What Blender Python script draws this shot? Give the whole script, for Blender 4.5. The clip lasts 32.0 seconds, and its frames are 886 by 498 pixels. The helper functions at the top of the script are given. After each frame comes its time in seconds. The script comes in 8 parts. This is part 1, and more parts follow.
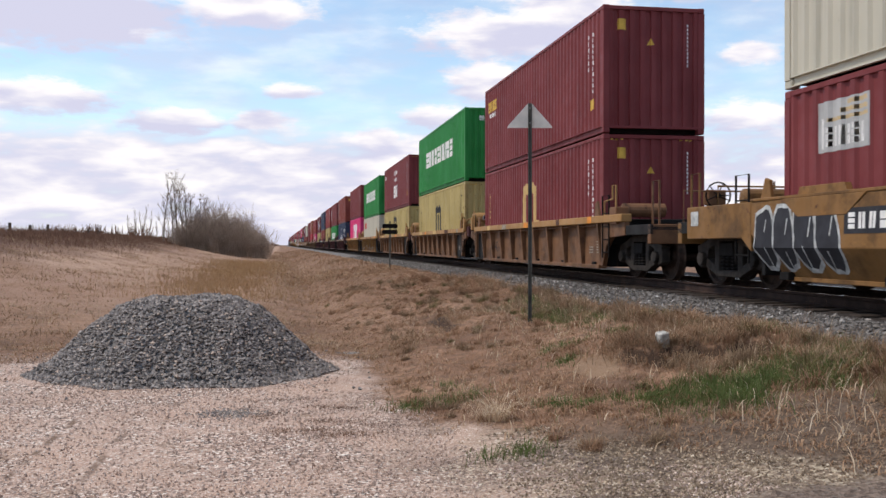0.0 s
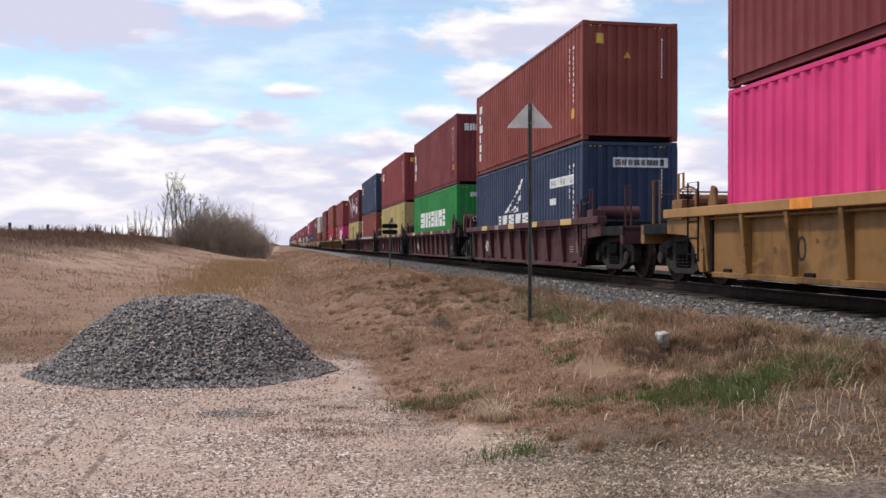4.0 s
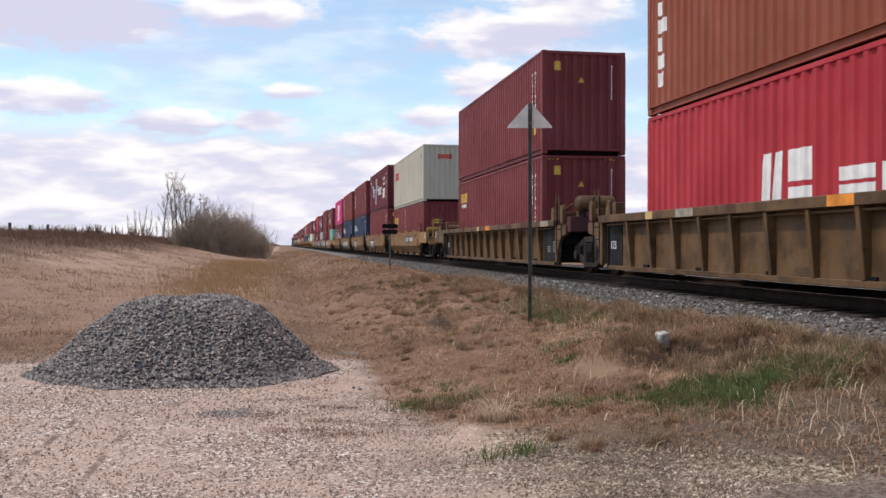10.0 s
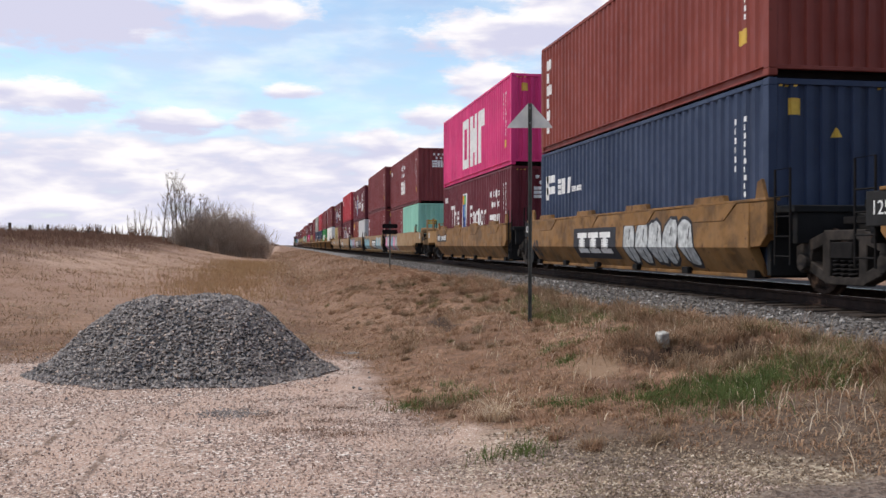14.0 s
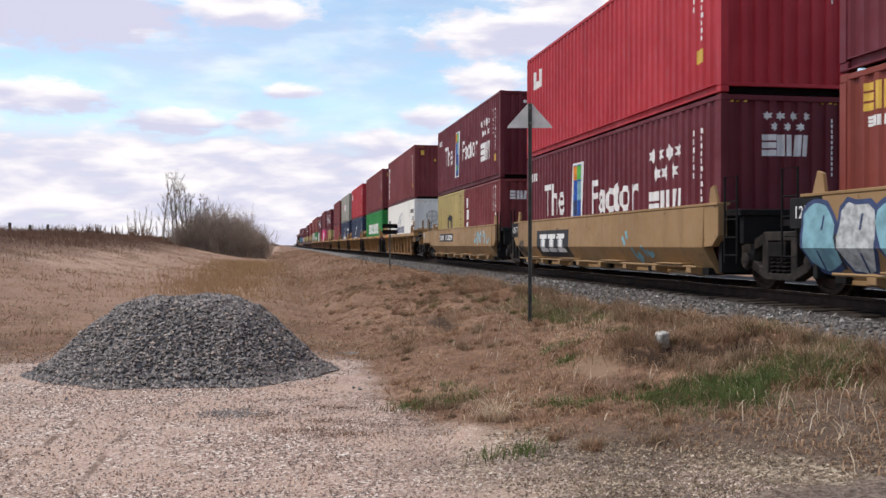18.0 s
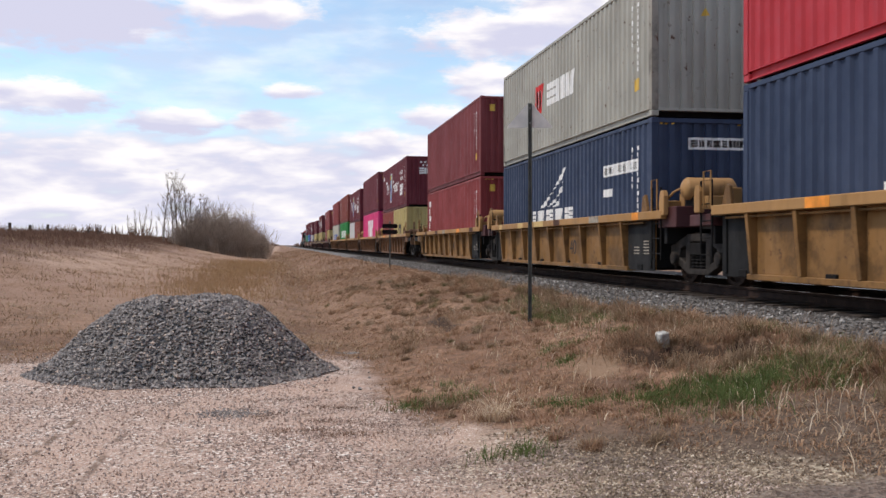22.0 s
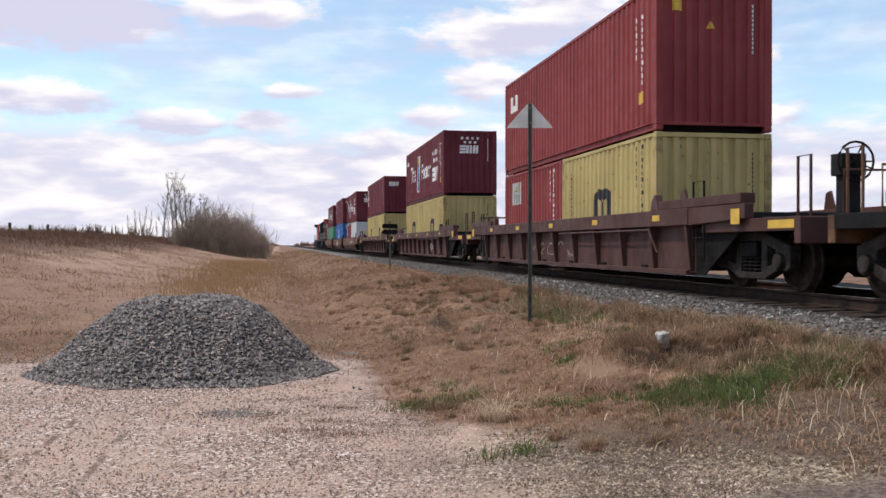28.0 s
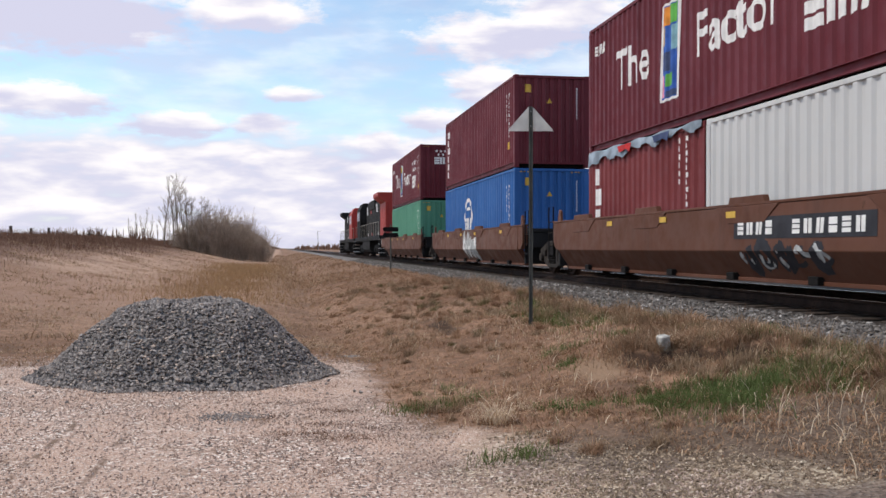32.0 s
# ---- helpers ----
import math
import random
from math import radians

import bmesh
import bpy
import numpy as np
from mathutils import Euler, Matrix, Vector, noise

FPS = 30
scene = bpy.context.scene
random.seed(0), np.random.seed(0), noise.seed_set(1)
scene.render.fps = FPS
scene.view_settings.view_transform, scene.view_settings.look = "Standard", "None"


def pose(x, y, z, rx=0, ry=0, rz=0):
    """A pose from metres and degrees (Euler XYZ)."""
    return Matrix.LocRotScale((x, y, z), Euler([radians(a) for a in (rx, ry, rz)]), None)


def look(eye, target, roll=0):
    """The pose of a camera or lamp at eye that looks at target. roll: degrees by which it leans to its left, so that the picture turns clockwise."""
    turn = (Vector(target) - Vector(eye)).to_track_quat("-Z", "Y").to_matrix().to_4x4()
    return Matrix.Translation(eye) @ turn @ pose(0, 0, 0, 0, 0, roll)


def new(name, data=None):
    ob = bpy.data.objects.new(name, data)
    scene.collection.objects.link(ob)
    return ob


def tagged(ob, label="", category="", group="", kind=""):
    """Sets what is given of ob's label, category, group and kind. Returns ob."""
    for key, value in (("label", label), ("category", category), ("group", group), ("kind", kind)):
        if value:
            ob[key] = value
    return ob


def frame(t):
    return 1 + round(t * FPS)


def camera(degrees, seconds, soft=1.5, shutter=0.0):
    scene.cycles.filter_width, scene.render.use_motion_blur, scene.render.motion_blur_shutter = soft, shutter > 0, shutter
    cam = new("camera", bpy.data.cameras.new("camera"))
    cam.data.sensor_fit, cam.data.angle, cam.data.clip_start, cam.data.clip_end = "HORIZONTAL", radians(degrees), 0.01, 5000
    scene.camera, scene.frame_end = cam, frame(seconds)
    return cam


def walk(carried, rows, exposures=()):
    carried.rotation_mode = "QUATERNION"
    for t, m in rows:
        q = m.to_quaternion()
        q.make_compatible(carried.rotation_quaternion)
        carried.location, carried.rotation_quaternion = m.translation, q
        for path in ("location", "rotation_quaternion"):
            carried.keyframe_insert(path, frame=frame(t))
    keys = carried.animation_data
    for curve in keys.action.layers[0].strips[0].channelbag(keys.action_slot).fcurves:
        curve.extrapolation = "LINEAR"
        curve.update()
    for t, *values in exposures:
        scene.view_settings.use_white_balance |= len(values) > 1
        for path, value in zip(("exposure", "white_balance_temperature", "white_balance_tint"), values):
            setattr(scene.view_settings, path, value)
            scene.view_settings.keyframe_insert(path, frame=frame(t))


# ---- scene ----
# The track runs along +y, z = 0 is the gravel yard under the camera, the rail head lies at z = RAIL.
cam = camera(51.07, 32.0, soft=1.5, shutter=0.03)
EYE = (0.0, 0.0, 1.5)
walk(cam, [(0.0, pose(*EYE, 89.75, 0, -10.0)), (31.2, pose(*EYE, 89.75, 0, -10.0)),
           (31.6, pose(*EYE, 89.83, 0, -9.97)), (32.0, pose(*EYE, 89.95, 0, -9.95))],
     exposures=[(0.0, 0.0, 7000, 11.5), (32.0, 0.0, 7000, 11.5)])
RAIL = 0.80
TRACK_X = 8.42

# ---------------------------------------------------------------- light
SUN_EL, SUN_AZ = radians(57), radians(-80)      # azimuth from +y towards +x


def sock(node, key, value):
    node.inputs[key].default_value = value


def make_world():
    w = bpy.data.worlds.new("sky")
    scene.world = w
    w.use_nodes = True
    nt = w.node_tree
    N, L = nt.nodes, nt.links
    N.clear()
    out, bg = N.new("ShaderNodeOutputWorld"), N.new("ShaderNodeBackground")
    sky = N.new("ShaderNodeTexSky")
    sky.sky_type, sky.sun_disc = "NISHITA", False
    sky.sun_elevation, sky.sun_rotation = SUN_EL, SUN_AZ
    sky.air_density, sky.dust_density, sky.ozone_density = 1.0, 0.6, 1.5
    tc = N.new("ShaderNodeTexCoord")
    sep = N.new("ShaderNodeSeparateXYZ")
    L.new(tc.outputs["Generated"], sep.inputs[0])

    def math_(op, a, b=None, c=None):
        n = N.new("ShaderNodeMath")
        n.operation = op
        for i, v in enumerate((a, b, c)):
            if v is None:
                continue
            if isinstance(v, (int, float)):
                n.inputs[i].default_value = v
            else:
                L.new(v, n.inputs[i])
        return n.outputs[0]

    az = math_("ARCTAN2", sep.outputs[0], sep.outputs[1])
    el = math_("ARCSINE", sep.outputs[2])
    comb = N.new("ShaderNodeCombineXYZ")
    L.new(az, comb.inputs[0])
    L.new(math_("MULTIPLY", el, 2.6), comb.inputs[1])

    def noise_(scale, detail, rough=0.55, off=0.0):
        n = N.new("ShaderNodeTexNoise")
        m = N.new("ShaderNodeMapping")
        L.new(comb.outputs[0], m.inputs[0])
        m.inputs[1].default_value = (off, off * 0.7, off * 0.3)
        L.new(m.outputs[0], n.inputs["Vector"])
        sock(n, "Scale", scale), sock(n, "Detail", detail), sock(n, "Roughness", rough)
        return n.outputs[0]

    def ramp_(x, a, b):
        n = N.new("ShaderNodeMapRange")
        n.interpolation_type = "SMOOTHSTEP"
        L.new(x, n.inputs[0])
        n.inputs[1].default_value, n.inputs[2].default_value = a, b
        return n.outputs[0]

    big, fine, fray = noise_(7, 6, 0.6, 3.1), noise_(26, 7, 0.62, 1.3), noise_(60, 5, 0.6, 5.0)
    edge = math_("ADD", math_("MULTIPLY", math_("SUBTRACT", fine, 0.5), 1.25), math_("MULTIPLY", math_("SUBTRACT", fray, 0.5), 0.35))
    # single cumulus heads: azimuth, elevation, half width, half height
    heads = [(-0.194, 0.228, 0.125, 0.044), (-0.28, 0.225, 0.08, 0.05), (-0.038, 0.244, 0.10, 0.026), (-0.236, 0.146, 0.085, 0.022), (-0.106, 0.127, 0.070, 0.017),
             (-0.02, 0.130, 0.045, 0.015), (0.012, 0.162, 0.042, 0.0105), (0.233, 0.222, 0.115, 0.033), (0.305, 0.245, 0.090, 0.036), (0.221, 0.174, 0.056, 0.027),
             (0.163, 0.137, 0.046, 0.019), (0.105, 0.112, 0.040, 0.019), (0.495, 0.193, 0.040, 0.014), (0.496, 0.131, 0.065, 0.022), (0.50, 0.262, 0.12, 0.02)]
    mask = None
    lift = None
    for a, e, wa, we in heads:
        dx = math_("DIVIDE", math_("SUBTRACT", az, a), wa)
        dz = math_("DIVIDE", math_("SUBTRACT", el, e), we)
        r = math_("SQRT", math_("ADD", math_("MULTIPLY", dx, dx), math_("MULTIPLY", dz, dz)))
        v = math_("SUBTRACT", 1.1, r)
        mask = v if mask is None else math_("MAXIMUM", mask, v)
        k = math_("MULTIPLY", dz, ramp_(v, -0.2, 0.5))
        lift = k if lift is None else math_("ADD", lift, k)
    head = ramp_(math_("ADD", mask, edge), 0.0, 0.62)
    # stratus that thickens towards the horizon, in flat streaks
    flat = N.new("ShaderNodeCombineXYZ")
    L.new(math_("MULTIPLY", az, 7.0), flat.inputs[0])
    L.new(math_("MULTIPLY", el, 24.0), flat.inputs[1])
    st = N.new("ShaderNodeTexNoise")
    L.new(flat.outputs[0], st.inputs["Vector"])
    sock(st, "Scale", 1.6), sock(st, "Detail", 5), sock(st, "Roughness", 0.5), sock(st, "Distortion", 0.15)
    low = math_("SUBTRACT", 1.0, ramp_(el, 0.085, 0.165))
    cover = ramp_(math_("ADD", math_("MULTIPLY", low, 0.62), math_("MULTIPLY", math_("SUBTRACT", st.outputs[0], 0.5), 1.1)), 0.14, 0.58)
    # a patchy broken layer goes on over the rest of the sky
    high = ramp_(big, 0.46, 0.66)
    above = ramp_(el, 0.30, 0.42)
    cover = math_("MAXIMUM", cover, math_("MULTIPLY", high, above))
    veil = math_("ADD", 0.12, math_("MULTIPLY", ramp_(big, 0.35, 0.75), 0.45))
    cover = math_("MAXIMUM", math_("MAXIMUM", cover, head), veil)
    # tone: bright tops, lavender-grey undersides
    gx_, gz_ = math_("DIVIDE", math_("ADD", az, 0.205), 0.135), math_("DIVIDE", math_("SUBTRACT", el, 0.236), 0.052)
    shade = ramp_(math_("ADD", math_("SUBTRACT", 1.0, math_("SQRT", math_("ADD", math_("MULTIPLY", gx_, gx_), math_("MULTIPLY", gz_, gz_)))), math_("MULTIPLY", edge, 0.6)), 0.0, 0.8)
    lift = math_("SUBTRACT", lift, math_("MULTIPLY", shade, 2.0))
    grey = ramp_(math_("ADD", math_("MULTIPLY", math_("SUBTRACT", st.outputs[0], 0.5), 2.6), math_("MULTIPLY", lift, 0.45)), -0.35, 0.45)
    mixc = N.new("ShaderNodeMix")
    mixc.data_type = "RGBA"
    L.new(grey, mixc.inputs[0])
    mixc.inputs[6].default_value = (6.6, 6.95, 9.2, 1)
    mixc.inputs[7].default_value = (10.4, 10.5, 11.1, 1)
    mix = N.new("ShaderNodeMix")
    mix.data_type = "RGBA"
    L.new(cover, mix.inputs[0])
    tint = N.new("ShaderNodeMix")
    tint.data_type, tint.blend_type = "RGBA", "MULTIPLY"
    tint.inputs[0].default_value = 1.0
    L.new(sky.outputs[0], tint.inputs[6])
    tint.inputs[7].default_value = (1.75, 2.0, 2.05, 1)
    L.new(tint.outputs[2], mix.inputs[6])
    L.new(mixc.outputs[2], mix.inputs[7])
    L.new(mix.outputs[2], bg.inputs[0])
    bg.inputs[1].default_value = 0.1
    L.new(bg.outputs[0], out.inputs[0])


make_world()
sun_data = bpy.data.lights.new("sun", "SUN")
sun_data.energy, sun_data.angle, sun_data.color = 2.6, radians(4), (1.0, 0.95, 0.88)
sun = new("sun", sun_data)
sun_dir = Vector((math.cos(SUN_EL) * math.sin(SUN_AZ), math.cos(SUN_EL) * math.cos(SUN_AZ), math.sin(SUN_EL)))
sun.matrix_world = look(sun_dir * 60, (0, 0, 0))


# ---------------------------------------------------------------- materials
class Mat:
    """A small builder of node materials."""

    def __init__(self, name, rough=0.6, metal=0.0):
        self.m = bpy.data.materials.new(name)
        self.m.use_nodes = True
        self.nt = self.m.node_tree
        self.b = self.nt.nodes["Principled BSDF"]
        sock(self.b, "Roughness", rough), sock(self.b, "Metallic", metal)
        sock(self.b, "Specular IOR Level", 0.5 if metal else 0.2)
        self.tc = self.nt.nodes.new("ShaderNodeTexCoord")
        self.geo = self.nt.nodes.new("ShaderNodeNewGeometry")

    def link(self, a, b):
        self.nt.links.new(a, b)

    def noise(self, scale, detail=5, rough=0.55, stretch=(1, 1, 1), world=False, shift=False):
        n, m = self.nt.nodes.new("ShaderNodeTexNoise"), self.nt.nodes.new("ShaderNodeMapping")
        if shift:
            self.link(self.math("MULTIPLY", self.rand(), 57.0), m.inputs[1])
        self.link(self.geo.outputs["Position"] if world else self.tc.outputs["Object"], m.inputs[0])
        m.inputs[3].default_value = stretch
        self.link(m.outputs[0], n.inputs["Vector"])
        sock(n, "Scale", scale), sock(n, "Detail", detail), sock(n, "Roughness", rough)
        return n.outputs[0]

    def voronoi(self, scale, world=False, feature="F1", out="Distance"):
        n = self.nt.nodes.new("ShaderNodeTexVoronoi")
        n.feature = feature
        self.link(self.geo.outputs["Position"] if world else self.tc.outputs["Object"], n.inputs["Vector"])
        sock(n, "Scale", scale)
        return n.outputs[out]

    def ramp(self, x, a, b, lo=0.0, hi=1.0):
        n = self.nt.nodes.new("ShaderNodeMapRange")
        n.interpolation_type = "SMOOTHSTEP"
        self.link(x, n.inputs[0])
        for i, v in enumerate((a, b, lo, hi)):
            n.inputs[i + 1].default_value = v
        return n.outputs[0]

    def math(self, op, a, b=None):
        n = self.nt.nodes.new("ShaderNodeMath")
        n.operation = op
        for i, v in enumerate((a, b)):
            if v is None:
                continue
            if isinstance(v, (int, float)):
                n.inputs[i].default_value = v
            else:
                self.link(v, n.inputs[i])
        return n.outputs[0]

    def mix(self, f, a, b, mode="MIX"):
        n = self.nt.nodes.new("ShaderNodeMix")
        n.data_type, n.blend_type = "RGBA", mode
        for i, v in ((0, f), (6, a), (7, b)):
            if isinstance(v, (int, float)):
                n.inputs[i].default_value = v
            elif isinstance(v, tuple):
                n.inputs[i].default_value = (*v, 1)
            else:
                self.link(v, n.inputs[i])
        return n.outputs[2]

    def colour(self, c):
        if isinstance(c, tuple):
            self.b.inputs["Base Color"].default_value = (*c, 1)
        else:
            self.link(c, self.b.inputs["Base Color"])
        return self

    def bump(self, h, strength=0.3, dist=0.01):
        n = self.nt.nodes.new("ShaderNodeBump")
        sock(n, "Strength", strength), sock(n, "Distance", dist)
        self.link(h, n.inputs["Height"])
        self.link(n.outputs[0], self.b.inputs["Normal"])
        return self

    def rand(self):
        return self.nt.nodes.new("ShaderNodeObjectInfo").outputs["Random"]


def paint(name, c, rust=0.35, rough=0.55, fade=0.25):
    """Weathered vehicle paint: chalky fading, streaks that run down, specks of rust."""
    k = Mat(name, rough)
    fadec = tuple(min(1, v * (1 + fade) + 0.012) for v in c)
    dark = tuple(v * 0.6 for v in c)
    col = k.mix(k.ramp(k.noise(0.6, 4, shift=True), 0.3, 0.75), c, fadec)
    streak = k.ramp(k.noise(2.6, 6, 0.6, (1, 1, 0.10), shift=True), 0.50, 0.78)
    col = k.mix(k.math("MULTIPLY", streak, 0.6), col, dark)
    run = k.ramp(k.noise(4.5, 5, 0.6, (1, 1, 0.05), shift=True), 0.66 - rust * 0.05, 0.78)
    col = k.mix(k.math("MULTIPLY", run, min(1, rust)), col, (0.085, 0.040, 0.022))
    spots = k.ramp(k.noise(5.5, 8, 0.68, shift=True), 0.68 - rust * 0.10, 0.76 - rust * 0.08)
    col = k.mix(k.math("MULTIPLY", spots, min(1, rust * 1.4)), col, (0.085, 0.036, 0.018))
    if rust > 0.75:      # hard-worked cars: blotches of brake dust and patched paint
        col = k.mix(k.math("MULTIPLY", k.ramp(k.noise(1.4, 7, 0.66, shift=True), 0.45, 0.63), 0.72), col, tuple(v * 0.36 + 0.006 for v in c))
        col = k.mix(k.math("MULTIPLY", k.ramp(k.noise(0.9, 5, 0.6, (1, 1, 2.5), shift=True), 0.62, 0.66), 0.5), col, tuple(min(1, v * 1.5) for v in c))
    k.colour(col)
    k.link(k.ramp(k.noise(3, 5), 0.3, 0.8, rough - 0.08, rough + 0.2), k.b.inputs["Roughness"])
    return k.bump(k.noise(9, 4), 0.12, 0.004).m


P = {
    "maroon": paint("maroon container paint", (0.158, 0.029, 0.030)),
    "wine": paint("wine red container paint", (0.112, 0.016, 0.023)),
    "redbrown": paint("red-brown container paint", (0.205, 0.033, 0.032)),
    "rust": paint("rust brown container paint", (0.190, 0.040, 0.028)),
    "orange": paint("orange brown container paint", (0.230, 0.060, 0.030)),
    "red": paint("red container paint", (0.365, 0.027, 0.036), 0.2),
    "green": paint("green container paint", (0.012, 0.180, 0.036), 0.2),
    "yellow": paint("mustard yellow container paint", (0.380, 0.296, 0.118), 0.74),
    "navy": paint("navy blue container paint", (0.026, 0.039, 0.074), 0.25),
    "pink": paint("magenta pink container paint", (0.560, 0.035, 0.150), 0.1),
    "white": paint("white container paint", (0.740, 0.725, 0.660), 0.2, fade=0.05),
    "chalk": paint("off-white container paint", (0.520, 0.520, 0.505), 0.15, fade=0.05),
    "cream": paint("cream grey container paint", (0.465, 0.435, 0.350), 0.3, fade=0.08),
    "grey": paint("grey container paint", (0.300, 0.288, 0.246), 0.75),
    "blue": paint("blue container paint", (0.022, 0.105, 0.300), 0.15),
    "mint": paint("mint green container paint", (0.230, 0.480, 0.370), 0.3),
    "teal": paint("dull green container paint", (0.070, 0.230, 0.150), 0.4),
    "ttx": paint("yellow railcar paint", (0.205, 0.102, 0.033), 0.9),
    "ttxclean": paint("cleaner yellow railcar paint", (0.265, 0.140, 0.046), 0.7),
    "ttxbrown": paint("dirty ochre railcar paint", (0.155, 0.073, 0.034), 1.0),
    "ochre": paint("dull ochre railcar paint", (0.116, 0.062, 0.026), 0.95),
    "oxide": paint("oxide red railcar paint", (0.062, 0.020, 0.020), 0.5),
    "brown": paint("brown railcar paint", (0.100, 0.038, 0.021), 0.72),
    "darkbrown": paint("dark red-brown railcar paint", (0.064, 0.027, 0.022), 0.72),
    "yellow_post": paint("rust-streaked mustard paint", (0.360, 0.262, 0.105), 1.0),
    "grey_post": paint("rust-streaked grey paint", (0.240, 0.215, 0.175), 1.0),
    "ttxplain": paint("faded yellow railcar paint", (0.265, 0.158, 0.072), 0.72),
    # lighter than the car sides: wear, plus sun on the chord mixed in
    "chord": paint("worn yellow top chord paint, sunlit tone", (0.310, 0.165, 0.060), 0.5),
    "black": paint("black railcar paint", (0.0075, 0.0068, 0.0065), 0.5, 0.75),
    "locored": paint("locomotive red paint", (0.300, 0.035, 0.028), 0.3),
    "lowhite": paint("locomotive white paint", (0.62, 0.62, 0.60), 0.2, fade=0.02),
}


def simple(name, c, rough=0.6, metal=0.0, vary=0.25, scale=4.0):
    k = Mat(name, rough, metal)
    k.colour(k.mix(k.ramp(k.noise(scale, 6), 0.3, 0.7), tuple(v * (1 - vary) for v in c), tuple(min(1, v * (1 + vary)) for v in c)))
    return k.bump(k.noise(scale * 4, 4), 0.15, 0.004).m


INK = {
    "white": simple("white marking paint", (0.74, 0.73, 0.70), 0.6, vary=0.1),
    "tan": simple("tan marking paint", (0.55, 0.38, 0.16), 0.6, vary=0.1),
    "dark": simple("dark marking paint", (0.030, 0.030, 0.035), 0.6),
    "yellow": simple("yellow label film", (0.62, 0.39, 0.07), 0.5, vary=0.12),
    "red": simple("red marking paint", (0.55, 0.03, 0.03), 0.6),
    "blue": simple("blue marking paint", (0.03, 0.10, 0.36), 0.6),
    "green": simple("green marking paint", (0.10, 0.36, 0.07), 0.6),
    "orange": simple("orange marking paint", (0.70, 0.25, 0.04), 0.6),
    "sky": simple("light blue marking paint", (0.20, 0.38, 0.43), 0.6),
    "pale": simple("pale grey marking paint", (0.42, 0.43, 0.42), 0.7, vary=0.35, scale=9),
    "plate": simple("faded printed plate", (0.40, 0.40, 0.39), 0.7, vary=0.12, scale=3),
    "oxidepatch": simple("brown primer paint", (0.085, 0.040, 0.028), 0.75),
    "palepatch": simple("pale worn paint", (0.30, 0.26, 0.21), 0.75, vary=0.3, scale=9),
    "rose": simple("pink marking paint", (0.66, 0.26, 0.36), 0.6),
    "navy": simple("dark blue marking paint", (0.045, 0.065, 0.14), 0.6),
}
STEEL = simple("worn dark steel", (0.030, 0.024, 0.020), 0.75, 0.0, 0.5, 6)
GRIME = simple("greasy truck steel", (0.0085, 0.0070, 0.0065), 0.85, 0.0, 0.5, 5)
RUSTY = simple("rust-dusted wheel steel", (0.034, 0.020, 0.014), 0.8, 0.0, 0.55, 7)
RAILHEAD = simple("polished rail head", (0.50, 0.49, 0.48), 0.22, 1.0, 0.1)
RAILWEB = simple("rusty rail web", (0.036, 0.020, 0.015), 0.8, 0.0, 0.4)
TIMBER = simple("creosoted timber", (0.040, 0.030, 0.024), 0.85, 0.0, 0.4, 3)
GALV = simple("galvanised steel", (0.30, 0.30, 0.29), 0.55, 0.5, 0.2)
ALU = simple("dull aluminium sheet", (0.74, 0.71, 0.63), 0.6, 0.0, 0.12)
POSTGREEN = simple("weathered steel post", (0.095, 0.095, 0.080), 0.7, 0.1, 0.3)
GLASS = simple("dark cab glass", (0.02, 0.022, 0.025), 0.08, 0.0, 0.1)
UNDER = simple("dark container underside", (0.016, 0.012, 0.011), 0.85)


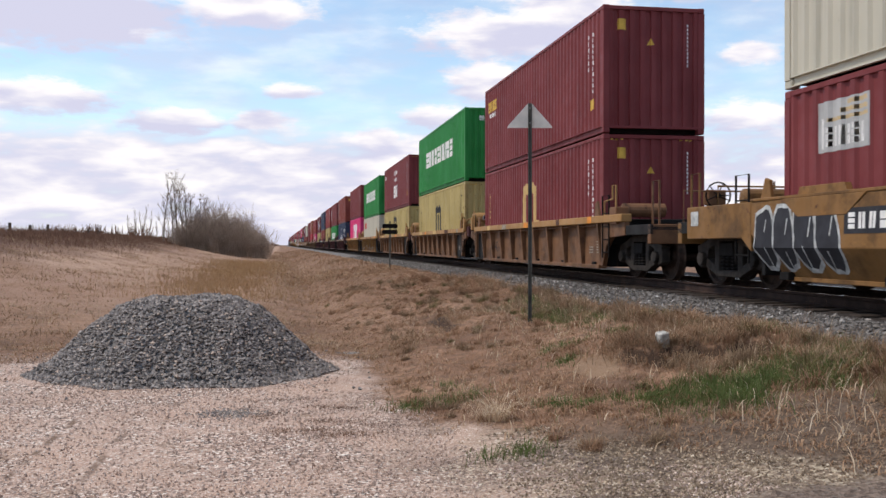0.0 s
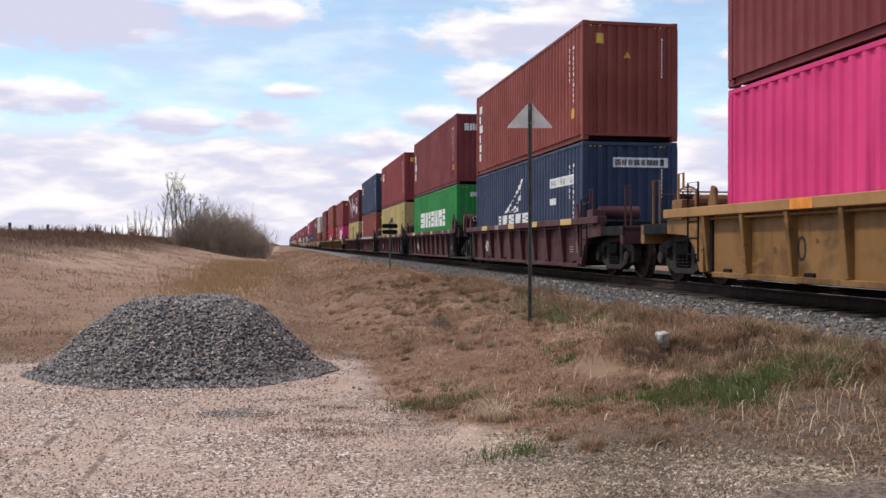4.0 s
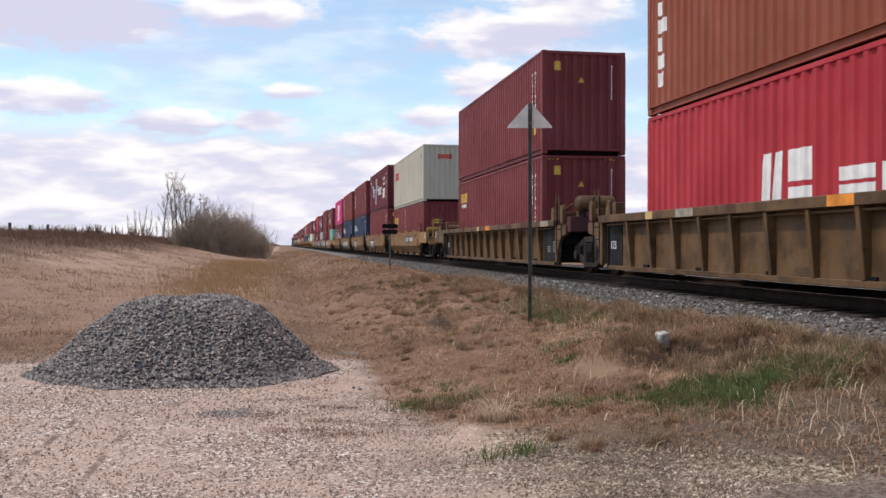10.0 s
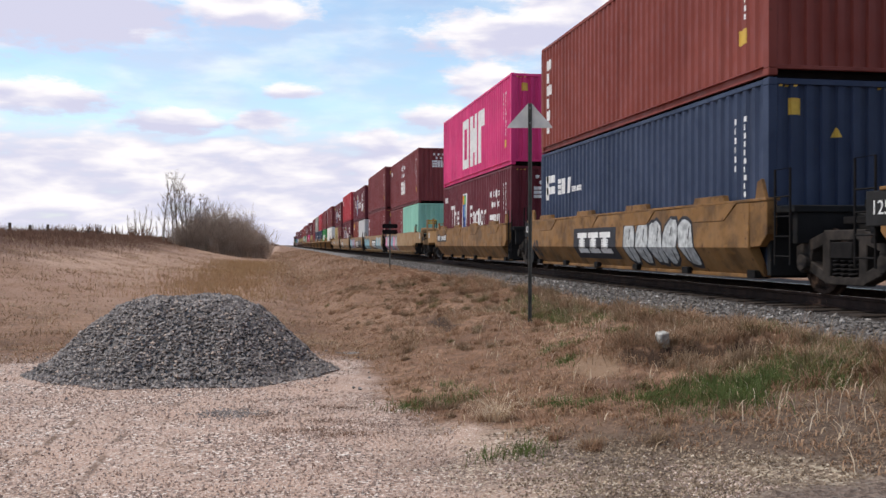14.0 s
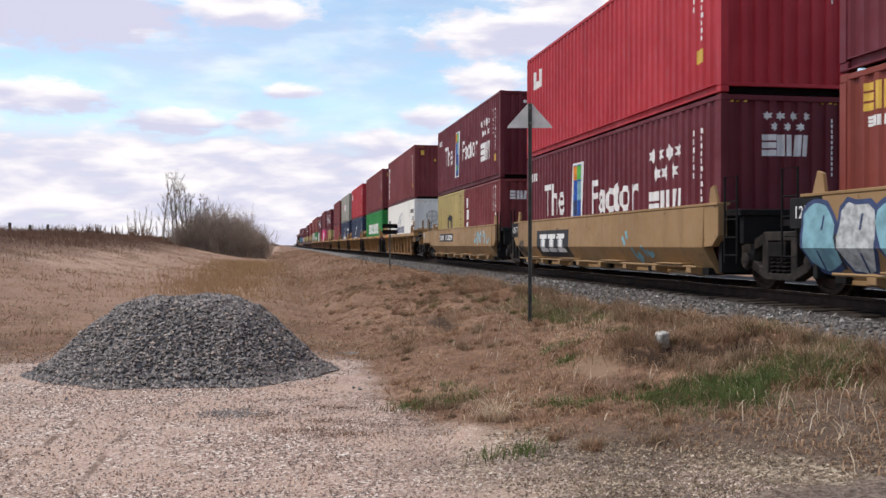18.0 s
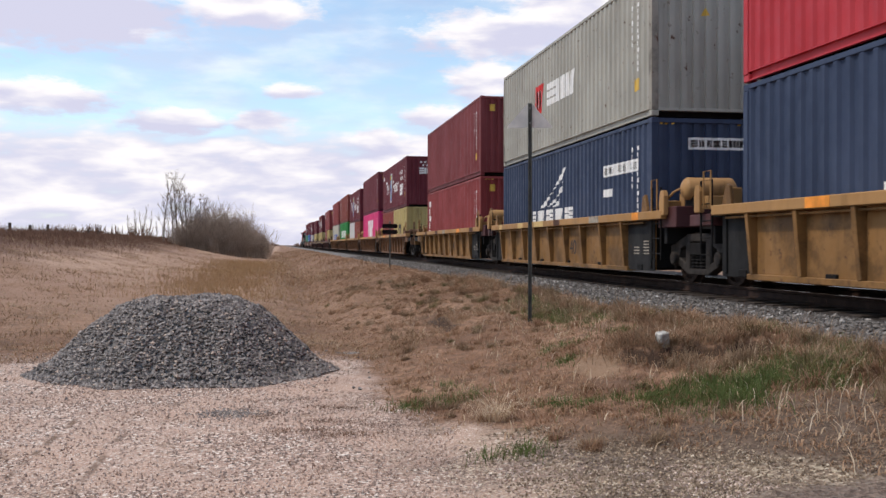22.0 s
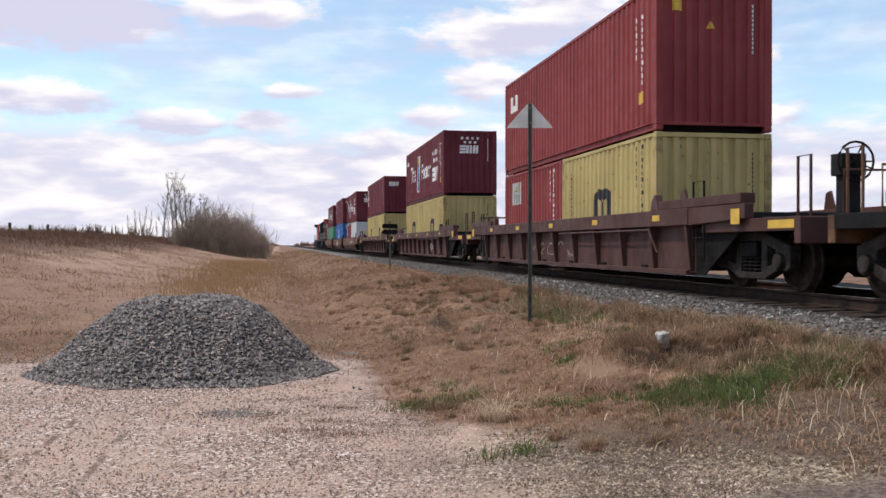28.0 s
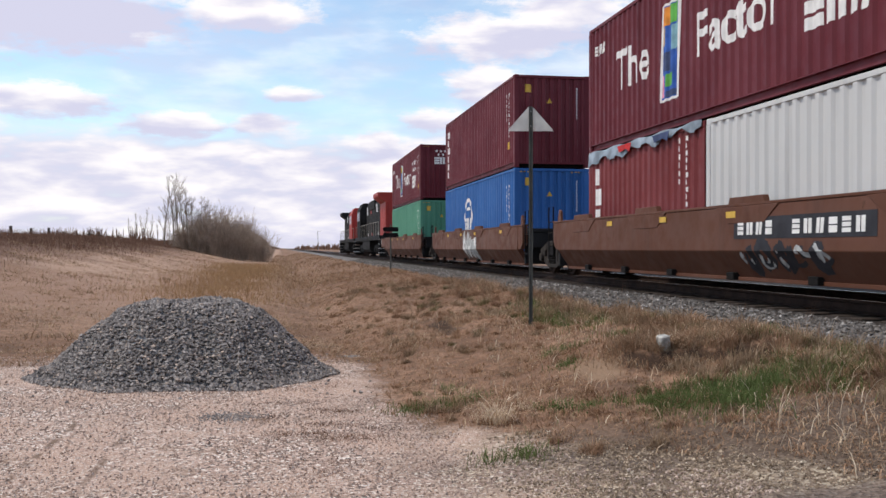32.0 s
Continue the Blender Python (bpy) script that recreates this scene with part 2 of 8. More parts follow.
# ---------------------------------------------------------------- mesh helpers
class Geo:
    """Collects solids into one mesh."""

    def __init__(self):
        self.v, self.f = [], []

    def raw(self, vs, fs):
        n = len(self.v)
        self.v += [tuple(p) for p in vs]
        self.f += [tuple(i + n for i in q) for q in fs]
        return self

    def box(self, x0, x1, y0, y1, z0, z1):
        return self.raw([(x, y, z) for z in (z0, z1) for y in (y0, y1) for x in (x0, x1)],
                        [(0, 2, 3, 1), (4, 5, 7, 6), (0, 1, 5, 4), (2, 6, 7, 3), (0, 4, 6, 2), (1, 3, 7, 5)])

    def prism(self, poly, axis, a, b):
        """A polygon pushed along an axis from a to b. axis x: poly is (y, z); y: (x, z); z: (x, y)."""
        def at(p, c):
            return {"x": (c, p[0], p[1]), "y": (p[0], c, p[1]), "z": (p[0], p[1], c)}[axis]
        n = len(poly)
        vs = [at(p, a) for p in poly] + [at(p, b) for p in poly]
        area = sum(poly[i][0] * poly[(i + 1) % n][1] - poly[(i + 1) % n][0] * poly[i][1] for i in range(n))
        flip = (area > 0) == (axis != "y")
        fs = [tuple(range(n)), tuple(range(2 * n - 1, n - 1, -1))] + [((i + 1) % n, i, i + n, (i + 1) % n + n) for i in range(n)]
        if flip == (b > a):
            fs = [q[::-1] for q in fs]
        return self.raw(vs, fs)

    def tube(self, pts, r, n=6):
        pts = [Vector(p) for p in pts]
        rings = []
        for i, p in enumerate(pts):
            d = (pts[min(i + 1, len(pts) - 1)] - pts[max(i - 1, 0)]).normalized()
            u = d.orthogonal().normalized() if abs(d.z) > 0.9 else d.cross(Vector((0, 0, 1))).normalized()
            w = d.cross(u)
            rr = r[i] if isinstance(r, (list, tuple)) else r
            rings.append([p + rr * (math.cos(2 * math.pi * k / n) * u + math.sin(2 * math.pi * k / n) * w) for k in range(n)])
        vs = [q for ring in rings for q in ring]
        fs = []
        for i in range(len(rings) - 1):
            fs += [(i * n + k, i * n + (k + 1) % n, (i + 1) * n + (k + 1) % n, (i + 1) * n + k) for k in range(n)]
        fs += [tuple(range(n))[::-1], tuple(range((len(rings) - 1) * n, len(rings) * n))]
        return self.raw(vs, fs)

    def cyl(self, c, axis, r, h, n=16):
        c = Vector(c)
        d = {"x": Vector((1, 0, 0)), "y": Vector((0, 1, 0)), "z": Vector((0, 0, 1))}[axis]
        return self.tube([c - d * h / 2, c + d * h / 2], r, n)

    def mesh(self, name, mat, bevel=0.0, smooth=False):
        me = bpy.data.meshes.new(name)
        me.from_pydata(self.v, [], self.f)
        if bevel:
            bm = bmesh.new()
            bm.from_mesh(me)
            es = [e for e in bm.edges if len(e.link_faces) == 2 and e.calc_face_angle(0) > 0.6]
            bmesh.ops.bevel(bm, geom=es, offset=bevel, segments=1, affect="EDGES", clamp_overlap=True)
            bm.to_mesh(me)
            bm.free()
        if smooth:
            me.shade_smooth()
        me.materials.append(mat)
        me.update()
        return me


CACHE = {}


def cached(key, make):
    if key not in CACHE:
        CACHE[key] = make()
    return CACHE[key]


def put(name, mesh, parent=None, m=None, label=""):
    ob = new(name, mesh)
    if parent:
        ob.parent = parent
    if m is not None:
        ob.matrix_basis = m
    return tagged(ob, label) if label else ob


def thing(name, label, category, group="", kind="", m=None):
    ob = tagged(new(name), label, category, group, kind)
    ob.empty_display_size = 0.2
    if m is not None:
        ob.matrix_basis = m
    return ob


def big_mesh(name, verts, faces, mat, smooth=False):
    """A mesh from numpy arrays: verts (n, 3), faces (m, 3 or 4)."""
    me = bpy.data.meshes.new(name)
    k = faces.shape[1]
    me.vertices.add(len(verts))
    me.vertices.foreach_set("co", verts.astype(np.float32).ravel())
    me.loops.add(faces.size)
    me.loops.foreach_set("vertex_index", faces.astype(np.int32).ravel())
    me.polygons.add(len(faces))
    me.polygons.foreach_set("loop_start", np.arange(0, faces.size, k, dtype=np.int32))
    me.polygons.foreach_set("loop_total", np.full(len(faces), k, dtype=np.int32))
    me.update(calc_edges=True)
    me.polygons.foreach_set("use_smooth", np.full(len(faces), smooth))
    me.materials.append(mat)
    return me


# ---------------------------------------------------------------- ground and track
def sstep(a, b, x):
    t = np.clip((x - a) / (b - a), 0, 1)
    return t * t * (3 - 2 * t)


def lumps(x, y, seed=0.0):
    """Cheap smooth unevenness, about -1 to 1."""
    return (np.sin(x * 1.7 + 0.6 * np.sin(y * 1.3 + seed)) * np.sin(y * 1.1 + 0.8 * np.sin(x * 0.9 - seed))
            + 0.5 * np.sin(x * 4.1 + seed + y * 1.7) * np.sin(y * 3.3 - x * 0.7)) / 1.5


def ground_z(x, y):
    x, y = np.asarray(x, float), np.asarray(y, float)
    bank = np.interp(x, [-5, 0.4, 1.2, 2.0, 3.2, 4.4, 5.4, 6.2, 10.7, 12.5, 16], [0, 0, -0.02, 0.08, 0.24, 0.40, 0.47, 0.30, 0.30, 0.1, 0])
    ditch = -0.22 * np.exp(-((x - 0.9) / 0.9) ** 2) * sstep(10, 20, y)
    field = 2.2 * sstep(1.8, 16.5, -x) * sstep(12.5, 32, y)
    slope = sstep(1.0, 2.2, x) * (1 - sstep(5.6, 6.2, x))
    rough = (0.038 * lumps(x * 1.3, y * 1.3) + 0.022 * lumps(x * 3.1, y * 2.7, 5) + 0.012 * lumps(x * 6.3, y * 5.1, 8)) * slope
    rough += 0.05 * lumps(x * 0.35, y * 0.35, 2) * sstep(13, 20, y) * (1 - sstep(0, 3, x)) + 0.03 * lumps(x * 1.1, y * 0.9, 6) * sstep(13, 17, y) * (1 - sstep(-1, 1, x))
    mound = 0.10 * np.exp(-(((x - 4.9) / 0.6) ** 2 + ((y - 9.6) / 2.2) ** 2)) + 0.10 * np.exp(-(((x - 3.3) / 0.55) ** 2 + ((y - 9.3) / 1.0) ** 2))
    # a turf ledge with an overhanging edge, and two slips lower down the bank
    over = 0.52 * x + 0.85 * y + 0.06 * np.sin(x * 9) + 0.04 * np.sin(x * 21)
    mound += 0.15 * sstep(9.24, 9.42, over) * (1 - sstep(9.6, 11.2, over)) * sstep(3.2, 3.6, x) * (1 - sstep(4.6, 5.3, x))
    mound += 0.13 * sstep(2.55, 2.78, x + 0.05 * (y - 15) + 0.04 * np.sin(y * 5)) * np.exp(-((y - 15.0) / 1.5) ** 2) * (1 - sstep(2.95, 3.9, x))
    mound += 0.10 * sstep(1.65, 1.85, x + 0.03 * np.sin(y * 4)) * np.exp(-((y - 13.4) / 0.9) ** 2) * (1 - sstep(1.9, 2.6, x))
    mound += 0.12 * sstep(1.7, 1.95, x) * np.exp(-((y - 26.5) / 3.0) ** 2) * (1 - sstep(2.1, 3.2, x))
    return bank + ditch + field + rough + mound + 0.008 * lumps(x * 3, y * 3, 1)


def ground_material():
    k = Mat("soil gravel and dry turf", 0.95)
    sep = k.nt.nodes.new("ShaderNodeSeparateXYZ")
    k.link(k.geo.outputs["Position"], sep.inputs[0])
    x, y = sep.outputs[0], sep.outputs[1]
    wob = k.math("MULTIPLY", k.math("SUBTRACT", k.noise(0.9, 6, 0.6, world=True), 0.5), 1.6)
    # the worn gravel yard widens towards the camera
    near = k.math("MULTIPLY", k.math("POWER", k.math("MAXIMUM", k.math("SUBTRACT", 8.6, y), 0.0), 1.5), 0.30)
    gx = k.ramp(k.math("SUBTRACT", k.math("ADD", x, wob), near), 0.75, 1.35)
    gy = k.ramp(k.math("ADD", y, wob), 12.3, 13.4)
    turf = k.math("MAXIMUM", gx, gy)
    # crushed pinkish limestone
    cells = k.nt.nodes.new("ShaderNodeSeparateColor")
    k.link(k.voronoi(48, True, out="Color"), cells.inputs[0])
    tiny = k.nt.nodes.new("ShaderNodeSeparateColor")
    k.link(k.voronoi(120, True, out="Color"), tiny.inputs[0])
    stone = k.mix(cells.outputs[0], (0.270, 0.176, 0.134), (0.630, 0.475, 0.392))
    stone = k.mix(k.ramp(cells.outputs[1], 0.84, 0.87), stone, (0.78, 0.70, 0.62))
    stone = k.mix(k.ramp(cells.outputs[2], 0.84, 0.87), stone, (0.120, 0.098, 0.085))
    fines = k.mix(tiny.outputs[0], (0.350, 0.230, 0.172), (0.565, 0.405, 0.320))
    fines = k.mix(k.ramp(tiny.outputs[1], 0.90, 0.93), fines, (0.70, 0.62, 0.55))
    dusty = k.mix(k.ramp(k.noise(0.8, 6, 0.65, world=True), 0.42, 0.60), stone, fines)
    dirt = k.mix(k.math("MULTIPLY", k.ramp(k.noise(1.9, 7, 0.7, world=True), 0.55, 0.70), 0.75), dusty, (0.250, 0.168, 0.115))
    # two faint wheel lines with smooth fines between
    lane = k.math("ABSOLUTE", k.math("ADD", k.math("ADD", x, 1.48), k.math("MULTIPLY", wob, 0.05)))
    along = k.math("MULTIPLY", k.ramp(y, 5.6, 6.8), k.math("SUBTRACT", 1.0, k.ramp(y, 8.2, 9.2)))
    dirt = k.mix(k.math("MULTIPLY", along, k.math("SUBTRACT", 0.75, k.ramp(lane, 0.12, 0.26, 0.0, 0.75))), dirt, fines)
    line = k.math("ABSOLUTE", k.math("SUBTRACT", lane, 0.25))
    dirt = k.mix(k.math("MULTIPLY", along, k.math("MULTIPLY", k.math("SUBTRACT", 1.0, k.ramp(line, 0.012, 0.04)), k.ramp(k.noise(3, 4, world=True), 0.42, 0.58))), dirt, (0.200, 0.135, 0.098))
    side = k.ramp(k.math("ADD", x, k.math("MULTIPLY", wob, 2.0)), 0.6, 2.2)
    earth = k.mix(cells.outputs[0], (0.095, 0.068, 0.047), (0.330, 0.256, 0.178))
    earth = k.mix(k.ramp(cells.outputs[1], 0.70, 0.74), earth, (0.48, 0.40, 0.29))
    earth = k.mix(k.ramp(k.noise(1.1, 6, 0.65, world=True), 0.40, 0.54), earth, k.mix(cells.outputs[0], (0.060, 0.044, 0.036), (0.185, 0.140, 0.110)))
    dirt = k.mix(k.math("MULTIPLY", side, 0.9), dirt, earth)
    # thatch of dead grass on brown soil
    t1 = k.mix(k.ramp(k.noise(0.30, 6, 0.6, world=True), 0.35, 0.65), (0.225, 0.124, 0.076), (0.375, 0.226, 0.146))
    t2 = k.mix(k.ramp(k.noise(9, 6, 0.7, world=True), 0.38, 0.66), t1, (0.135, 0.080, 0.051))
    t2 = k.mix(k.math("MULTIPLY", k.ramp(k.noise(0.9, 5, 0.6, world=True), 0.54, 0.66), 0.6), t2, (0.100, 0.060, 0.041))
    far = k.ramp(y, 14, 30)
    left = k.math("SUBTRACT", 1.0, k.ramp(x, -1.2, 1.0))
    pale = k.mix(k.ramp(k.noise(0.16, 6, 0.6, (1, 0.35, 1), world=True), 0.40, 0.62), (0.350, 0.220, 0.155), (0.465, 0.312, 0.222))
    pale = k.mix(k.ramp(k.noise(3.0, 6, 0.7, world=True), 0.5, 0.75), pale, (0.270, 0.160, 0.108))
    pale = k.mix(k.math("MULTIPLY", k.ramp(k.noise(0.75, 7, 0.7, (1, 0.6, 1), world=True), 0.47, 0.62), 0.8), pale, (0.275, 0.162, 0.102))
    t2 = k.mix(k.math("MULTIPLY", far, left), t2, pale)
    weedy = k.ramp(k.math("ADD", k.math("SUBTRACT", 0.0, x), k.math("MULTIPLY", k.math("SUBTRACT", k.noise(0.18, 5, 0.6, world=True), 0.5), 7.0)), 7.6, 11.5)
    t2 = k.mix(k.math("MULTIPLY", weedy, far), t2, (0.150, 0.083, 0.056))
    # thin grey-brown soil on the foot of the bank
    foot = k.math("MULTIPLY", k.math("SUBTRACT", 1.0, k.ramp(k.math("ADD", y, k.math("MULTIPLY", wob, 0.8)), 6.0, 7.4)), k.ramp(x, 1.7, 2.3))
    t2 = k.mix(k.math("MULTIPLY", foot, 0.85), t2, k.mix(cells.outputs[0], (0.055, 0.040, 0.030), (0.165, 0.124, 0.092)))
    # shade under the ledge lip (torn) and the slip, painted dark into the soil
    sx = k.math("ADD", k.math("MULTIPLY", k.math("SINE", k.math("MULTIPLY", x, 9.0)), 0.06), k.math("MULTIPLY", k.math("SINE", k.math("MULTIPLY", x, 21.0)), 0.04))
    lip = k.math("ADD", k.math("SUBTRACT", k.math("ADD", k.math("MULTIPLY", x, 0.52), k.math("MULTIPLY", y, 0.85)), 9.40), sx)
    torn = k.math("MULTIPLY", k.math("MULTIPLY", k.ramp(lip, -0.30, -0.18), k.math("SUBTRACT", 1.0, k.ramp(lip, -0.06, 0.02))), k.math("MULTIPLY", k.ramp(x, 3.25, 3.5), k.math("SUBTRACT", 1.0, k.ramp(x, 4.5, 4.9))))
    low_ = k.math("ADD", x, k.math("MULTIPLY", k.math("SUBTRACT", y, 15.0), 0.05))
    slip_shade = k.math("MULTIPLY", k.math("MULTIPLY", k.ramp(low_, 2.46, 2.56), k.math("SUBTRACT", 1.0, k.ramp(low_, 2.68, 2.78))), k.math("MULTIPLY", k.ramp(y, 13.9, 14.3), k.math("SUBTRACT", 1.0, k.ramp(y, 15.7, 16.2))))
    t2 = k.mix(k.math("MULTIPLY", k.math("MAXIMUM", torn, slip_shade), 0.9), t2, (0.038, 0.022, 0.014))
    # bare earth worn through on the bank
    ex, ey = k.math("DIVIDE", k.math("SUBTRACT", x, 3.12), 0.30), k.math("DIVIDE", k.math("SUBTRACT", y, 8.85), 0.55)
    er = k.math("ADD", k.math("SQRT", k.math("ADD", k.math("MULTIPLY", ex, ex), k.math("MULTIPLY", ey, ey))), k.math("MULTIPLY", wob, 0.9))
    t2 = k.mix(k.math("SUBTRACT", 1.0, k.ramp(er, 0.6, 1.1)), t2, (0.265, 0.172, 0.110))
    k.colour(k.mix(turf, dirt, t2))
    h = k.math("ADD", k.math("MULTIPLY", k.voronoi(48, True), 1.2), k.noise(14, 6, 0.65, world=True))
    return k.bump(h, 0.7, 0.014).m


def axis_steps(near, far, fine, grow=1.14):
    out, s = [near], fine
    while out[-1] < far:
        out.append(out[-1] + s)
        s *= grow
    return np.array(out)


gx = np.concatenate([-axis_steps(8, 4200, 0.45)[::-1], np.arange(-7.7, 0.8, 0.16), np.arange(0.85, 6.3, 0.07), np.arange(6.4, 8.1, 0.16), axis_steps(8.4, 4200, 0.5)])
gy = np.concatenate([-axis_steps(2, 4200, 0.6)[::-1], np.arange(-1.6, 4, 0.2), np.arange(4.1, 18, 0.09), np.arange(18.1, 26, 0.2), axis_steps(26.2, 4500, 0.25, 1.06)])
GX, GY = np.meshgrid(gx, gy)
GZ = ground_z(GX, GY)
nx, ny = len(gx), len(gy)
idx = np.arange(nx * ny).reshape(ny, nx)
quads = np.stack([idx[:-1, :-1], idx[:-1, 1:], idx[1:, 1:], idx[1:, :-1]], -1).reshape(-1, 4)
ground = put("ground", big_mesh("ground", np.stack([GX, GY, GZ], -1).reshape(-1, 3), quads, ground_material(), True))
tagged(ground, "pinkish crushed gravel yard running into dry tan prairie grass", "ground", kind="structure")

# ballast bed, rails, ties
def ballast_material():
    k = Mat("grey crushed ballast", 0.9)
    c = k.nt.nodes.new("ShaderNodeSeparateColor")
    k.link(k.voronoi(17, True, out="Color"), c.inputs[0])
    col = k.mix(c.outputs[0], (0.105, 0.099, 0.095), (0.285, 0.270, 0.258))
    col = k.mix(k.ramp(k.noise(0.8, 5, world=True), 0.5, 0.7), col, (0.15, 0.13, 0.12))
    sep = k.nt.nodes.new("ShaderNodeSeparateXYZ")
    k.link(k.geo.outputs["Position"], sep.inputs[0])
    oil_shade = k.ramp(k.math("ADD", sep.outputs[0], k.math("MULTIPLY", k.math("SUBTRACT", k.noise(2.2, 5, 0.6, world=True), 0.5), 0.5)), 6.72, 6.98)
    col = k.mix(k.math("MULTIPLY", oil_shade, 0.9), col, (0.026, 0.019, 0.016))     # oil and brake dust along the rails, plus painted shade under the train
    return k.colour(col).bump(k.voronoi(17, True), 0.9, 0.04).m


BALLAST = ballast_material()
by = np.concatenate([-axis_steps(2, 900, 0.5, 1.1)[::-1], np.arange(-1.6, 40, 0.25), axis_steps(40.3, 1900, 0.4, 1.06)])
# far side widened and dark, added to hide bright ground under the cars
bx = np.array([5.05, 5.5, 6.0, 6.4, 6.75, 7.1, 8.42, 9.7, 10.8, 12.0, 13.2, 15.0])
BX, BY = np.meshgrid(bx, by)
BZ = np.interp(BX, [5.05, 5.5, 6.75, 7.1, 13.2, 15.0], [0.10, 0.40, 0.56, 0.60, 0.60, 0.05]) + 0.018 * lumps(BX * 3, BY * 4)
nx, ny = len(bx), len(by)
idx = np.arange(nx * ny).reshape(ny, nx)
quads = np.stack([idx[:-1, :-1], idx[:-1, 1:], idx[1:, 1:], idx[1:, :-1]], -1).reshape(-1, 4)
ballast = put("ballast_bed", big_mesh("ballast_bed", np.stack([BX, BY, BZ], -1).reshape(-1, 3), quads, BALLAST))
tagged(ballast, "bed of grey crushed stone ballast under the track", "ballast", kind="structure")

RAIL_PROFILE = [(-0.075, 0), (0.075, 0), (0.075, 0.012), (0.012, 0.03), (0.009, 0.12), (0.036, 0.135), (0.036, 0.165), (0.03, 0.172),
                (-0.03, 0.172), (-0.036, 0.165), (-0.036, 0.135), (-0.009, 0.12), (-0.012, 0.03), (-0.075, 0.012)]
for sx in (-0.755, 0.755):
    rail = thing("rail", "rusty steel rail with a polished running surface", "rail", "rails of the track", m=pose(TRACK_X + sx, 0, RAIL - 0.172))
    put("rail_web", cached("railweb", lambda: Geo().prism(RAIL_PROFILE, "y", -900, 1900).mesh("rail_web", RAILWEB)), rail)
    put("rail_head", cached("railhead", lambda: Geo().box(-0.028, 0.028, -900, 1900, 0.1715, 0.1745).mesh("rail_head", RAILHEAD)), rail, label="polished rail head")


def stones(n, place, size, seed, flat=0.7):
    """Angular stones: place(rng, n) gives their centres; each is a jittered octahedron."""
    rng = np.random.default_rng(seed)
    c = place(rng, n)
    n = len(c)
    base = np.array([(1, 0, 0), (-1, 0, 0), (0, 1, 0), (0, -1, 0), (0, 0, 1), (0, 0, -1)], float)
    tri = np.array([(0, 2, 4), (2, 1, 4), (1, 3, 4), (3, 0, 4), (2, 0, 5), (1, 2, 5), (3, 1, 5), (0, 3, 5)])
    r = rng.uniform(size[0], size[1], (n, 1, 1))
    v = base[None] * r * rng.uniform(0.6, 1.25, (n, 6, 1)) + rng.normal(0, 0.22, (n, 6, 3)) * r
    v[:, :, 2] *= flat
    a = rng.uniform(0, 2 * np.pi, (n, 1))
    ca, sa = np.cos(a), np.sin(a)
    v = np.stack([v[:, :, 0] * ca - v[:, :, 1] * sa, v[:, :, 0] * sa + v[:, :, 1] * ca, v[:, :, 2]], -1)
    v += c[:, None, :]
    return v.reshape(-1, 3), (tri[None] + 6 * np.arange(n)[:, None, None]).reshape(-1, 3)


def stone_material(name, a, b, odd=(0.5, 0.47, 0.44)):
    k = Mat(name, 0.85)
    r = k.geo.outputs["Random Per Island"]
    col = k.mix(r, a, b)
    col = k.mix(k.ramp(k.math("FRACT", k.math("MULTIPLY", r, 37.0)), 0.93, 0.95), col, odd)
    return k.colour(k.mix(k.ramp(k.noise(25, 5, world=True), 0.35, 0.7), col, tuple(v * 0.7 for v in a))).bump(k.noise(60, 3, world=True), 0.2, 0.003).m


# heap of crushed stone
HEAP = (-1.05, 11.55)


def heap_z(dx, dy):
    a = np.arctan2(dy, dx)
    r = np.sqrt((dx / 1.66) ** 2 + (dy / 1.56) ** 2) * (1 + 0.04 * np.sin(3 * a + 1) + 0.03 * np.sin(7 * a) + 0.02 * np.sin(13 * a))
    h = np.interp(r, [0, 0.34, 0.47, 0.60, 0.75, 0.88, 0.97, 1.04, 1.15], [0.85, 0.845, 0.77, 0.60, 0.35, 0.15, 0.045, 0.0, -0.06])
    return h + 0.03 * lumps(dx * 3, dy * 3) * (r < 0.95) + 0.02 * lumps(dx * 7, dy * 7, 2) * (r < 0.95)


HEAPSTONE = stone_material("grey crushed stone", (0.170, 0.150, 0.138), (0.460, 0.412, 0.378), (0.60, 0.47, 0.38))
hx = np.linspace(-2.2, 2.2, 90)
HX, HY = np.meshgrid(hx, hx)
HZ = heap_z(HX, HY) - 0.02
idx = np.arange(90 * 90).reshape(90, 90)
quads = np.stack([idx[:-1, :-1], idx[:-1, 1:], idx[1:, 1:], idx[1:, :-1]], -1).reshape(-1, 4)
heap = thing("gravel_heap", "low heap of grey crushed stone on the gravel yard", "gravel heap", m=pose(HEAP[0], HEAP[1], 0))
put("heap_core", big_mesh("heap_core", np.stack([HX, HY, HZ], -1).reshape(-1, 3), quads, BALLAST, False), heap)


def on_heap(rng, n):
    p = rng.uniform(-2.15, 2.15, (n, 2))
    z = heap_z(p[:, 0], p[:, 1])
    keep = (z > 0.0) | (rng.random(n) < 0.004)
    p, z = p[keep], np.maximum(z[keep], 0.0)
    return np.stack([p[:, 0], p[:, 1], z + 0.004], -1)


v, f = stones(42000, on_heap, (0.011, 0.031), 5, 0.8)
tagged(put("crushed_stone", big_mesh("crushed_stone", v, f, HEAPSTONE), heap), kind="stuff")


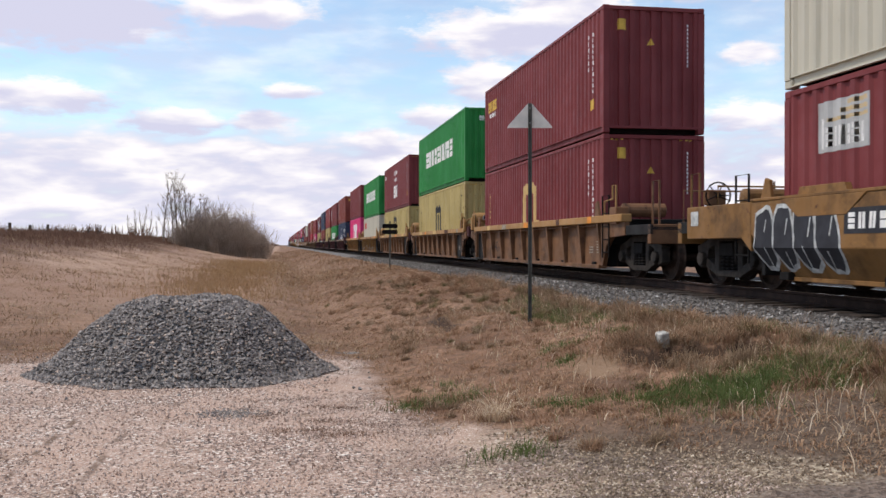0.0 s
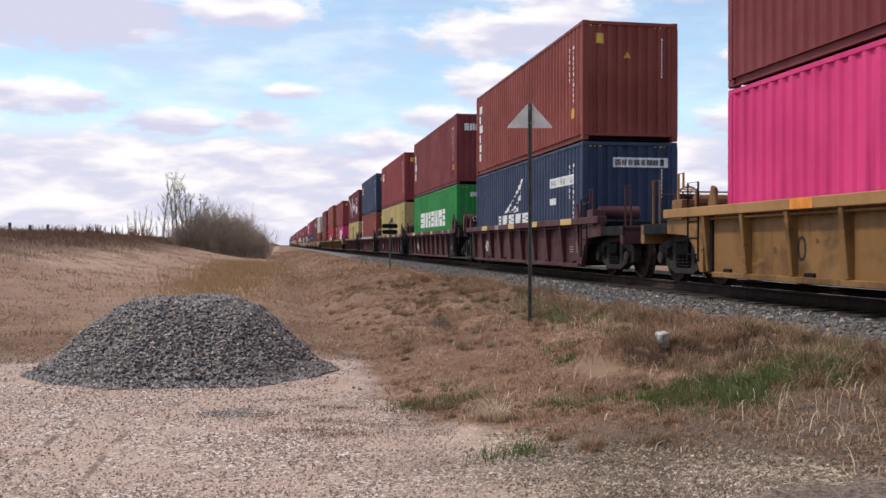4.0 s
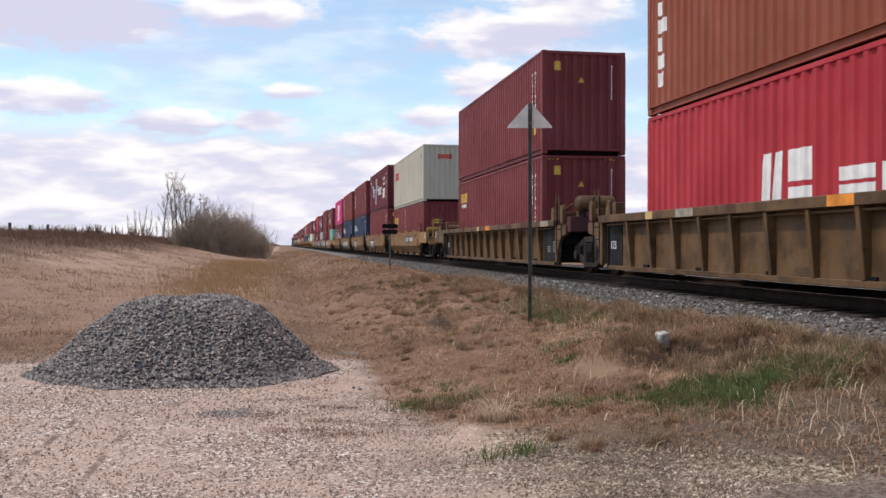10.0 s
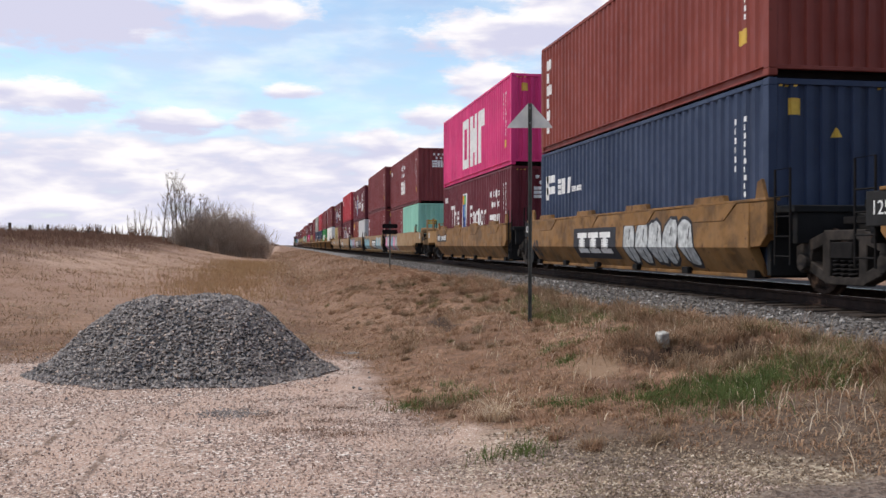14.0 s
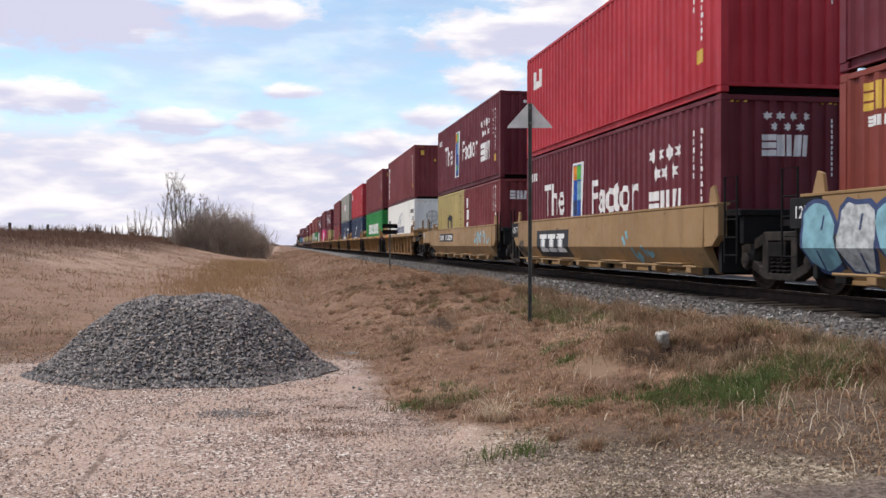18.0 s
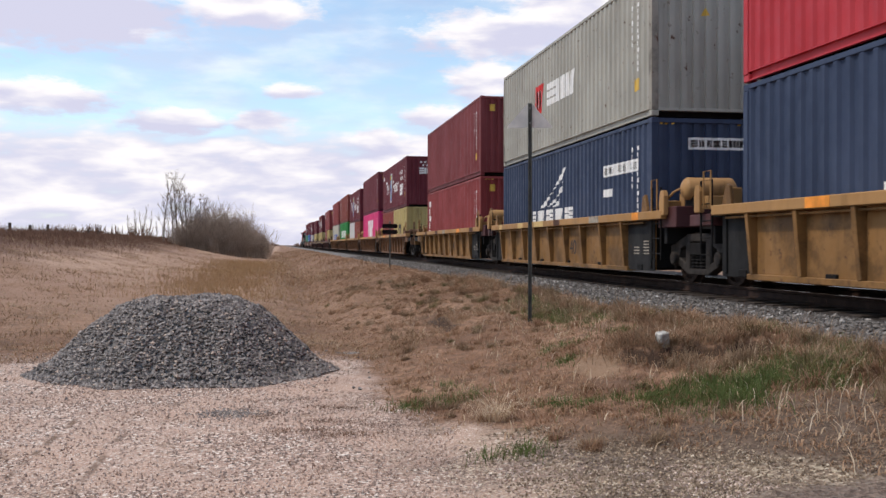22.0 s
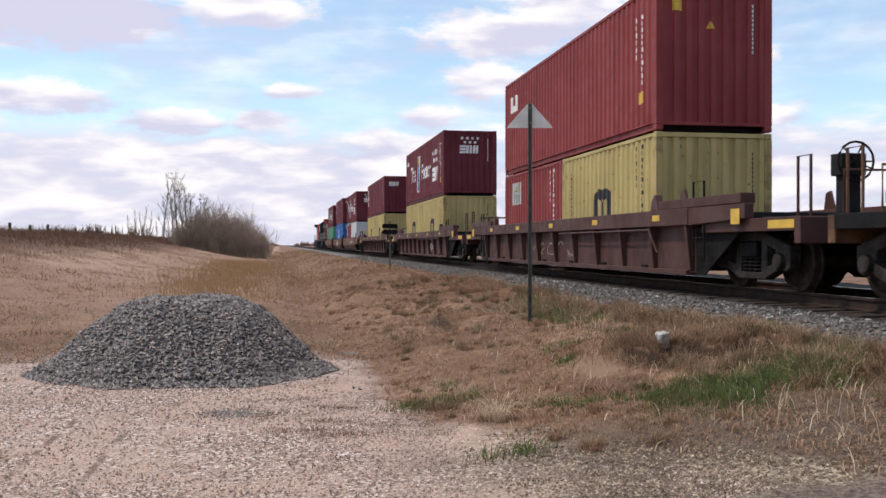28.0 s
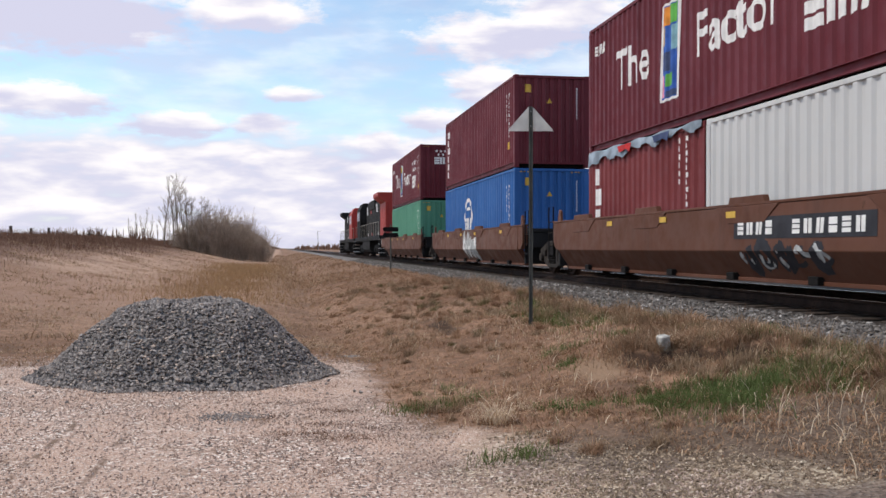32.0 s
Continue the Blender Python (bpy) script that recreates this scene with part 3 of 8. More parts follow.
def on_yard(rng, n):
    x, y = rng.uniform(-6.5, 3.6, n), 4.6 + 9.0 * rng.random(n) ** 1.6
    keep = (x < 0.9 + 0.27 * np.maximum(0, 8.6 - y) ** 1.5 + 0.5 * lumps(x, y * 1.5)) & (np.abs(x) < 1.2 + y * 0.62)
    keep &= (rng.random(n) < 0.55 + 0.45 * lumps(x * 0.8, y * 0.9, 4))
    x, y = x[keep], y[keep]
    return np.stack([x, y, ground_z(x, y) + 0.002], -1)


v, f = stones(120000, on_yard, (0.005, 0.0125), 6, 0.95)
tagged(put("loose_gravel", big_mesh("loose_gravel", v, f, stone_material("pinkish limestone chips", (0.32, 0.22, 0.17), (0.76, 0.62, 0.53), (0.20, 0.16, 0.14)))),
       "loose pale pinkish gravel scattered over the yard", "gravel", kind="stuff")


def on_foot(rng, n):
    x, y = rng.uniform(1.0, 3.7, n), rng.uniform(4.6, 7.0, n)
    edge = 0.95 + 0.30 * np.maximum(0, 8.6 - y) ** 1.5
    keep = rng.random(n) < (1 - sstep(-0.1, 0.75, x - edge + 0.4 * lumps(x * 2, y * 2))) * (0.35 + 0.65 * sstep(-0.3, 0.4, lumps(x * 1.6, y * 2.1, 3))) * sstep(1.15, 2.1, x + 0.45 * lumps(x * 1.3, y * 1.7, 6))
    x, y = x[keep], y[keep]
    return np.stack([x, y, ground_z(x, y) + 0.003], -1)


v, f = stones(26000, on_foot, (0.005, 0.0125), 12, 0.9)
tagged(put("foot_gravel", big_mesh("foot_gravel", v, f, stone_material("tan limestone chips", (0.17, 0.120, 0.082), (0.54, 0.42, 0.30), (0.68, 0.58, 0.45)))),
       "loose tan gravel mixed with soil below the bank", "gravel", kind="stuff")


def on_patch(rng, n):
    p = rng.normal(0, 1, (n, 2)) * (0.15, 0.20)
    x, y = -0.42 + p[:, 0], 8.45 + p[:, 1] * 0.6
    return np.stack([x, y, ground_z(x, y) + 0.004], -1)


v, f = stones(520, on_patch, (0.006, 0.014), 8)
tagged(put("spilled_stones", big_mesh("spilled_stones", v, f, HEAPSTONE)), "thin patch of spilled grey stones on the yard", "gravel", kind="stuff")


def on_bed(rng, n):
    y = 3 + 75 * rng.random(n) ** 1.8
    x = rng.uniform(5.25, 6.95, n)
    z = np.interp(x, [5.05, 5.5, 6.75, 7.1, 9.7], [0.10, 0.40, 0.56, 0.60, 0.60])
    return np.stack([x, y, z + rng.uniform(0.0, 0.03, n)], -1)


v, f = stones(26000, on_bed, (0.022, 0.05), 9)
tagged(put("ballast_stones", big_mesh("ballast_stones", v, f, stone_material("grey ballast stone", (0.100, 0.090, 0.082), (0.275, 0.250, 0.230)))),
       "loose grey ballast stones along the track", "ballast", kind="stuff")

# ---------------------------------------------------------------- the train
MOVERS = []


def travel(t):
    """Metres the train has run towards the camera after t seconds: it slows a little."""
    return 20.5 * t - 0.01 * t * t


LONG, SHORT, HALF = 12.192, 6.058, 1.219
HC, STD = 2.896, 2.591
SIDE_WAVE = (0.090, 0.048, 0.092, 0.048, 0.038)     # crest, slope, trough, slope, depth
END_WAVE = (0.110, 0.018, 0.104, 0.018, 0.045)


def wave_points(length, wave, margin):
    """Break points (along, depth) of a corrugated wall between its two posts."""
    a, b, c, d, depth = wave
    pts, y = [(margin, 0.0)], margin
    n = int((length - 2 * margin - a) / (a + b + c + d))
    stretch = (length - 2 * margin) / (n * (a + b + c + d) + a)
    for _ in range(n):
        for step, dep in ((a, 0.0), (b, depth), (c, depth), (d, 0.0)):
            y += step * stretch
            pts.append((y, dep))
    pts.append((length - margin, 0.0))
    return pts


def wave_wall(name, mat, pts, z0, z1, thick=0.02):
    """A corrugated sheet: y along, outside towards -x, with a flat back."""
    deep = max(p[1] for p in pts) + thick
    vs, fs, n = [], [], len(pts)
    for y, d in pts:
        vs += [(d, y, z0), (d, y, z1), (deep, y, z0), (deep, y, z1)]
    for i in range(n - 1):
        k, q = 4 * i, 4 * i + 4
        fs += [(k, k + 1, q + 1, q), (k + 2, q + 2, q + 3, k + 3), (k + 1, k + 3, q + 3, q + 1), (k, q, q + 2, k + 2)]
    return Geo().raw(vs, fs).mesh(name, mat)


def clip(poly, a, b):
    """The part of a convex polygon (u, w) between u = a and u = b."""
    for lim, sign in ((a, 1), (b, -1)):
        out = []
        for i, p in enumerate(poly):
            q = poly[(i + 1) % len(poly)]
            ip, iq = sign * (p[0] - lim) >= 0, sign * (q[0] - lim) >= 0
            if ip:
                out.append(p)
            if ip != iq:
                t = (lim - p[0]) / (q[0] - p[0])
                out.append((lim, p[1] + t * (q[1] - p[1])))
        poly = out
        if len(poly) < 3:
            return []
    return poly


def paint_on(name, polys, mat, pts, lift=0.004):
    """Paint of the given outlines (along, up) that follows a corrugated wall. Outside is towards -x, as in wave_wall."""
    vs, fs = [], []
    for poly in polys:
        lo, hi = min(p[0] for p in poly), max(p[0] for p in poly)
        for (y0, d0), (y1, d1) in zip(pts, pts[1:]):
            if y1 <= lo or y0 >= hi or y1 - y0 < 1e-6:
                continue
            c = clip(poly, y0, y1)
            if len(c) < 3:
                continue
            n = len(vs)
            vs += [(d0 + (d1 - d0) * (p[0] - y0) / (y1 - y0) - lift, p[0], p[1]) for p in c]
            fs.append(tuple(range(n, n + len(c))))
    me = bpy.data.meshes.new(name)
    me.from_pydata(vs, [], fs)
    bm = bmesh.new()
    bm.from_mesh(me)
    bmesh.ops.remove_doubles(bm, verts=bm.verts, dist=1e-4)
    bm.to_mesh(me)
    bm.free()
    me.materials.append(mat)
    return me


class Code(list):
    """Outlines of lettering too small to pick apart."""


def shapes(polys):
    """Splits marks into (outlines of one shape, small) pairs."""
    if isinstance(polys, Code):
        return [(list(polys), True)]
    return [(g if isinstance(g[0], list) else [g], False) for g in polys]


def rect(u0, u1, w0, w1, slant=0.0):
    return [(u0, w0), (u1, w0), (u1 + slant, w1), (u0 + slant, w1)]


def block(u0, u1, w0, w1, k):
    """One plain shape of a word mark: stacked, paired, slanted or split bars."""
    du, dw = u1 - u0, w1 - w0
    k %= 4
    if k == 0:
        return [rect(u0, u1, w0 + dw * z, w0 + dw * (z + 0.28)) for z in (0.0, 0.36, 0.72)]
    if k == 1:
        return [rect(u0, u0 + du * 0.44, w0, w1), rect(u1 - du * 0.44, u1, w0, w1)]
    if k == 2:
        return [rect(u0, u0 + du * 0.40, w0, w1, du * 0.10), rect(u1 - du * 0.50, u1 - du * 0.10, w0, w1, du * 0.10)]
    return [rect(u0, u1, w0, w0 + dw * 0.46), rect(u0, u1, w0 + dw * 0.54, w1)]


def curved(cu, cw, r0, r1, a0, a1, n=10):
    """A band bent round (cu, cw) between two angles, as quads."""
    out = []
    for i in range(n):
        p, q = a0 + (a1 - a0) * i / n, a0 + (a1 - a0) * (i + 1) / n
        out.append([(cu + r * math.cos(t), cw + r * math.sin(t)) for r, t in ((r0, p), (r1, p), (r1, q), (r0, q))])
    return out


def glyphs(body, u0, u1, w0, w1):
    """Written words as outlines that fill the given space, one group to a letter."""
    cu = bpy.data.curves.new("lettering", "FONT")
    cu.body, cu.offset = body, 0.020
    ob = bpy.data.objects.new("lettering", cu)
    scene.collection.objects.link(ob)
    me = bpy.data.meshes.new_from_object(ob.evaluated_get(bpy.context.evaluated_depsgraph_get()))
    bpy.data.objects.remove(ob)
    bm = bmesh.new()
    bm.from_mesh(me)
    bmesh.ops.remove_doubles(bm, verts=bm.verts, dist=1e-5)
    bmesh.ops.triangulate(bm, faces=bm.faces)
    xs, ys = [v.co.x for v in bm.verts], [v.co.y for v in bm.verts]
    kx, ky = (u1 - u0) / (max(xs) - min(xs)), (w1 - w0) / (max(ys) - min(ys))
    left, out = set(bm.faces), []
    while left:
        todo, group = [left.pop()], []
        while todo:
            f_ = todo.pop()
            pts = [(u0 + (v.co.x - min(xs)) * kx, w0 + (v.co.y - min(ys)) * ky) for v in f_.verts]
            area = sum(pts[i][0] * pts[(i + 1) % 3][1] - pts[(i + 1) % 3][0] * pts[i][1] for i in range(3))
            group.append(pts if area > 0 else pts[::-1])
            near = {g_ for v in f_.verts for g_ in v.link_faces} & left
            left -= near
            todo += near
        out.append(group)
    bm.free()
    return out


def text_on(body, u0, u1, w0, w1):
    return cached(("glyphs", body, u0, u1, w0, w1), lambda: glyphs(body, u0, u1, w0, w1))


def stacked(body, u, wide, w1, step):
    """Upright letters one under the other."""
    out = Code()
    for i, ch in enumerate(body):
        k = 0.3 if ch == "I" else 1.0
        for g_ in text_on(ch, u + wide * (1 - k) / 2, u + wide * (1 + k) / 2, w1 - i * step - step * 0.76, w1 - i * step):
            out += g_
    return out


def word(u0, u1, w0, w1, n, gap=0.2, first=0):
    """A word mark as a row of plain bars."""
    step = (u1 - u0) / n
    out = [block(u0 + i * step, u0 + (i + 1 - gap) * step, w0, w1, first + i) for i in range(n)]
    return out if w1 - w0 >= 0.3 else Code(p for g in out for p in g)


def column(u, w0, w1, n, wide=0.09, gap=0.35):
    step = (w1 - w0) / n
    out = [rect(u, u + wide * (0.75 + 0.25 * math.sin(i * 2.7)), w0 + i * step, w0 + (i + 1 - gap) * step) for i in range(n)]
    return out if wide > 0.2 else Code(out)


def star(u, w, r):
    pts = [(u + r * (1.0 if i % 2 == 0 else 0.55) * math.sin(i * math.pi / 6), w + r * (1.0 if i % 2 == 0 else 0.55) * math.cos(i * math.pi / 6)) for i in range(12)]
    return [[[(u, w), pts[i], pts[(i + 1) % 12]] for i in range(12)]]


def stars(u0, u1, w0, w1):
    out = []
    for i in range(4):
        out += star(u0 + (u1 - u0) * (i + 0.5) / 4, w1 - (w1 - w0) * 0.25, (w1 - w0) * 0.22)
    for i in range(3):
        out += star(u0 + (u1 - u0) * (i + 1) / 4, w0 + (w1 - w0) * 0.25, (w1 - w0) * 0.22)
    return out


def tri(u, w, r):
    return [[(u - r, w - r * 0.8), (u + r, w - r * 0.8), (u, w + r)]]


# marks on the long side, u from the far end to the near end, w up from the floor; colour, outlines
def side_marks(kind, L, H):
    m = []
    if kind == "factor":
        m += [("white", text_on("The", 1.7, 3.6, 1.16, 2.02)), ("white", text_on("Factor", 5.7, 8.6, 1.10, 1.88)), ("white", word(9.1, 10.7, 0.78, 1.42, 3, 0.12, 0) + stars(9.1, 10.7, 1.58, 2.3)),
              ("white", [[rect(4.15, 5.0, 0.55, 2.4, 0.06)]]), ("white", word(0.4, 1.1, 2.2, 2.42, 4))]
    elif kind == "stars":
        m += [("white", word(5.2, 7.0, 0.75, 1.5, 3, 0.12, 0) + stars(5.2, 7.0, 1.65, 2.5)), ("white", word(0.4, 1.1, 2.2, 2.42, 4))]
    elif kind == "evergreen":
        m += [("white", word(2.4, 9.6, 1.24, 1.98, 9, 0.14, 0))]
    elif kind == "one":
        u = 4.2 if L > 8 else 1.0
        z, top = (0.45, 2.35) if L > 8 else (0.35, 2.1)
        m += [("white", [[rect(u, u + 0.4, z, top), rect(u + 0.4, u + 0.95, top - 0.35, top), rect(u + 0.95, u + 1.3, z, top), rect(u + 0.4, u + 0.95, z, z + 0.35)],
                         [rect(u + 1.55, u + 2.0, z, top), rect(u + 2.0, u + 2.35, z + 0.5, top - 0.5), rect(u + 2.35, u + 2.8, z, top)],
                         [rect(u + 3.05, u + 3.5, z, top), rect(u + 3.5, u + 4.1, top - 0.6, top)]])]
    elif kind in ("arches", "arches_tan"):
        c = "dark" if kind == "arches" else "tan"
        u = 5.05 if L > 8 else 2.4
        k = 1.0 if L > 8 else 0.72
        base, top = (0.95, 1.72) if L > 8 else (0.85, 1.32)
        m += [(c, [[rect(u + o * k, u + (o + 0.32) * k, base, top + 0.06 * k) for o in (0.0, 0.62, 1.24)] + curved(u + 0.47 * k, top, 0.16 * k, 0.48 * k, 0.35, math.pi)
                   + curved(u + 1.09 * k, top, 0.16 * k, 0.48 * k, 0.0, math.pi - 0.5) + [rect(u - 0.16 * k, u, base, base + 0.1 * k), rect(u + 1.56 * k, u + 1.8 * k, base, base + 0.14 * k)]]
                 + ([curved(u + 0.40, 0.52, 0.14, 0.34, 0.0, math.pi * 2, 14), curved(u + 1.22, 0.52, 0.14, 0.34, 0.7, math.pi * 2 - 0.7, 12)] if L > 8 else [])),
              (c, column(0.72, 1.0, 2.2, 12, 0.08))]
        if L > 8:
            m.append((c, stacked("SHIPPING", 1.12, 0.12, 2.26, 0.142)))
    elif kind == "oocl":
        m += [("red", word(0.75, 2.3, 1.75, 2.2, 4, 0.1))]
    elif kind == "tex":
        m += [("white", column(0.45, 0.9, 2.3, 3, 0.42, 0.2))]
    elif kind == "triton":
        m += [("white", column(0.5, 0.5, 2.55, 6, 0.34, 0.22))]
    elif kind == "seaco":
        m += [("yellow", word(0.5, 1.7, 2.05, 2.4, 5)), ("white", word(0.55, 1.6, 1.85, 1.98, 7))]
    elif kind == "plate":
        m += [("plate", [rect(0.82, 1.95, 1.62, 2.3)]), ("tan", [rect(1.45, 1.92, 2.21, 2.27), rect(1.35, 1.92, 2.11, 2.17), rect(1.05, 1.92, 2.02, 2.07)]), ("white", word(1.02, 1.88, 1.69, 1.95, 6) + [rect(0.87, 0.97, 1.67, 2.08)])]
    elif kind == "kline":
        m += [("white", word(4.4, 5.8, 0.75, 1.75, 2, 0.12, 2)), ("white", word(6.4, 9.9, 0.75, 1.4, 4, 0.2))]
    elif kind == "touax":
        m += [("yellow", word(0.45, 2.1, 1.65, 2.05, 5, 0.1))]
    elif kind == "bird":
        c = "navy"
        m += [(c, word(4.4, 8.0, 1.10, 1.48, 12, 0.22)), (c, [[(5.0, 1.55), (5.15, 1.55), (6.1, 2.02), (7.2, 2.36), (6.0, 2.10)], [(6.95, 2.2), (7.2, 2.36), (7.0, 2.05), (6.75, 1.95)], [(5.6, 1.66), (6.6, 1.92), (6.9, 2.06), (6.75, 1.9), (6.2, 1.72)], [(5.9, 1.58), (6.5, 1.70), (6.62, 1.82), (6.5, 1.62)]]),
              ("dark", word(10.6, 11.9, 2.15, 2.36, 7)), ("dark", word(11.45, 11.9, 1.75, 1.95, 3)), ("tan", tri(11.2, 1.75, 0.15)), ("dark", [rect(9.9, 10.25, 2.02, 2.06)])]
    elif kind == "bird_white":
        m += [("white", word(3.5, 7.3, 1.02, 1.34, 9)), ("white", [[(4.2, 1.4), (4.7, 1.42), (6.5, 2.4), (6.4, 2.15)], [(4.9, 1.4), (5.6, 1.5), (6.4, 2.05), (6.2, 1.75)], [(5.4, 1.38), (6.0, 1.42), (6.1, 1.6)]]),
              ("white", [rect(9.4, 11.5, 1.9, 2.15)]), ("dark", word(9.5, 11.4, 1.95, 2.1, 9)), ("white", [rect(9.4, 10.0, 1.45, 1.62)])]
    elif kind == "line":
        m += [("white", [rect(0.5, 1.25, 1.75, 1.95), rect(0.5, 1.25, 2.05, 2.25), rect(0.45, 0.6, 1.6, 2.25)]), ("white", word(1.5, 2.6, 1.7, 2.1, 3)), ("white", word(2.7, 3.4, 1.72, 1.85, 4))]
    elif kind == "swoosh":
        m += [("white", word(3.4, 6.6, 0.55, 1.15, 7)), ("white", [[(4.2, 1.35), (4.6, 1.35), (5.6, 2.05), (5.2, 2.0)], [(5.1, 1.95), (6.3, 2.2), (6.2, 2.0), (5.3, 1.85)]])]
    elif kind == "initial":
        m += [("white", [rect(0.6, 0.85, 1.9, 2.4), rect(1.15, 1.4, 1.9, 2.4), rect(0.85, 1.15, 1.9, 2.1)])]
    elif kind == "shield":
        m += [("white", word(4.9, 7.4, 1.25, 1.85, 3, 0.12)), ("red", [rect(3.6, 4.4, 1.15, 1.95, 0.1)]), ("white", [rect(3.8, 4.2, 1.3, 1.8, 0.1)])]
    elif kind == "coast":
        m += [("blue", word(3.0, 10.4, 0.9, 1.75, 5, 0.3)), ("navy", word(1.6, 3.0, 2.05, 2.3, 3)), ("navy", [rect(0.8, 1.3, 1.7, 2.2)]), ("navy", word(0.6, 1.5, 1.45, 1.58, 5))]
    elif kind == "globe":
        ring = [(4.9 + 0.75 * math.sin(i * 0.5236), 1.6 + 0.75 * math.cos(i * 0.5236)) for i in range(12)]
        inn = [(4.9 + 0.6 * math.sin(i * 0.5236), 1.6 + 0.6 * math.cos(i * 0.5236)) for i in range(12)]
        m += [("white", [[[ring[i], ring[(i + 1) % 12], inn[(i + 1) % 12], inn[i]] for i in range(12)]]), ("white", word(4.3, 5.5, 1.1, 1.55, 3)), ("white", [rect(4.5, 5.3, 1.85, 1.97)])]
    if kind not in ("evergreen", "bird", "coast", "plain20"):
        tone = "dark" if kind in ("arches", "oocl") else "white"
        m += [(tone, column(L - 0.75, 1.0, 2.45, 11, 0.07)), (tone, column(L - 1.05, 1.55, 2.45, 6, 0.06)), ("yellow", [rect(L - 0.95, L - 0.68, 0.62, 0.86)])]
    return m


# marks on the near end, u from the yard side to the far side
def end_marks(kind, H, hazard):
    m = [("dark" if kind in ("arches", "oocl") else "white", column(2.02, H - 1.35, H - 0.35, 11, 0.055))]
    if kind in ("factor", "stars"):
        m += [("white", word(0.75, 1.65, H - 1.02, H - 0.66, 3, 0.1) + stars(0.75, 1.7, H - 0.62, H - 0.25))]
    elif kind == "tex":
        m += [("white", word(0.35, 1.05, H - 0.68, H - 0.40, 3, 0.12))]
    elif kind == "evergreen":
        ring = [(1.2 + 0.32 * math.sin(i * 0.5236), H - 1.0 + 0.32 * math.cos(i * 0.5236)) for i in range(12)]
        m += [("white", word(0.6, 1.5, H - 0.5, H - 0.32, 8)), ("white", [[[(1.2, H - 1.0), ring[i], ring[(i + 1) % 12]] for i in range(12)]])]
    elif kind == "oocl":
        m += [("red", word(0.75, 1.5, H - 0.72, H - 0.5, 4, 0.1))]
    elif kind == "bird_white":
        m += [("white", [rect(0.8, 2.2, H - 0.62, H - 0.38)]), ("dark", word(0.85, 2.15, H - 0.57, H - 0.43, 8))]
    elif kind == "arches":
        pass
    elif kind == "plain20":
        m += [("yellow", [rect(0.45, 1.0, H - 0.98, H - 0.88), rect(0.45, 0.95, H - 1.1, H - 1.02)])]
    else:
        m += [("yellow", tri(1.15, H * 0.72, 0.085)), ("yellow", [rect(0.36, 0.56, H - 0.55, H - 0.3)] if H > 2.7 else [])]
    if hazard:
        m += [("yellow", Code([(u, H - 0.13), (u + 0.06, H - 0.13), (u + 0.1, H - 0.05), (u + 0.04, H - 0.05)] for u in (0.18, 0.30, 0.42, 1.85, 1.97, 2.09)))]
    return m


LABELS = {"maroon": "maroon", "wine": "wine red", "redbrown": "red-brown", "rust": "rust brown", "orange": "orange-brown", "red": "bright red", "green": "green", "yellow": "mustard yellow",
          "navy": "navy blue", "pink": "magenta pink", "white": "white", "chalk": "off-white", "cream": "cream grey", "grey": "rust-stained grey", "blue": "blue", "mint": "mint green", "teal": "dull green"}
KIND_TEXT = {"factor": "with white bars and stars", "stars": "with white stars", "evergreen": "with white word mark", "one": "with large white shapes", "arches": "with dark arched mark",
             "arches_tan": "with tan arched mark", "oocl": "with small red mark", "bird": "with dark wing mark", "bird_white": "with white wing mark", "coast": "with blue mark and rust",
             "globe": "with white round mark", "kline": "with white word mark", "plate": "with pale printed plate", "shield": "with white word mark", "swoosh": "with white word mark"}


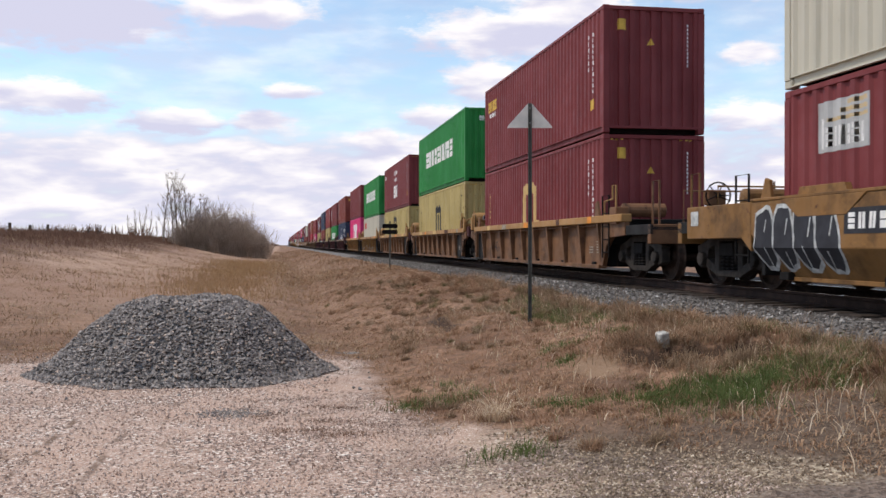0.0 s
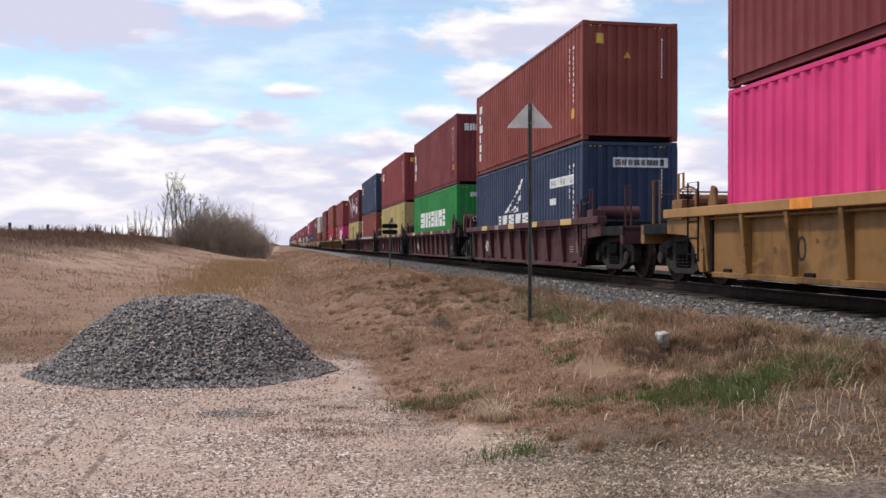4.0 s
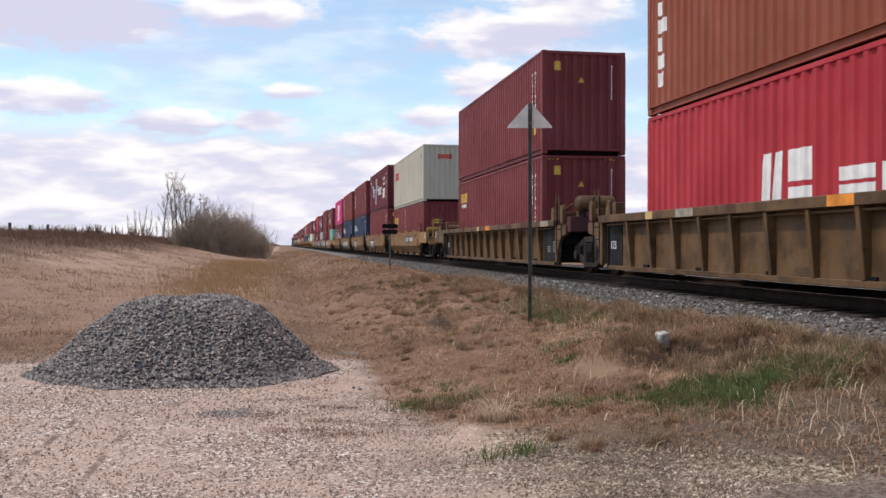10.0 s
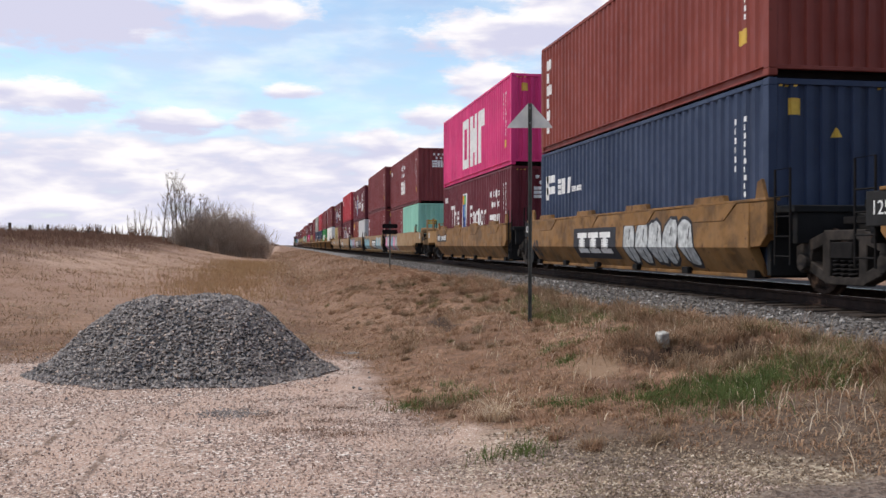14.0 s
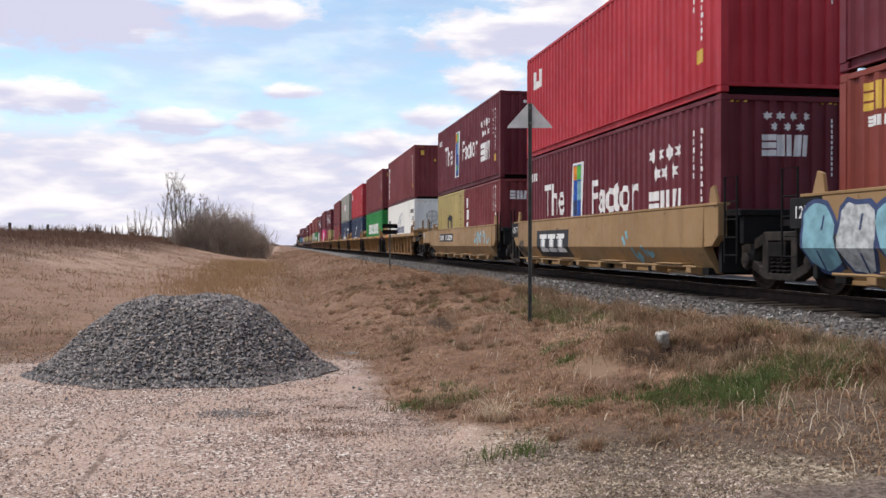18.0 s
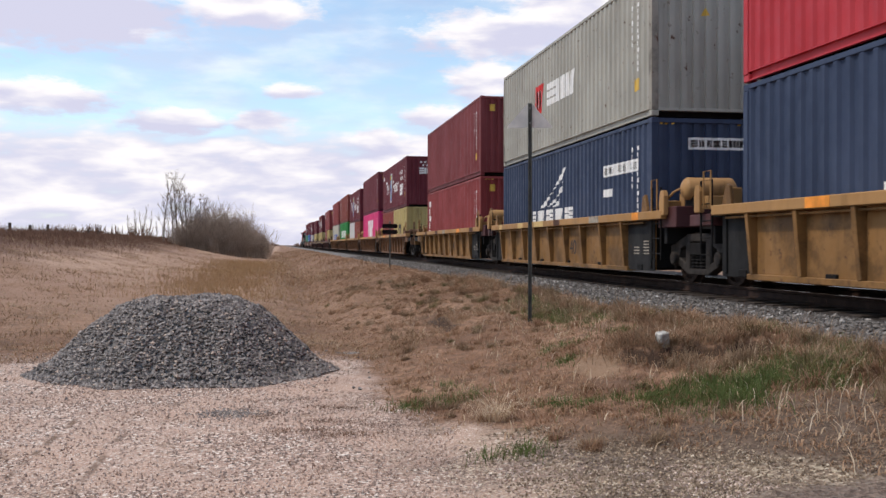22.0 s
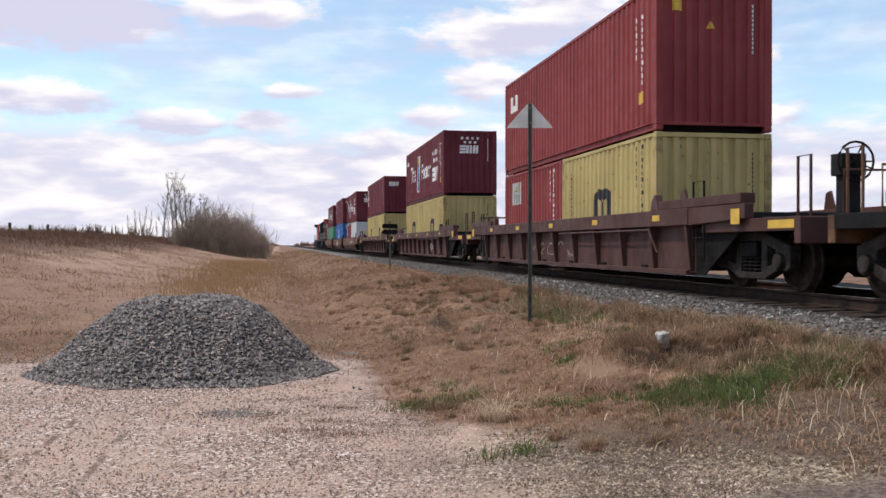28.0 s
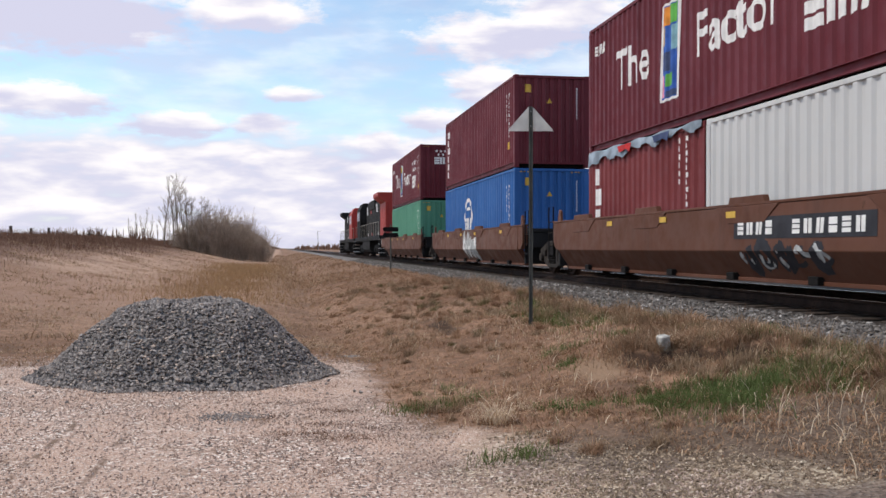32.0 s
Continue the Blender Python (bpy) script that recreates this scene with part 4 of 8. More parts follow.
def container(colour, kind, m, where, long=True, high=True, hazard=False):
    """A steel freight container. Origin: middle of its near lower edge, y along it."""
    L, H = (LONG if long else SHORT), (HC if high else STD)
    mat = P[colour]
    size = "" if long else "short"
    c = thing("freight_container", " ".join(f"{LABELS[colour]} {size} steel container {KIND_TEXT.get(kind, '')} {where}".split()), "container", "containers on the train", m=m)
    key = (colour, L, H)
    z0, z1 = 0.165, H - 0.09
    reefer = kind == "bird"
    sp = [(0.13, 0.0), (L / 2, 0.0), (L - 0.13, 0.0)] if reefer else wave_points(L, SIDE_WAVE, 0.13)
    ep = wave_points(2 * HALF, END_WAVE, 0.13)
    side = cached(("side", reefer, *key), lambda: wave_wall("side_wall", mat, sp, z0, z1))
    end = cached(("end", *key), lambda: wave_wall("end_wall", mat, ep, z0, z1))
    put("side_wall", side, c, pose(-HALF + 0.008, 0, 0))
    put("side_wall", side, c, pose(HALF - 0.008, L, 0, 0, 0, 180))
    put("end_wall", end, c, pose(HALF, 0.03, 0, 0, 0, 90))
    door = cached(("door", *key), lambda: Geo().box(0.008, HALF - 0.12, -0.05, 0, z0, z1).box(0.30, 0.34, 0.0, 0.04, z0, z1).box(0.78, 0.82, 0.0, 0.04, z0, z1)
                  .box(0.2, 0.42, 0.0, 0.03, 1.05, 1.12).mesh("door", mat, 0.006))
    put("door", door, c, pose(0, L - 0.03, 0))
    put("door", door, c, pose(-HALF + 0.128 - 0.008, L - 0.03, 0))
    put("roof", cached(("roof", *key), lambda: Geo().prism([(0.1 + i * (L - 0.2) / 80, H - 0.03 - (0.018 if i % 4 in (1, 2) else 0)) for i in range(81)] + [(L - 0.1, H - 0.075), (0.1, H - 0.075)], "x", -HALF + 0.06, HALF - 0.06).mesh("roof", mat)), c)
    tagged(put("underframe", cached(("under", L), lambda: underframe(L)), c, label="dark underframe"), kind="stuff")
    top = cached(("toprail", *key), lambda: Geo().box(-0.03, 0.03, 0.16, L - 0.16, H - 0.09, H - 0.012).mesh("top_rail", mat, 0.008))
    bot = cached(("botrail", *key), lambda: Geo().prism([(-0.025, 0.012), (0.045, 0.012), (0.045, 0.168), (-0.025, 0.168), (-0.025, 0.150), (0.030, 0.150), (0.030, 0.030), (-0.025, 0.030)], "y", 0.16, L - 0.16).mesh("bottom_rail", mat))
    post = cached(("post", *key), lambda: Geo().prism([(-0.07, -0.08), (0.07, -0.08), (0.07, -0.03), (0.02, 0.0), (-0.01, 0.08), (-0.07, 0.08)], "z", 0.118, H - 0.118).mesh("corner_post", P.get(colour + "_post", mat), 0.006))
    header = cached(("header", *key), lambda: Geo().box(-HALF + 0.14, HALF - 0.14, 0.012, 0.09, H - 0.10, H - 0.01).mesh("end_rail", mat, 0.008))
    sill = cached(("sill", *key), lambda: Geo().box(-HALF + 0.14, HALF - 0.14, 0.012, 0.09, 0.105, 0.168).mesh("end_rail", mat, 0.008))
    put("end_rail", header, c), put("end_rail", sill, c)
    cast = cached(("cast", colour), lambda: Geo().box(-0.078, 0.078, -0.085, 0.085, 0, 0.118).mesh("corner_casting", mat, 0.014))
    for sx in (-1, 1):
        put("top_rail", top, c, pose(sx * (HALF - 0.03), 0, 0))
        put("bottom_rail", bot, c, pose(-HALF + 0.026, 0, 0) if sx < 0 else pose(HALF - 0.026, L, 0, 0, 0, 180))
        for y0 in (0.08, L - 0.08):
            put("corner_post", post, c, pose(sx * (HALF - 0.072), y0, 0, 0, 0, (0 if y0 < 1 else -90) if sx < 0 else (90 if y0 < 1 else 180)))
            for z in (0.0, H - 0.118):
                put("corner_casting", cast, c, pose(sx * (HALF - 0.078), y0 + (0.005 if y0 < 1 else -0.005), z))
    for i, (ink, polys) in enumerate(side_marks(kind, L, H)):
        for j, (group, small) in enumerate(shapes(polys)):
            me = cached(("mark", kind, i, j, L, H, ink), lambda: paint_on("marking", [[(L - u, w) for u, w in p][::-1] for p in group], INK[ink], sp))
            o = put("marking", me, c, pose(-HALF + 0.008, 0, 0), f"{ink} painted marking")
            if small:
                tagged(o, kind="stuff")
    # the end wall's own along-axis is turned, so outlines run mirrored on it
    for i, (ink, polys) in enumerate(end_marks(kind, H, hazard)):
        for j, (group, small) in enumerate(shapes(polys)):
            me = cached(("emark", kind, i, j, H, hazard, ink), lambda: paint_on("marking", [[(2 * HALF - u, w) for u, w in p][::-1] for p in group], INK[ink], ep))
            o = put("marking", me, c, pose(HALF, 0.03, 0, 0, 0, 90), f"{ink} painted marking")
            if small:
                tagged(o, kind="stuff")
    if reefer:
        unit = put("cooling_unit", Geo().box(-0.98, 0.98, -0.02, 0.03, 0.55, H - 0.25).box(-0.85, 0.85, -0.035, -0.02, 0.62, 1.15).mesh("cooling_unit", mat, 0.01), c, None, "white refrigeration unit in the box end")
        g = Geo()
        ring = [(-0.25 + 0.3 * math.cos(k * 0.3927), -0.05, 1.95 + 0.3 * math.sin(k * 0.3927)) for k in range(17)]
        g.tube(ring, 0.02, 6)
        for k in range(0, 16, 4):
            g.tube([(-0.25, -0.045, 1.95), ring[k]], 0.016, 5)
        put("fan_guard", g.mesh("fan_guard", P["grey"]), unit)
        put("dark_panel", Geo().box(-0.75, 0.75, -0.05, -0.035, 0.68, 1.12).mesh("dark_panel", P["navy"], 0.01), unit, None, "dark blue control panel")
        put("hatch", Geo().box(0.35, 0.9, -0.05, -0.02, 1.6, 2.25).mesh("hatch", mat, 0.012), unit)
    if kind == "factor":
        for n, (ink, u0, u1, w0, w1) in enumerate((("blue", 4.20, 4.92, 0.60, 2.35), ("orange", 4.24, 4.55, 1.98, 2.33), ("green", 4.59, 4.95, 1.98, 2.33), ("sky", 4.67, 4.95, 1.48, 1.94), ("tan", 4.24, 4.38, 1.62, 1.94), ("navy", 4.24, 4.62, 1.12, 1.48), ("rose", 4.20, 4.34, 0.64, 1.06), ("blue", 4.74, 4.93, 0.84, 1.42), ("green", 4.40, 4.70, 0.82, 1.06), ("navy", 4.40, 4.92, 0.62, 0.74))):
            me = cached(("tile", n, H), lambda: paint_on("marking", [[(L - u, w) for u, w in rect(u0, u1, w0, w1, 0.06 if n == 0 else 0.02)][::-1]], INK[ink], sp, 0.0055 if n == 0 else 0.007))
            put("marking", me, c, pose(-HALF + 0.008, 0, 0), f"{ink} painted tile")
    return c


def underframe(L):
    g = Geo().box(-HALF + 0.09, HALF - 0.09, 0.1, L - 0.1, 0.12, 0.16)
    n = int(L / 0.6)
    for i in range(n):
        y = 0.3 + i * (L - 0.6) / (n - 1)
        g.box(-HALF + 0.09, HALF - 0.09, y - 0.025, y + 0.025, 0.02, 0.12)
    return g.mesh("underframe", UNDER)


# ---- trucks and wheels
WHEEL_R = 0.46
WHEELS = {"front": [], "rear": []}
BIG_R = 0.53
BIG_WHEELS = {-1.7: [], 0.0: [], 1.7: []}


def wheelset_mesh(r):
    g = Geo().cyl((0, 0, 0), "x", 0.085, 2.1, 10)
    for s in (-1, 1):
        prof = [(0.715, r + 0.028), (0.745, r + 0.03), (0.76, r + 0.002), (0.85, r - 0.003), (0.855, r - 0.07), (0.80, r - 0.09), (0.79, 0.2), (0.86, 0.15), (0.86, 0.09), (0.70, 0.09), (0.70, 0.15), (0.755, 0.2), (0.735, r - 0.09), (0.715, r - 0.06)]
        n, k = 28, len(prof)
        vs = [(s * x, rr * math.cos(2 * math.pi * i / n), rr * math.sin(2 * math.pi * i / n)) for i in range(n) for x, rr in prof]
        fs = [(i * k + j, i * k + (j + 1) % k, ((i + 1) % n) * k + (j + 1) % k, ((i + 1) % n) * k + j) for i in range(n) for j in range(k)]
        g.raw(vs, fs if s < 0 else [q[::-1] for q in fs])
        for i in range(3):
            a = i * 2.094
            g.cyl((s * 1.06, 0.055 * math.cos(a), 0.055 * math.sin(a)), "x", 0.016, 0.04, 6)
    return g.mesh("wheelset", RUSTY)


def bar(g, x0, x1, p, q, wide):
    """A flat bar between two points (y, z) of a side frame."""
    dy, dz = q[0] - p[0], q[1] - p[1]
    l = math.hypot(dy, dz)
    a, c = -dz / l * wide / 2, dy / l * wide / 2
    g.prism([(p[0] - a, p[1] - c), (q[0] - a, q[1] - c), (q[0] + a, q[1] + c), (p[0] + a, p[1] + c)], "x", x0, x1)


def side_frame_mesh():
    """Cast side frame with its openings and journal boxes, outside towards -x."""
    g = Geo()
    x0, x1 = -0.09, 0.09
    for e in (-1, 1):
        bar(g, x0, x1, (e * 1.12, 0.60), (e * 0.42, 0.80), 0.17)
        bar(g, x0, x1, (e * 0.95, 0.46), (e * 0.36, 0.24), 0.15)
        bar(g, x0, x1, (e * 0.40, 0.24), (e * 0.40, 0.82), 0.17)
        g.prism([(e * 0.72, 0.62), (e * 1.14, 0.62), (e * 1.12, 0.36), (e * 1.00, 0.30), (e * 0.80, 0.36)], "x", x0, x1)
        g.cyl((-0.10, e * 0.889, 0.46), "x", 0.12, 0.14, 12)
    g.box(x0, x1, -0.46, 0.46, 0.76, 0.90).box(x0, x1, -0.44, 0.44, 0.17, 0.28)
    return g.mesh("side_frame", STEEL, 0.012)


def truck(parent, y):
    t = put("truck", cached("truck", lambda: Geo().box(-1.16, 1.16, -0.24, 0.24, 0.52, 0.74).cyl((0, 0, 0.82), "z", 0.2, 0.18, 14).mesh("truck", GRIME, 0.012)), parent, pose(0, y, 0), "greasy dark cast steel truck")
    fr = cached("side_frame", side_frame_mesh)
    spring = cached("spring", lambda: Geo().tube([(0.075 * math.cos(k * 0.9), 0.075 * math.sin(k * 0.9), 0.28 + 0.24 * k / 28) for k in range(29)], 0.018, 5).mesh("spring", GRIME))
    put("side_frame", fr, t, pose(-1.03, 0, 0)), put("side_frame", fr, t, pose(1.03, 0, 0, 0, 0, 180))
    for dy in (-0.17, 0.0, 0.17):
        put("spring", spring, t, pose(-1.06, dy, 0))
    for name, dy in (("front", 0.889), ("rear", -0.889)):
        w = put("wheelset", cached("wheelset", lambda: wheelset_mesh(WHEEL_R)), t, pose(0, dy, WHEEL_R))
        WHEELS[name].append(w)
    return t


def text_mesh(body, size, mat):
    cu = bpy.data.curves.new("lettering", "FONT")
    cu.body, cu.size, cu.align_x, cu.extrude = body, size, "CENTER", 0.002
    ob = bpy.data.objects.new("lettering", cu)
    scene.collection.objects.link(ob)
    me = bpy.data.meshes.new_from_object(ob.evaluated_get(bpy.context.evaluated_depsgraph_get()))
    bpy.data.objects.remove(ob)
    me.materials.clear()
    me.materials.append(mat)
    return me


def lettering(body, size, ink, parent, x, y, z):
    """Letters on the yard side of a car."""
    me = cached(("text", body, size, ink), lambda: text_mesh(body, size, INK[ink]))
    return put("lettering", me, parent, pose(x, y, z, 90, 0, -90), f"{ink} lettering")


def bars_on(parent, ink, polys, x, tag, name="marking"):
    """Flat painted shapes on the yard side of a car: outlines (along from the far end, up) in car space."""
    for group, small in shapes(polys):
        g = Geo()
        for p in group:
            g.prism([(-u, w) for u, w in p], "x", x - 0.003, x)
        o = put(name, g.mesh(name, INK[ink]), parent, None, tag)
        if small:
            tagged(o, kind="stuff")


SIDE_FOLD = [(0.20, 0.27), (0.27, 0.24), (0.66, -0.02), (1.40, 0.0)]     # height, set-back of a smooth car's side


def paint_fold(parent, ink, polys, lift, tag, name="marking"):
    """Paint that follows the folded side of a smooth car; outlines as in bars_on."""
    for group, small in shapes(polys):
        flat = [[(w, -u) for u, w in p] for p in group]
        me = paint_on(name, flat, INK[ink], SIDE_FOLD, lift)
        for v in me.vertices:
            v.co = (v.co.x - CAR_HALF, v.co.z, v.co.y)
        o = put(name, me, parent, None, tag)
        if small:
            tagged(o, kind="stuff")


def stroke(rng, u, w, ru, rw, wide):
    """A bent sprayed stroke: a ribbon of quads along a random curve."""
    a, turn = rng.uniform(0, 6.28), rng.uniform(-4.5, 4.5)
    pts = [(u + ru * math.cos(a + turn * k / 7) * (0.5 + 0.5 * k / 7), w + rw * math.sin(a + turn * k / 7) * (1.0 - 0.35 * k / 7)) for k in range(8)]
    out = []
    for p, q in zip(pts, pts[1:]):
        dx, dz = q[0] - p[0], q[1] - p[1]
        l = math.hypot(dx, dz) or 1
        nx_, nz_ = -dz / l * wide / 2, dx / l * wide / 2
        out.append([(p[0] - nx_, p[1] - nz_), (q[0] - nx_ + dx / l * wide * 0.3, q[1] - nz_ + dz / l * wide * 0.3), (q[0] + nx_ + dx / l * wide * 0.3, q[1] + nz_ + dz / l * wide * 0.3), (p[0] + nx_, p[1] + nz_)])
    return out


def graffiti(parent, x, y0, y1, w0, w1, inks, seed, n=5, wide=0.12):
    """Sprayed paint between y0 and y1 of a car: layers of bent strokes, inks from the bottom layer up."""
    rng = random.Random(seed)
    step = (y1 - y0) / n
    for k, ink in enumerate(inks):
        polys = Code()
        for i in range(n):
            u, w = -(y1 - (i + 0.5) * step), (w0 + w1) / 2
            for _ in range(2):
                polys += stroke(rng, u + rng.uniform(-0.2, 0.2) * step, w + rng.uniform(-0.1, 0.1) * (w1 - w0), step * rng.uniform(0.25, 0.5), (w1 - w0) * rng.uniform(0.25, 0.44), wide * (1.7 if k == 0 else 0.9 - 0.15 * k))
        if x < -CAR_HALF:
            paint_fold(parent, ink, polys, 0.004 + 0.003 * k, f"{ink} sprayed graffiti", "graffiti")
        else:
            bars_on(parent, ink, polys, x - 0.0035 * k, f"{ink} sprayed graffiti", "graffiti")


CAR_HALF = 1.50


def well_car(style, colour, m, y0, y1, trucks, rear_open, front_open, where):
    """One unit of a well car. Origin at rail level, y = 0 at the near end of its container; sides reach from y0 to y1."""
    mat, dk = P["ttxclean" if style == "smooth" and colour == "ttx" and m.translation.y > 100 else colour], P["black"]
    label = {"ribbed": f"{where} ribbed-side container well car", "smooth": f"{where} smooth-sided container well car", "heavy": f"{where} single well car with end platforms"}[style]
    c = thing("well_car", label, "rail car", "cars of the train", m=m)
    Ls = y1 - y0
    zt, zb = 1.34, 0.22
    if style == "smooth":
        def plate():
            return Geo().prism([(-CAR_HALF, zt), (-CAR_HALF - 0.02, 0.66), (-CAR_HALF + 0.24, 0.27), (-CAR_HALF + 0.27, zb), (-CAR_HALF + 0.36, zb), (-CAR_HALF + 0.16, 0.70), (-CAR_HALF + 0.2, zt)], "y", 0.5, Ls - 0.5).mesh("side_plate", mat, 0.01)
        sp = cached(("splate", colour, Ls), plate)
        nose = cached(("nose", colour), lambda: Geo().prism([(0.0, zt), (0.0, 0.85), (0.2, 0.68), (0.5, 0.66), (0.5, zt)], "x", -CAR_HALF + 0.006, -CAR_HALF + 0.17).mesh("side_nose", mat, 0.01))
        chord = cached(("stopch", colour, Ls), lambda: Geo().box(-CAR_HALF - 0.012, -CAR_HALF + 0.22, 0.0, Ls, zt, zt + 0.045).mesh("top_chord", mat, 0.008))
        low = cached(("slow", colour, Ls), lambda: Geo().box(-CAR_HALF + 0.22, -CAR_HALF + 0.4, 0.6, Ls - 0.6, zb - 0.03, zb + 0.03).mesh("bottom_chord", mat, 0.006))
        flap = cached(("flap", colour), lambda: Geo().prism([(-0.9, 0), (0.9, 0), (0.55, 0.0), (0.5, 0.10), (-0.5, 0.10), (-0.55, 0)], "x", -CAR_HALF - 0.01, -CAR_HALF + 0.09).mesh("guide_flap", mat, 0.006))
        gus = cached(("gusset", colour), lambda: Geo().prism([(-0.95, 0.0), (0.95, 0.0), (0.55, -0.26), (-0.55, -0.26)], "x", -CAR_HALF - 0.018, -CAR_HALF + 0.02).mesh("gusset", mat, 0.006))
        for s in (-1, 1):
            def at(y):
                return pose(0, y0 + y, 0) if s < 0 else pose(0, y0 + Ls - y, 0, 0, 0, 180)
            put("side_plate", sp, c, at(0)), put("top_chord", chord, c, at(0)), put("bottom_chord", low, c, at(0))
            put("side_nose", nose, c, at(0))
            put("side_nose", nose, c, pose(0, y0 + Ls, 0) @ Matrix.Diagonal((1, -1, 1, 1)) if s < 0 else pose(0, y0, 0, 0, 0, 180) @ Matrix.Diagonal((1, -1, 1, 1)))
            for k in range(4 if colour != "ttxplain" else 0):
                y = Ls * (0.14 + 0.24 * k)
                put("guide_flap", flap, c, at(y) @ pose(0, 0, zt + 0.045))
                put("gusset", gus, c, at(y) @ pose(0, 0, zt))
    else:
        heavy = style == "heavy"
        zr = zt - (0.16 if not heavy else 0.30)
        web = cached(("web", style, colour, Ls), lambda: Geo().box(-CAR_HALF + 0.17, -CAR_HALF + 0.20, 0.0, Ls, zb, zr + 0.02).mesh("side_web", mat))
        a_, b_ = (-0.05, 0.05) if Ls > 15 else (-1.45 if rear_open else -0.7, 1.45 if front_open else 0.05)
        chord = cached(("rch", style, colour, Ls, a_, b_), lambda: Geo().box(-CAR_HALF - 0.02, -CAR_HALF + 0.21, a_, Ls + b_, zr, zt).mesh("top_chord", P["chord"] if colour in ("ttx", "ttxbrown") else mat, 0.012))
        la, lb = (0.25 if Ls > 15 or rear_open else 1.3), (0.25 if Ls > 15 or front_open else 0.9)
        low = cached(("rlow", style, colour, Ls, la, lb), lambda: Geo().box(-CAR_HALF + 0.10, -CAR_HALF + 0.30, la, Ls - lb, zb - 0.05, zb + 0.04).mesh("bottom_chord", mat, 0.01))
        rib = cached(("rib", style, colour), lambda: Geo().prism([(-CAR_HALF + 0.0, zr), (-CAR_HALF + 0.09, zb + 0.04), (-CAR_HALF + 0.18, zb + 0.04), (-CAR_HALF + 0.18, zr)], "y", -0.045, 0.045).mesh("rib", mat, 0.008))
        short = Ls < 15
        start, cut = (0.1, 0.2) if heavy else ((1.45, 2.5) if short else (1.55, 3.1))
        if short and not heavy:
            start = 0.1 if rear_open else 1.45
            cut = start + (0.1 if front_open else 1.05)
        n = (round((Ls - cut) / 1.34) + 1 if short else 13) if not heavy else 11
        for s in (-1, 1):
            def at(y):
                return pose(0, y0 + y, 0) if s < 0 else pose(0, y0 + Ls - y, 0, 0, 0, 180)
            put("side_web", web, c, at(0)), put("top_chord", chord, c, at(0)), put("bottom_chord", low, c, at(0))
            for k in range(n):
                put("rib", rib, c, at(start + k * (Ls - cut) / (n - 1)))
            if not heavy:
                blk = cached(("endpanel", colour), lambda: Geo().box(-CAR_HALF + 0.155, -CAR_HALF + 0.175, 0.0, 1.36, zb - 0.02, zr - 0.01).mesh("end_panel", dk))
                if not (short and rear_open):
                    put("end_panel", blk, c, at(0.0), "black painted end panel")
                if not (short and front_open):
                    put("end_panel", blk, c, at(Ls - 0.95) @ Matrix.Diagonal((1, 0.69, 1, 1)), "black painted end panel")
            if not heavy and s < 0:
                chord_patches(c, colour, Ls, y0, -CAR_HALF - 0.0205, round(m.translation.y * 10))
                for q, a in ((0, 0.25), (1, 0.75)):
                    bars_on(c, "palepatch", Code([rect(-(y0 + a + 0.28), -(y0 + a), 0.52 + 0.06 * r, 0.545 + 0.06 * r) for r in range(5 - 2 * q)]), -CAR_HALF + 0.154, "small pale stencil bars")
            if not heavy:
                put("brake_pipe", cached(("bpipe", colour, Ls), lambda: Geo().tube([(-CAR_HALF + 0.06, 0.3, zr - 0.05), (-CAR_HALF + 0.06, Ls - 0.3, zr - 0.05)], 0.018, 6).mesh("brake_pipe", mat)), c, at(0))
        if heavy:
            beam_ = cached(("raised", colour), lambda: Geo().box(-CAR_HALF - 0.01, -CAR_HALF + 0.24, 0.0, 3.1, zt, zt + 0.16).prism([(3.2, zt), (3.55, zt), (3.5, zt + 0.2), (3.36, zt + 0.3)], "x", -CAR_HALF + 0.02, -CAR_HALF + 0.16).mesh("raised_beam", mat, 0.01))
            for m_ in (pose(0, y0 - 1.9, 0), pose(0, y1 + 1.9, 0) @ Matrix.Diagonal((1, -1, 1, 1))):
                put("raised_beam", beam_, c, m_)
            pipe = cached(("pipe", Ls), lambda: Geo().tube([(-CAR_HALF - 0.03, 1.2, 0.55), (-CAR_HALF - 0.03, 1.6, 0.98), (-CAR_HALF - 0.03, Ls * 0.45, 0.98)], 0.022, 6).mesh("pipe", mat))
            put("pipe", pipe, c, pose(0, y0, 0))
            for k in range(5):
                bars_on(c, "yellow", [rect(-(y0 + Ls * (0.08 + 0.21 * k)) - 0.17, -(y0 + Ls * (0.08 + 0.21 * k)) + 0.17, zt - 0.2, zt - 0.09)], -CAR_HALF - 0.021, "yellow reflector", "reflector")
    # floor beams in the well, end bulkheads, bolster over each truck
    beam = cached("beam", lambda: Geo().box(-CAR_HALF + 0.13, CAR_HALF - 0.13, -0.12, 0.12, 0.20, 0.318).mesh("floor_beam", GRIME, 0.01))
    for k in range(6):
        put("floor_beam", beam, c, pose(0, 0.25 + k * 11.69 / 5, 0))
    bulk = cached("bulk", lambda: Geo().prism([(-0.05, 0.25), (0.05, 0.25), (0.05, 1.28), (-0.05, 1.28)], "x", -CAR_HALF + 0.12, CAR_HALF - 0.12).mesh("bulkhead", dk, 0.01))
    put("bulkhead", bulk, c, pose(0, y0 + 0.15, 0)), put("bulkhead", bulk, c, pose(0, y1 - 0.15, 0))
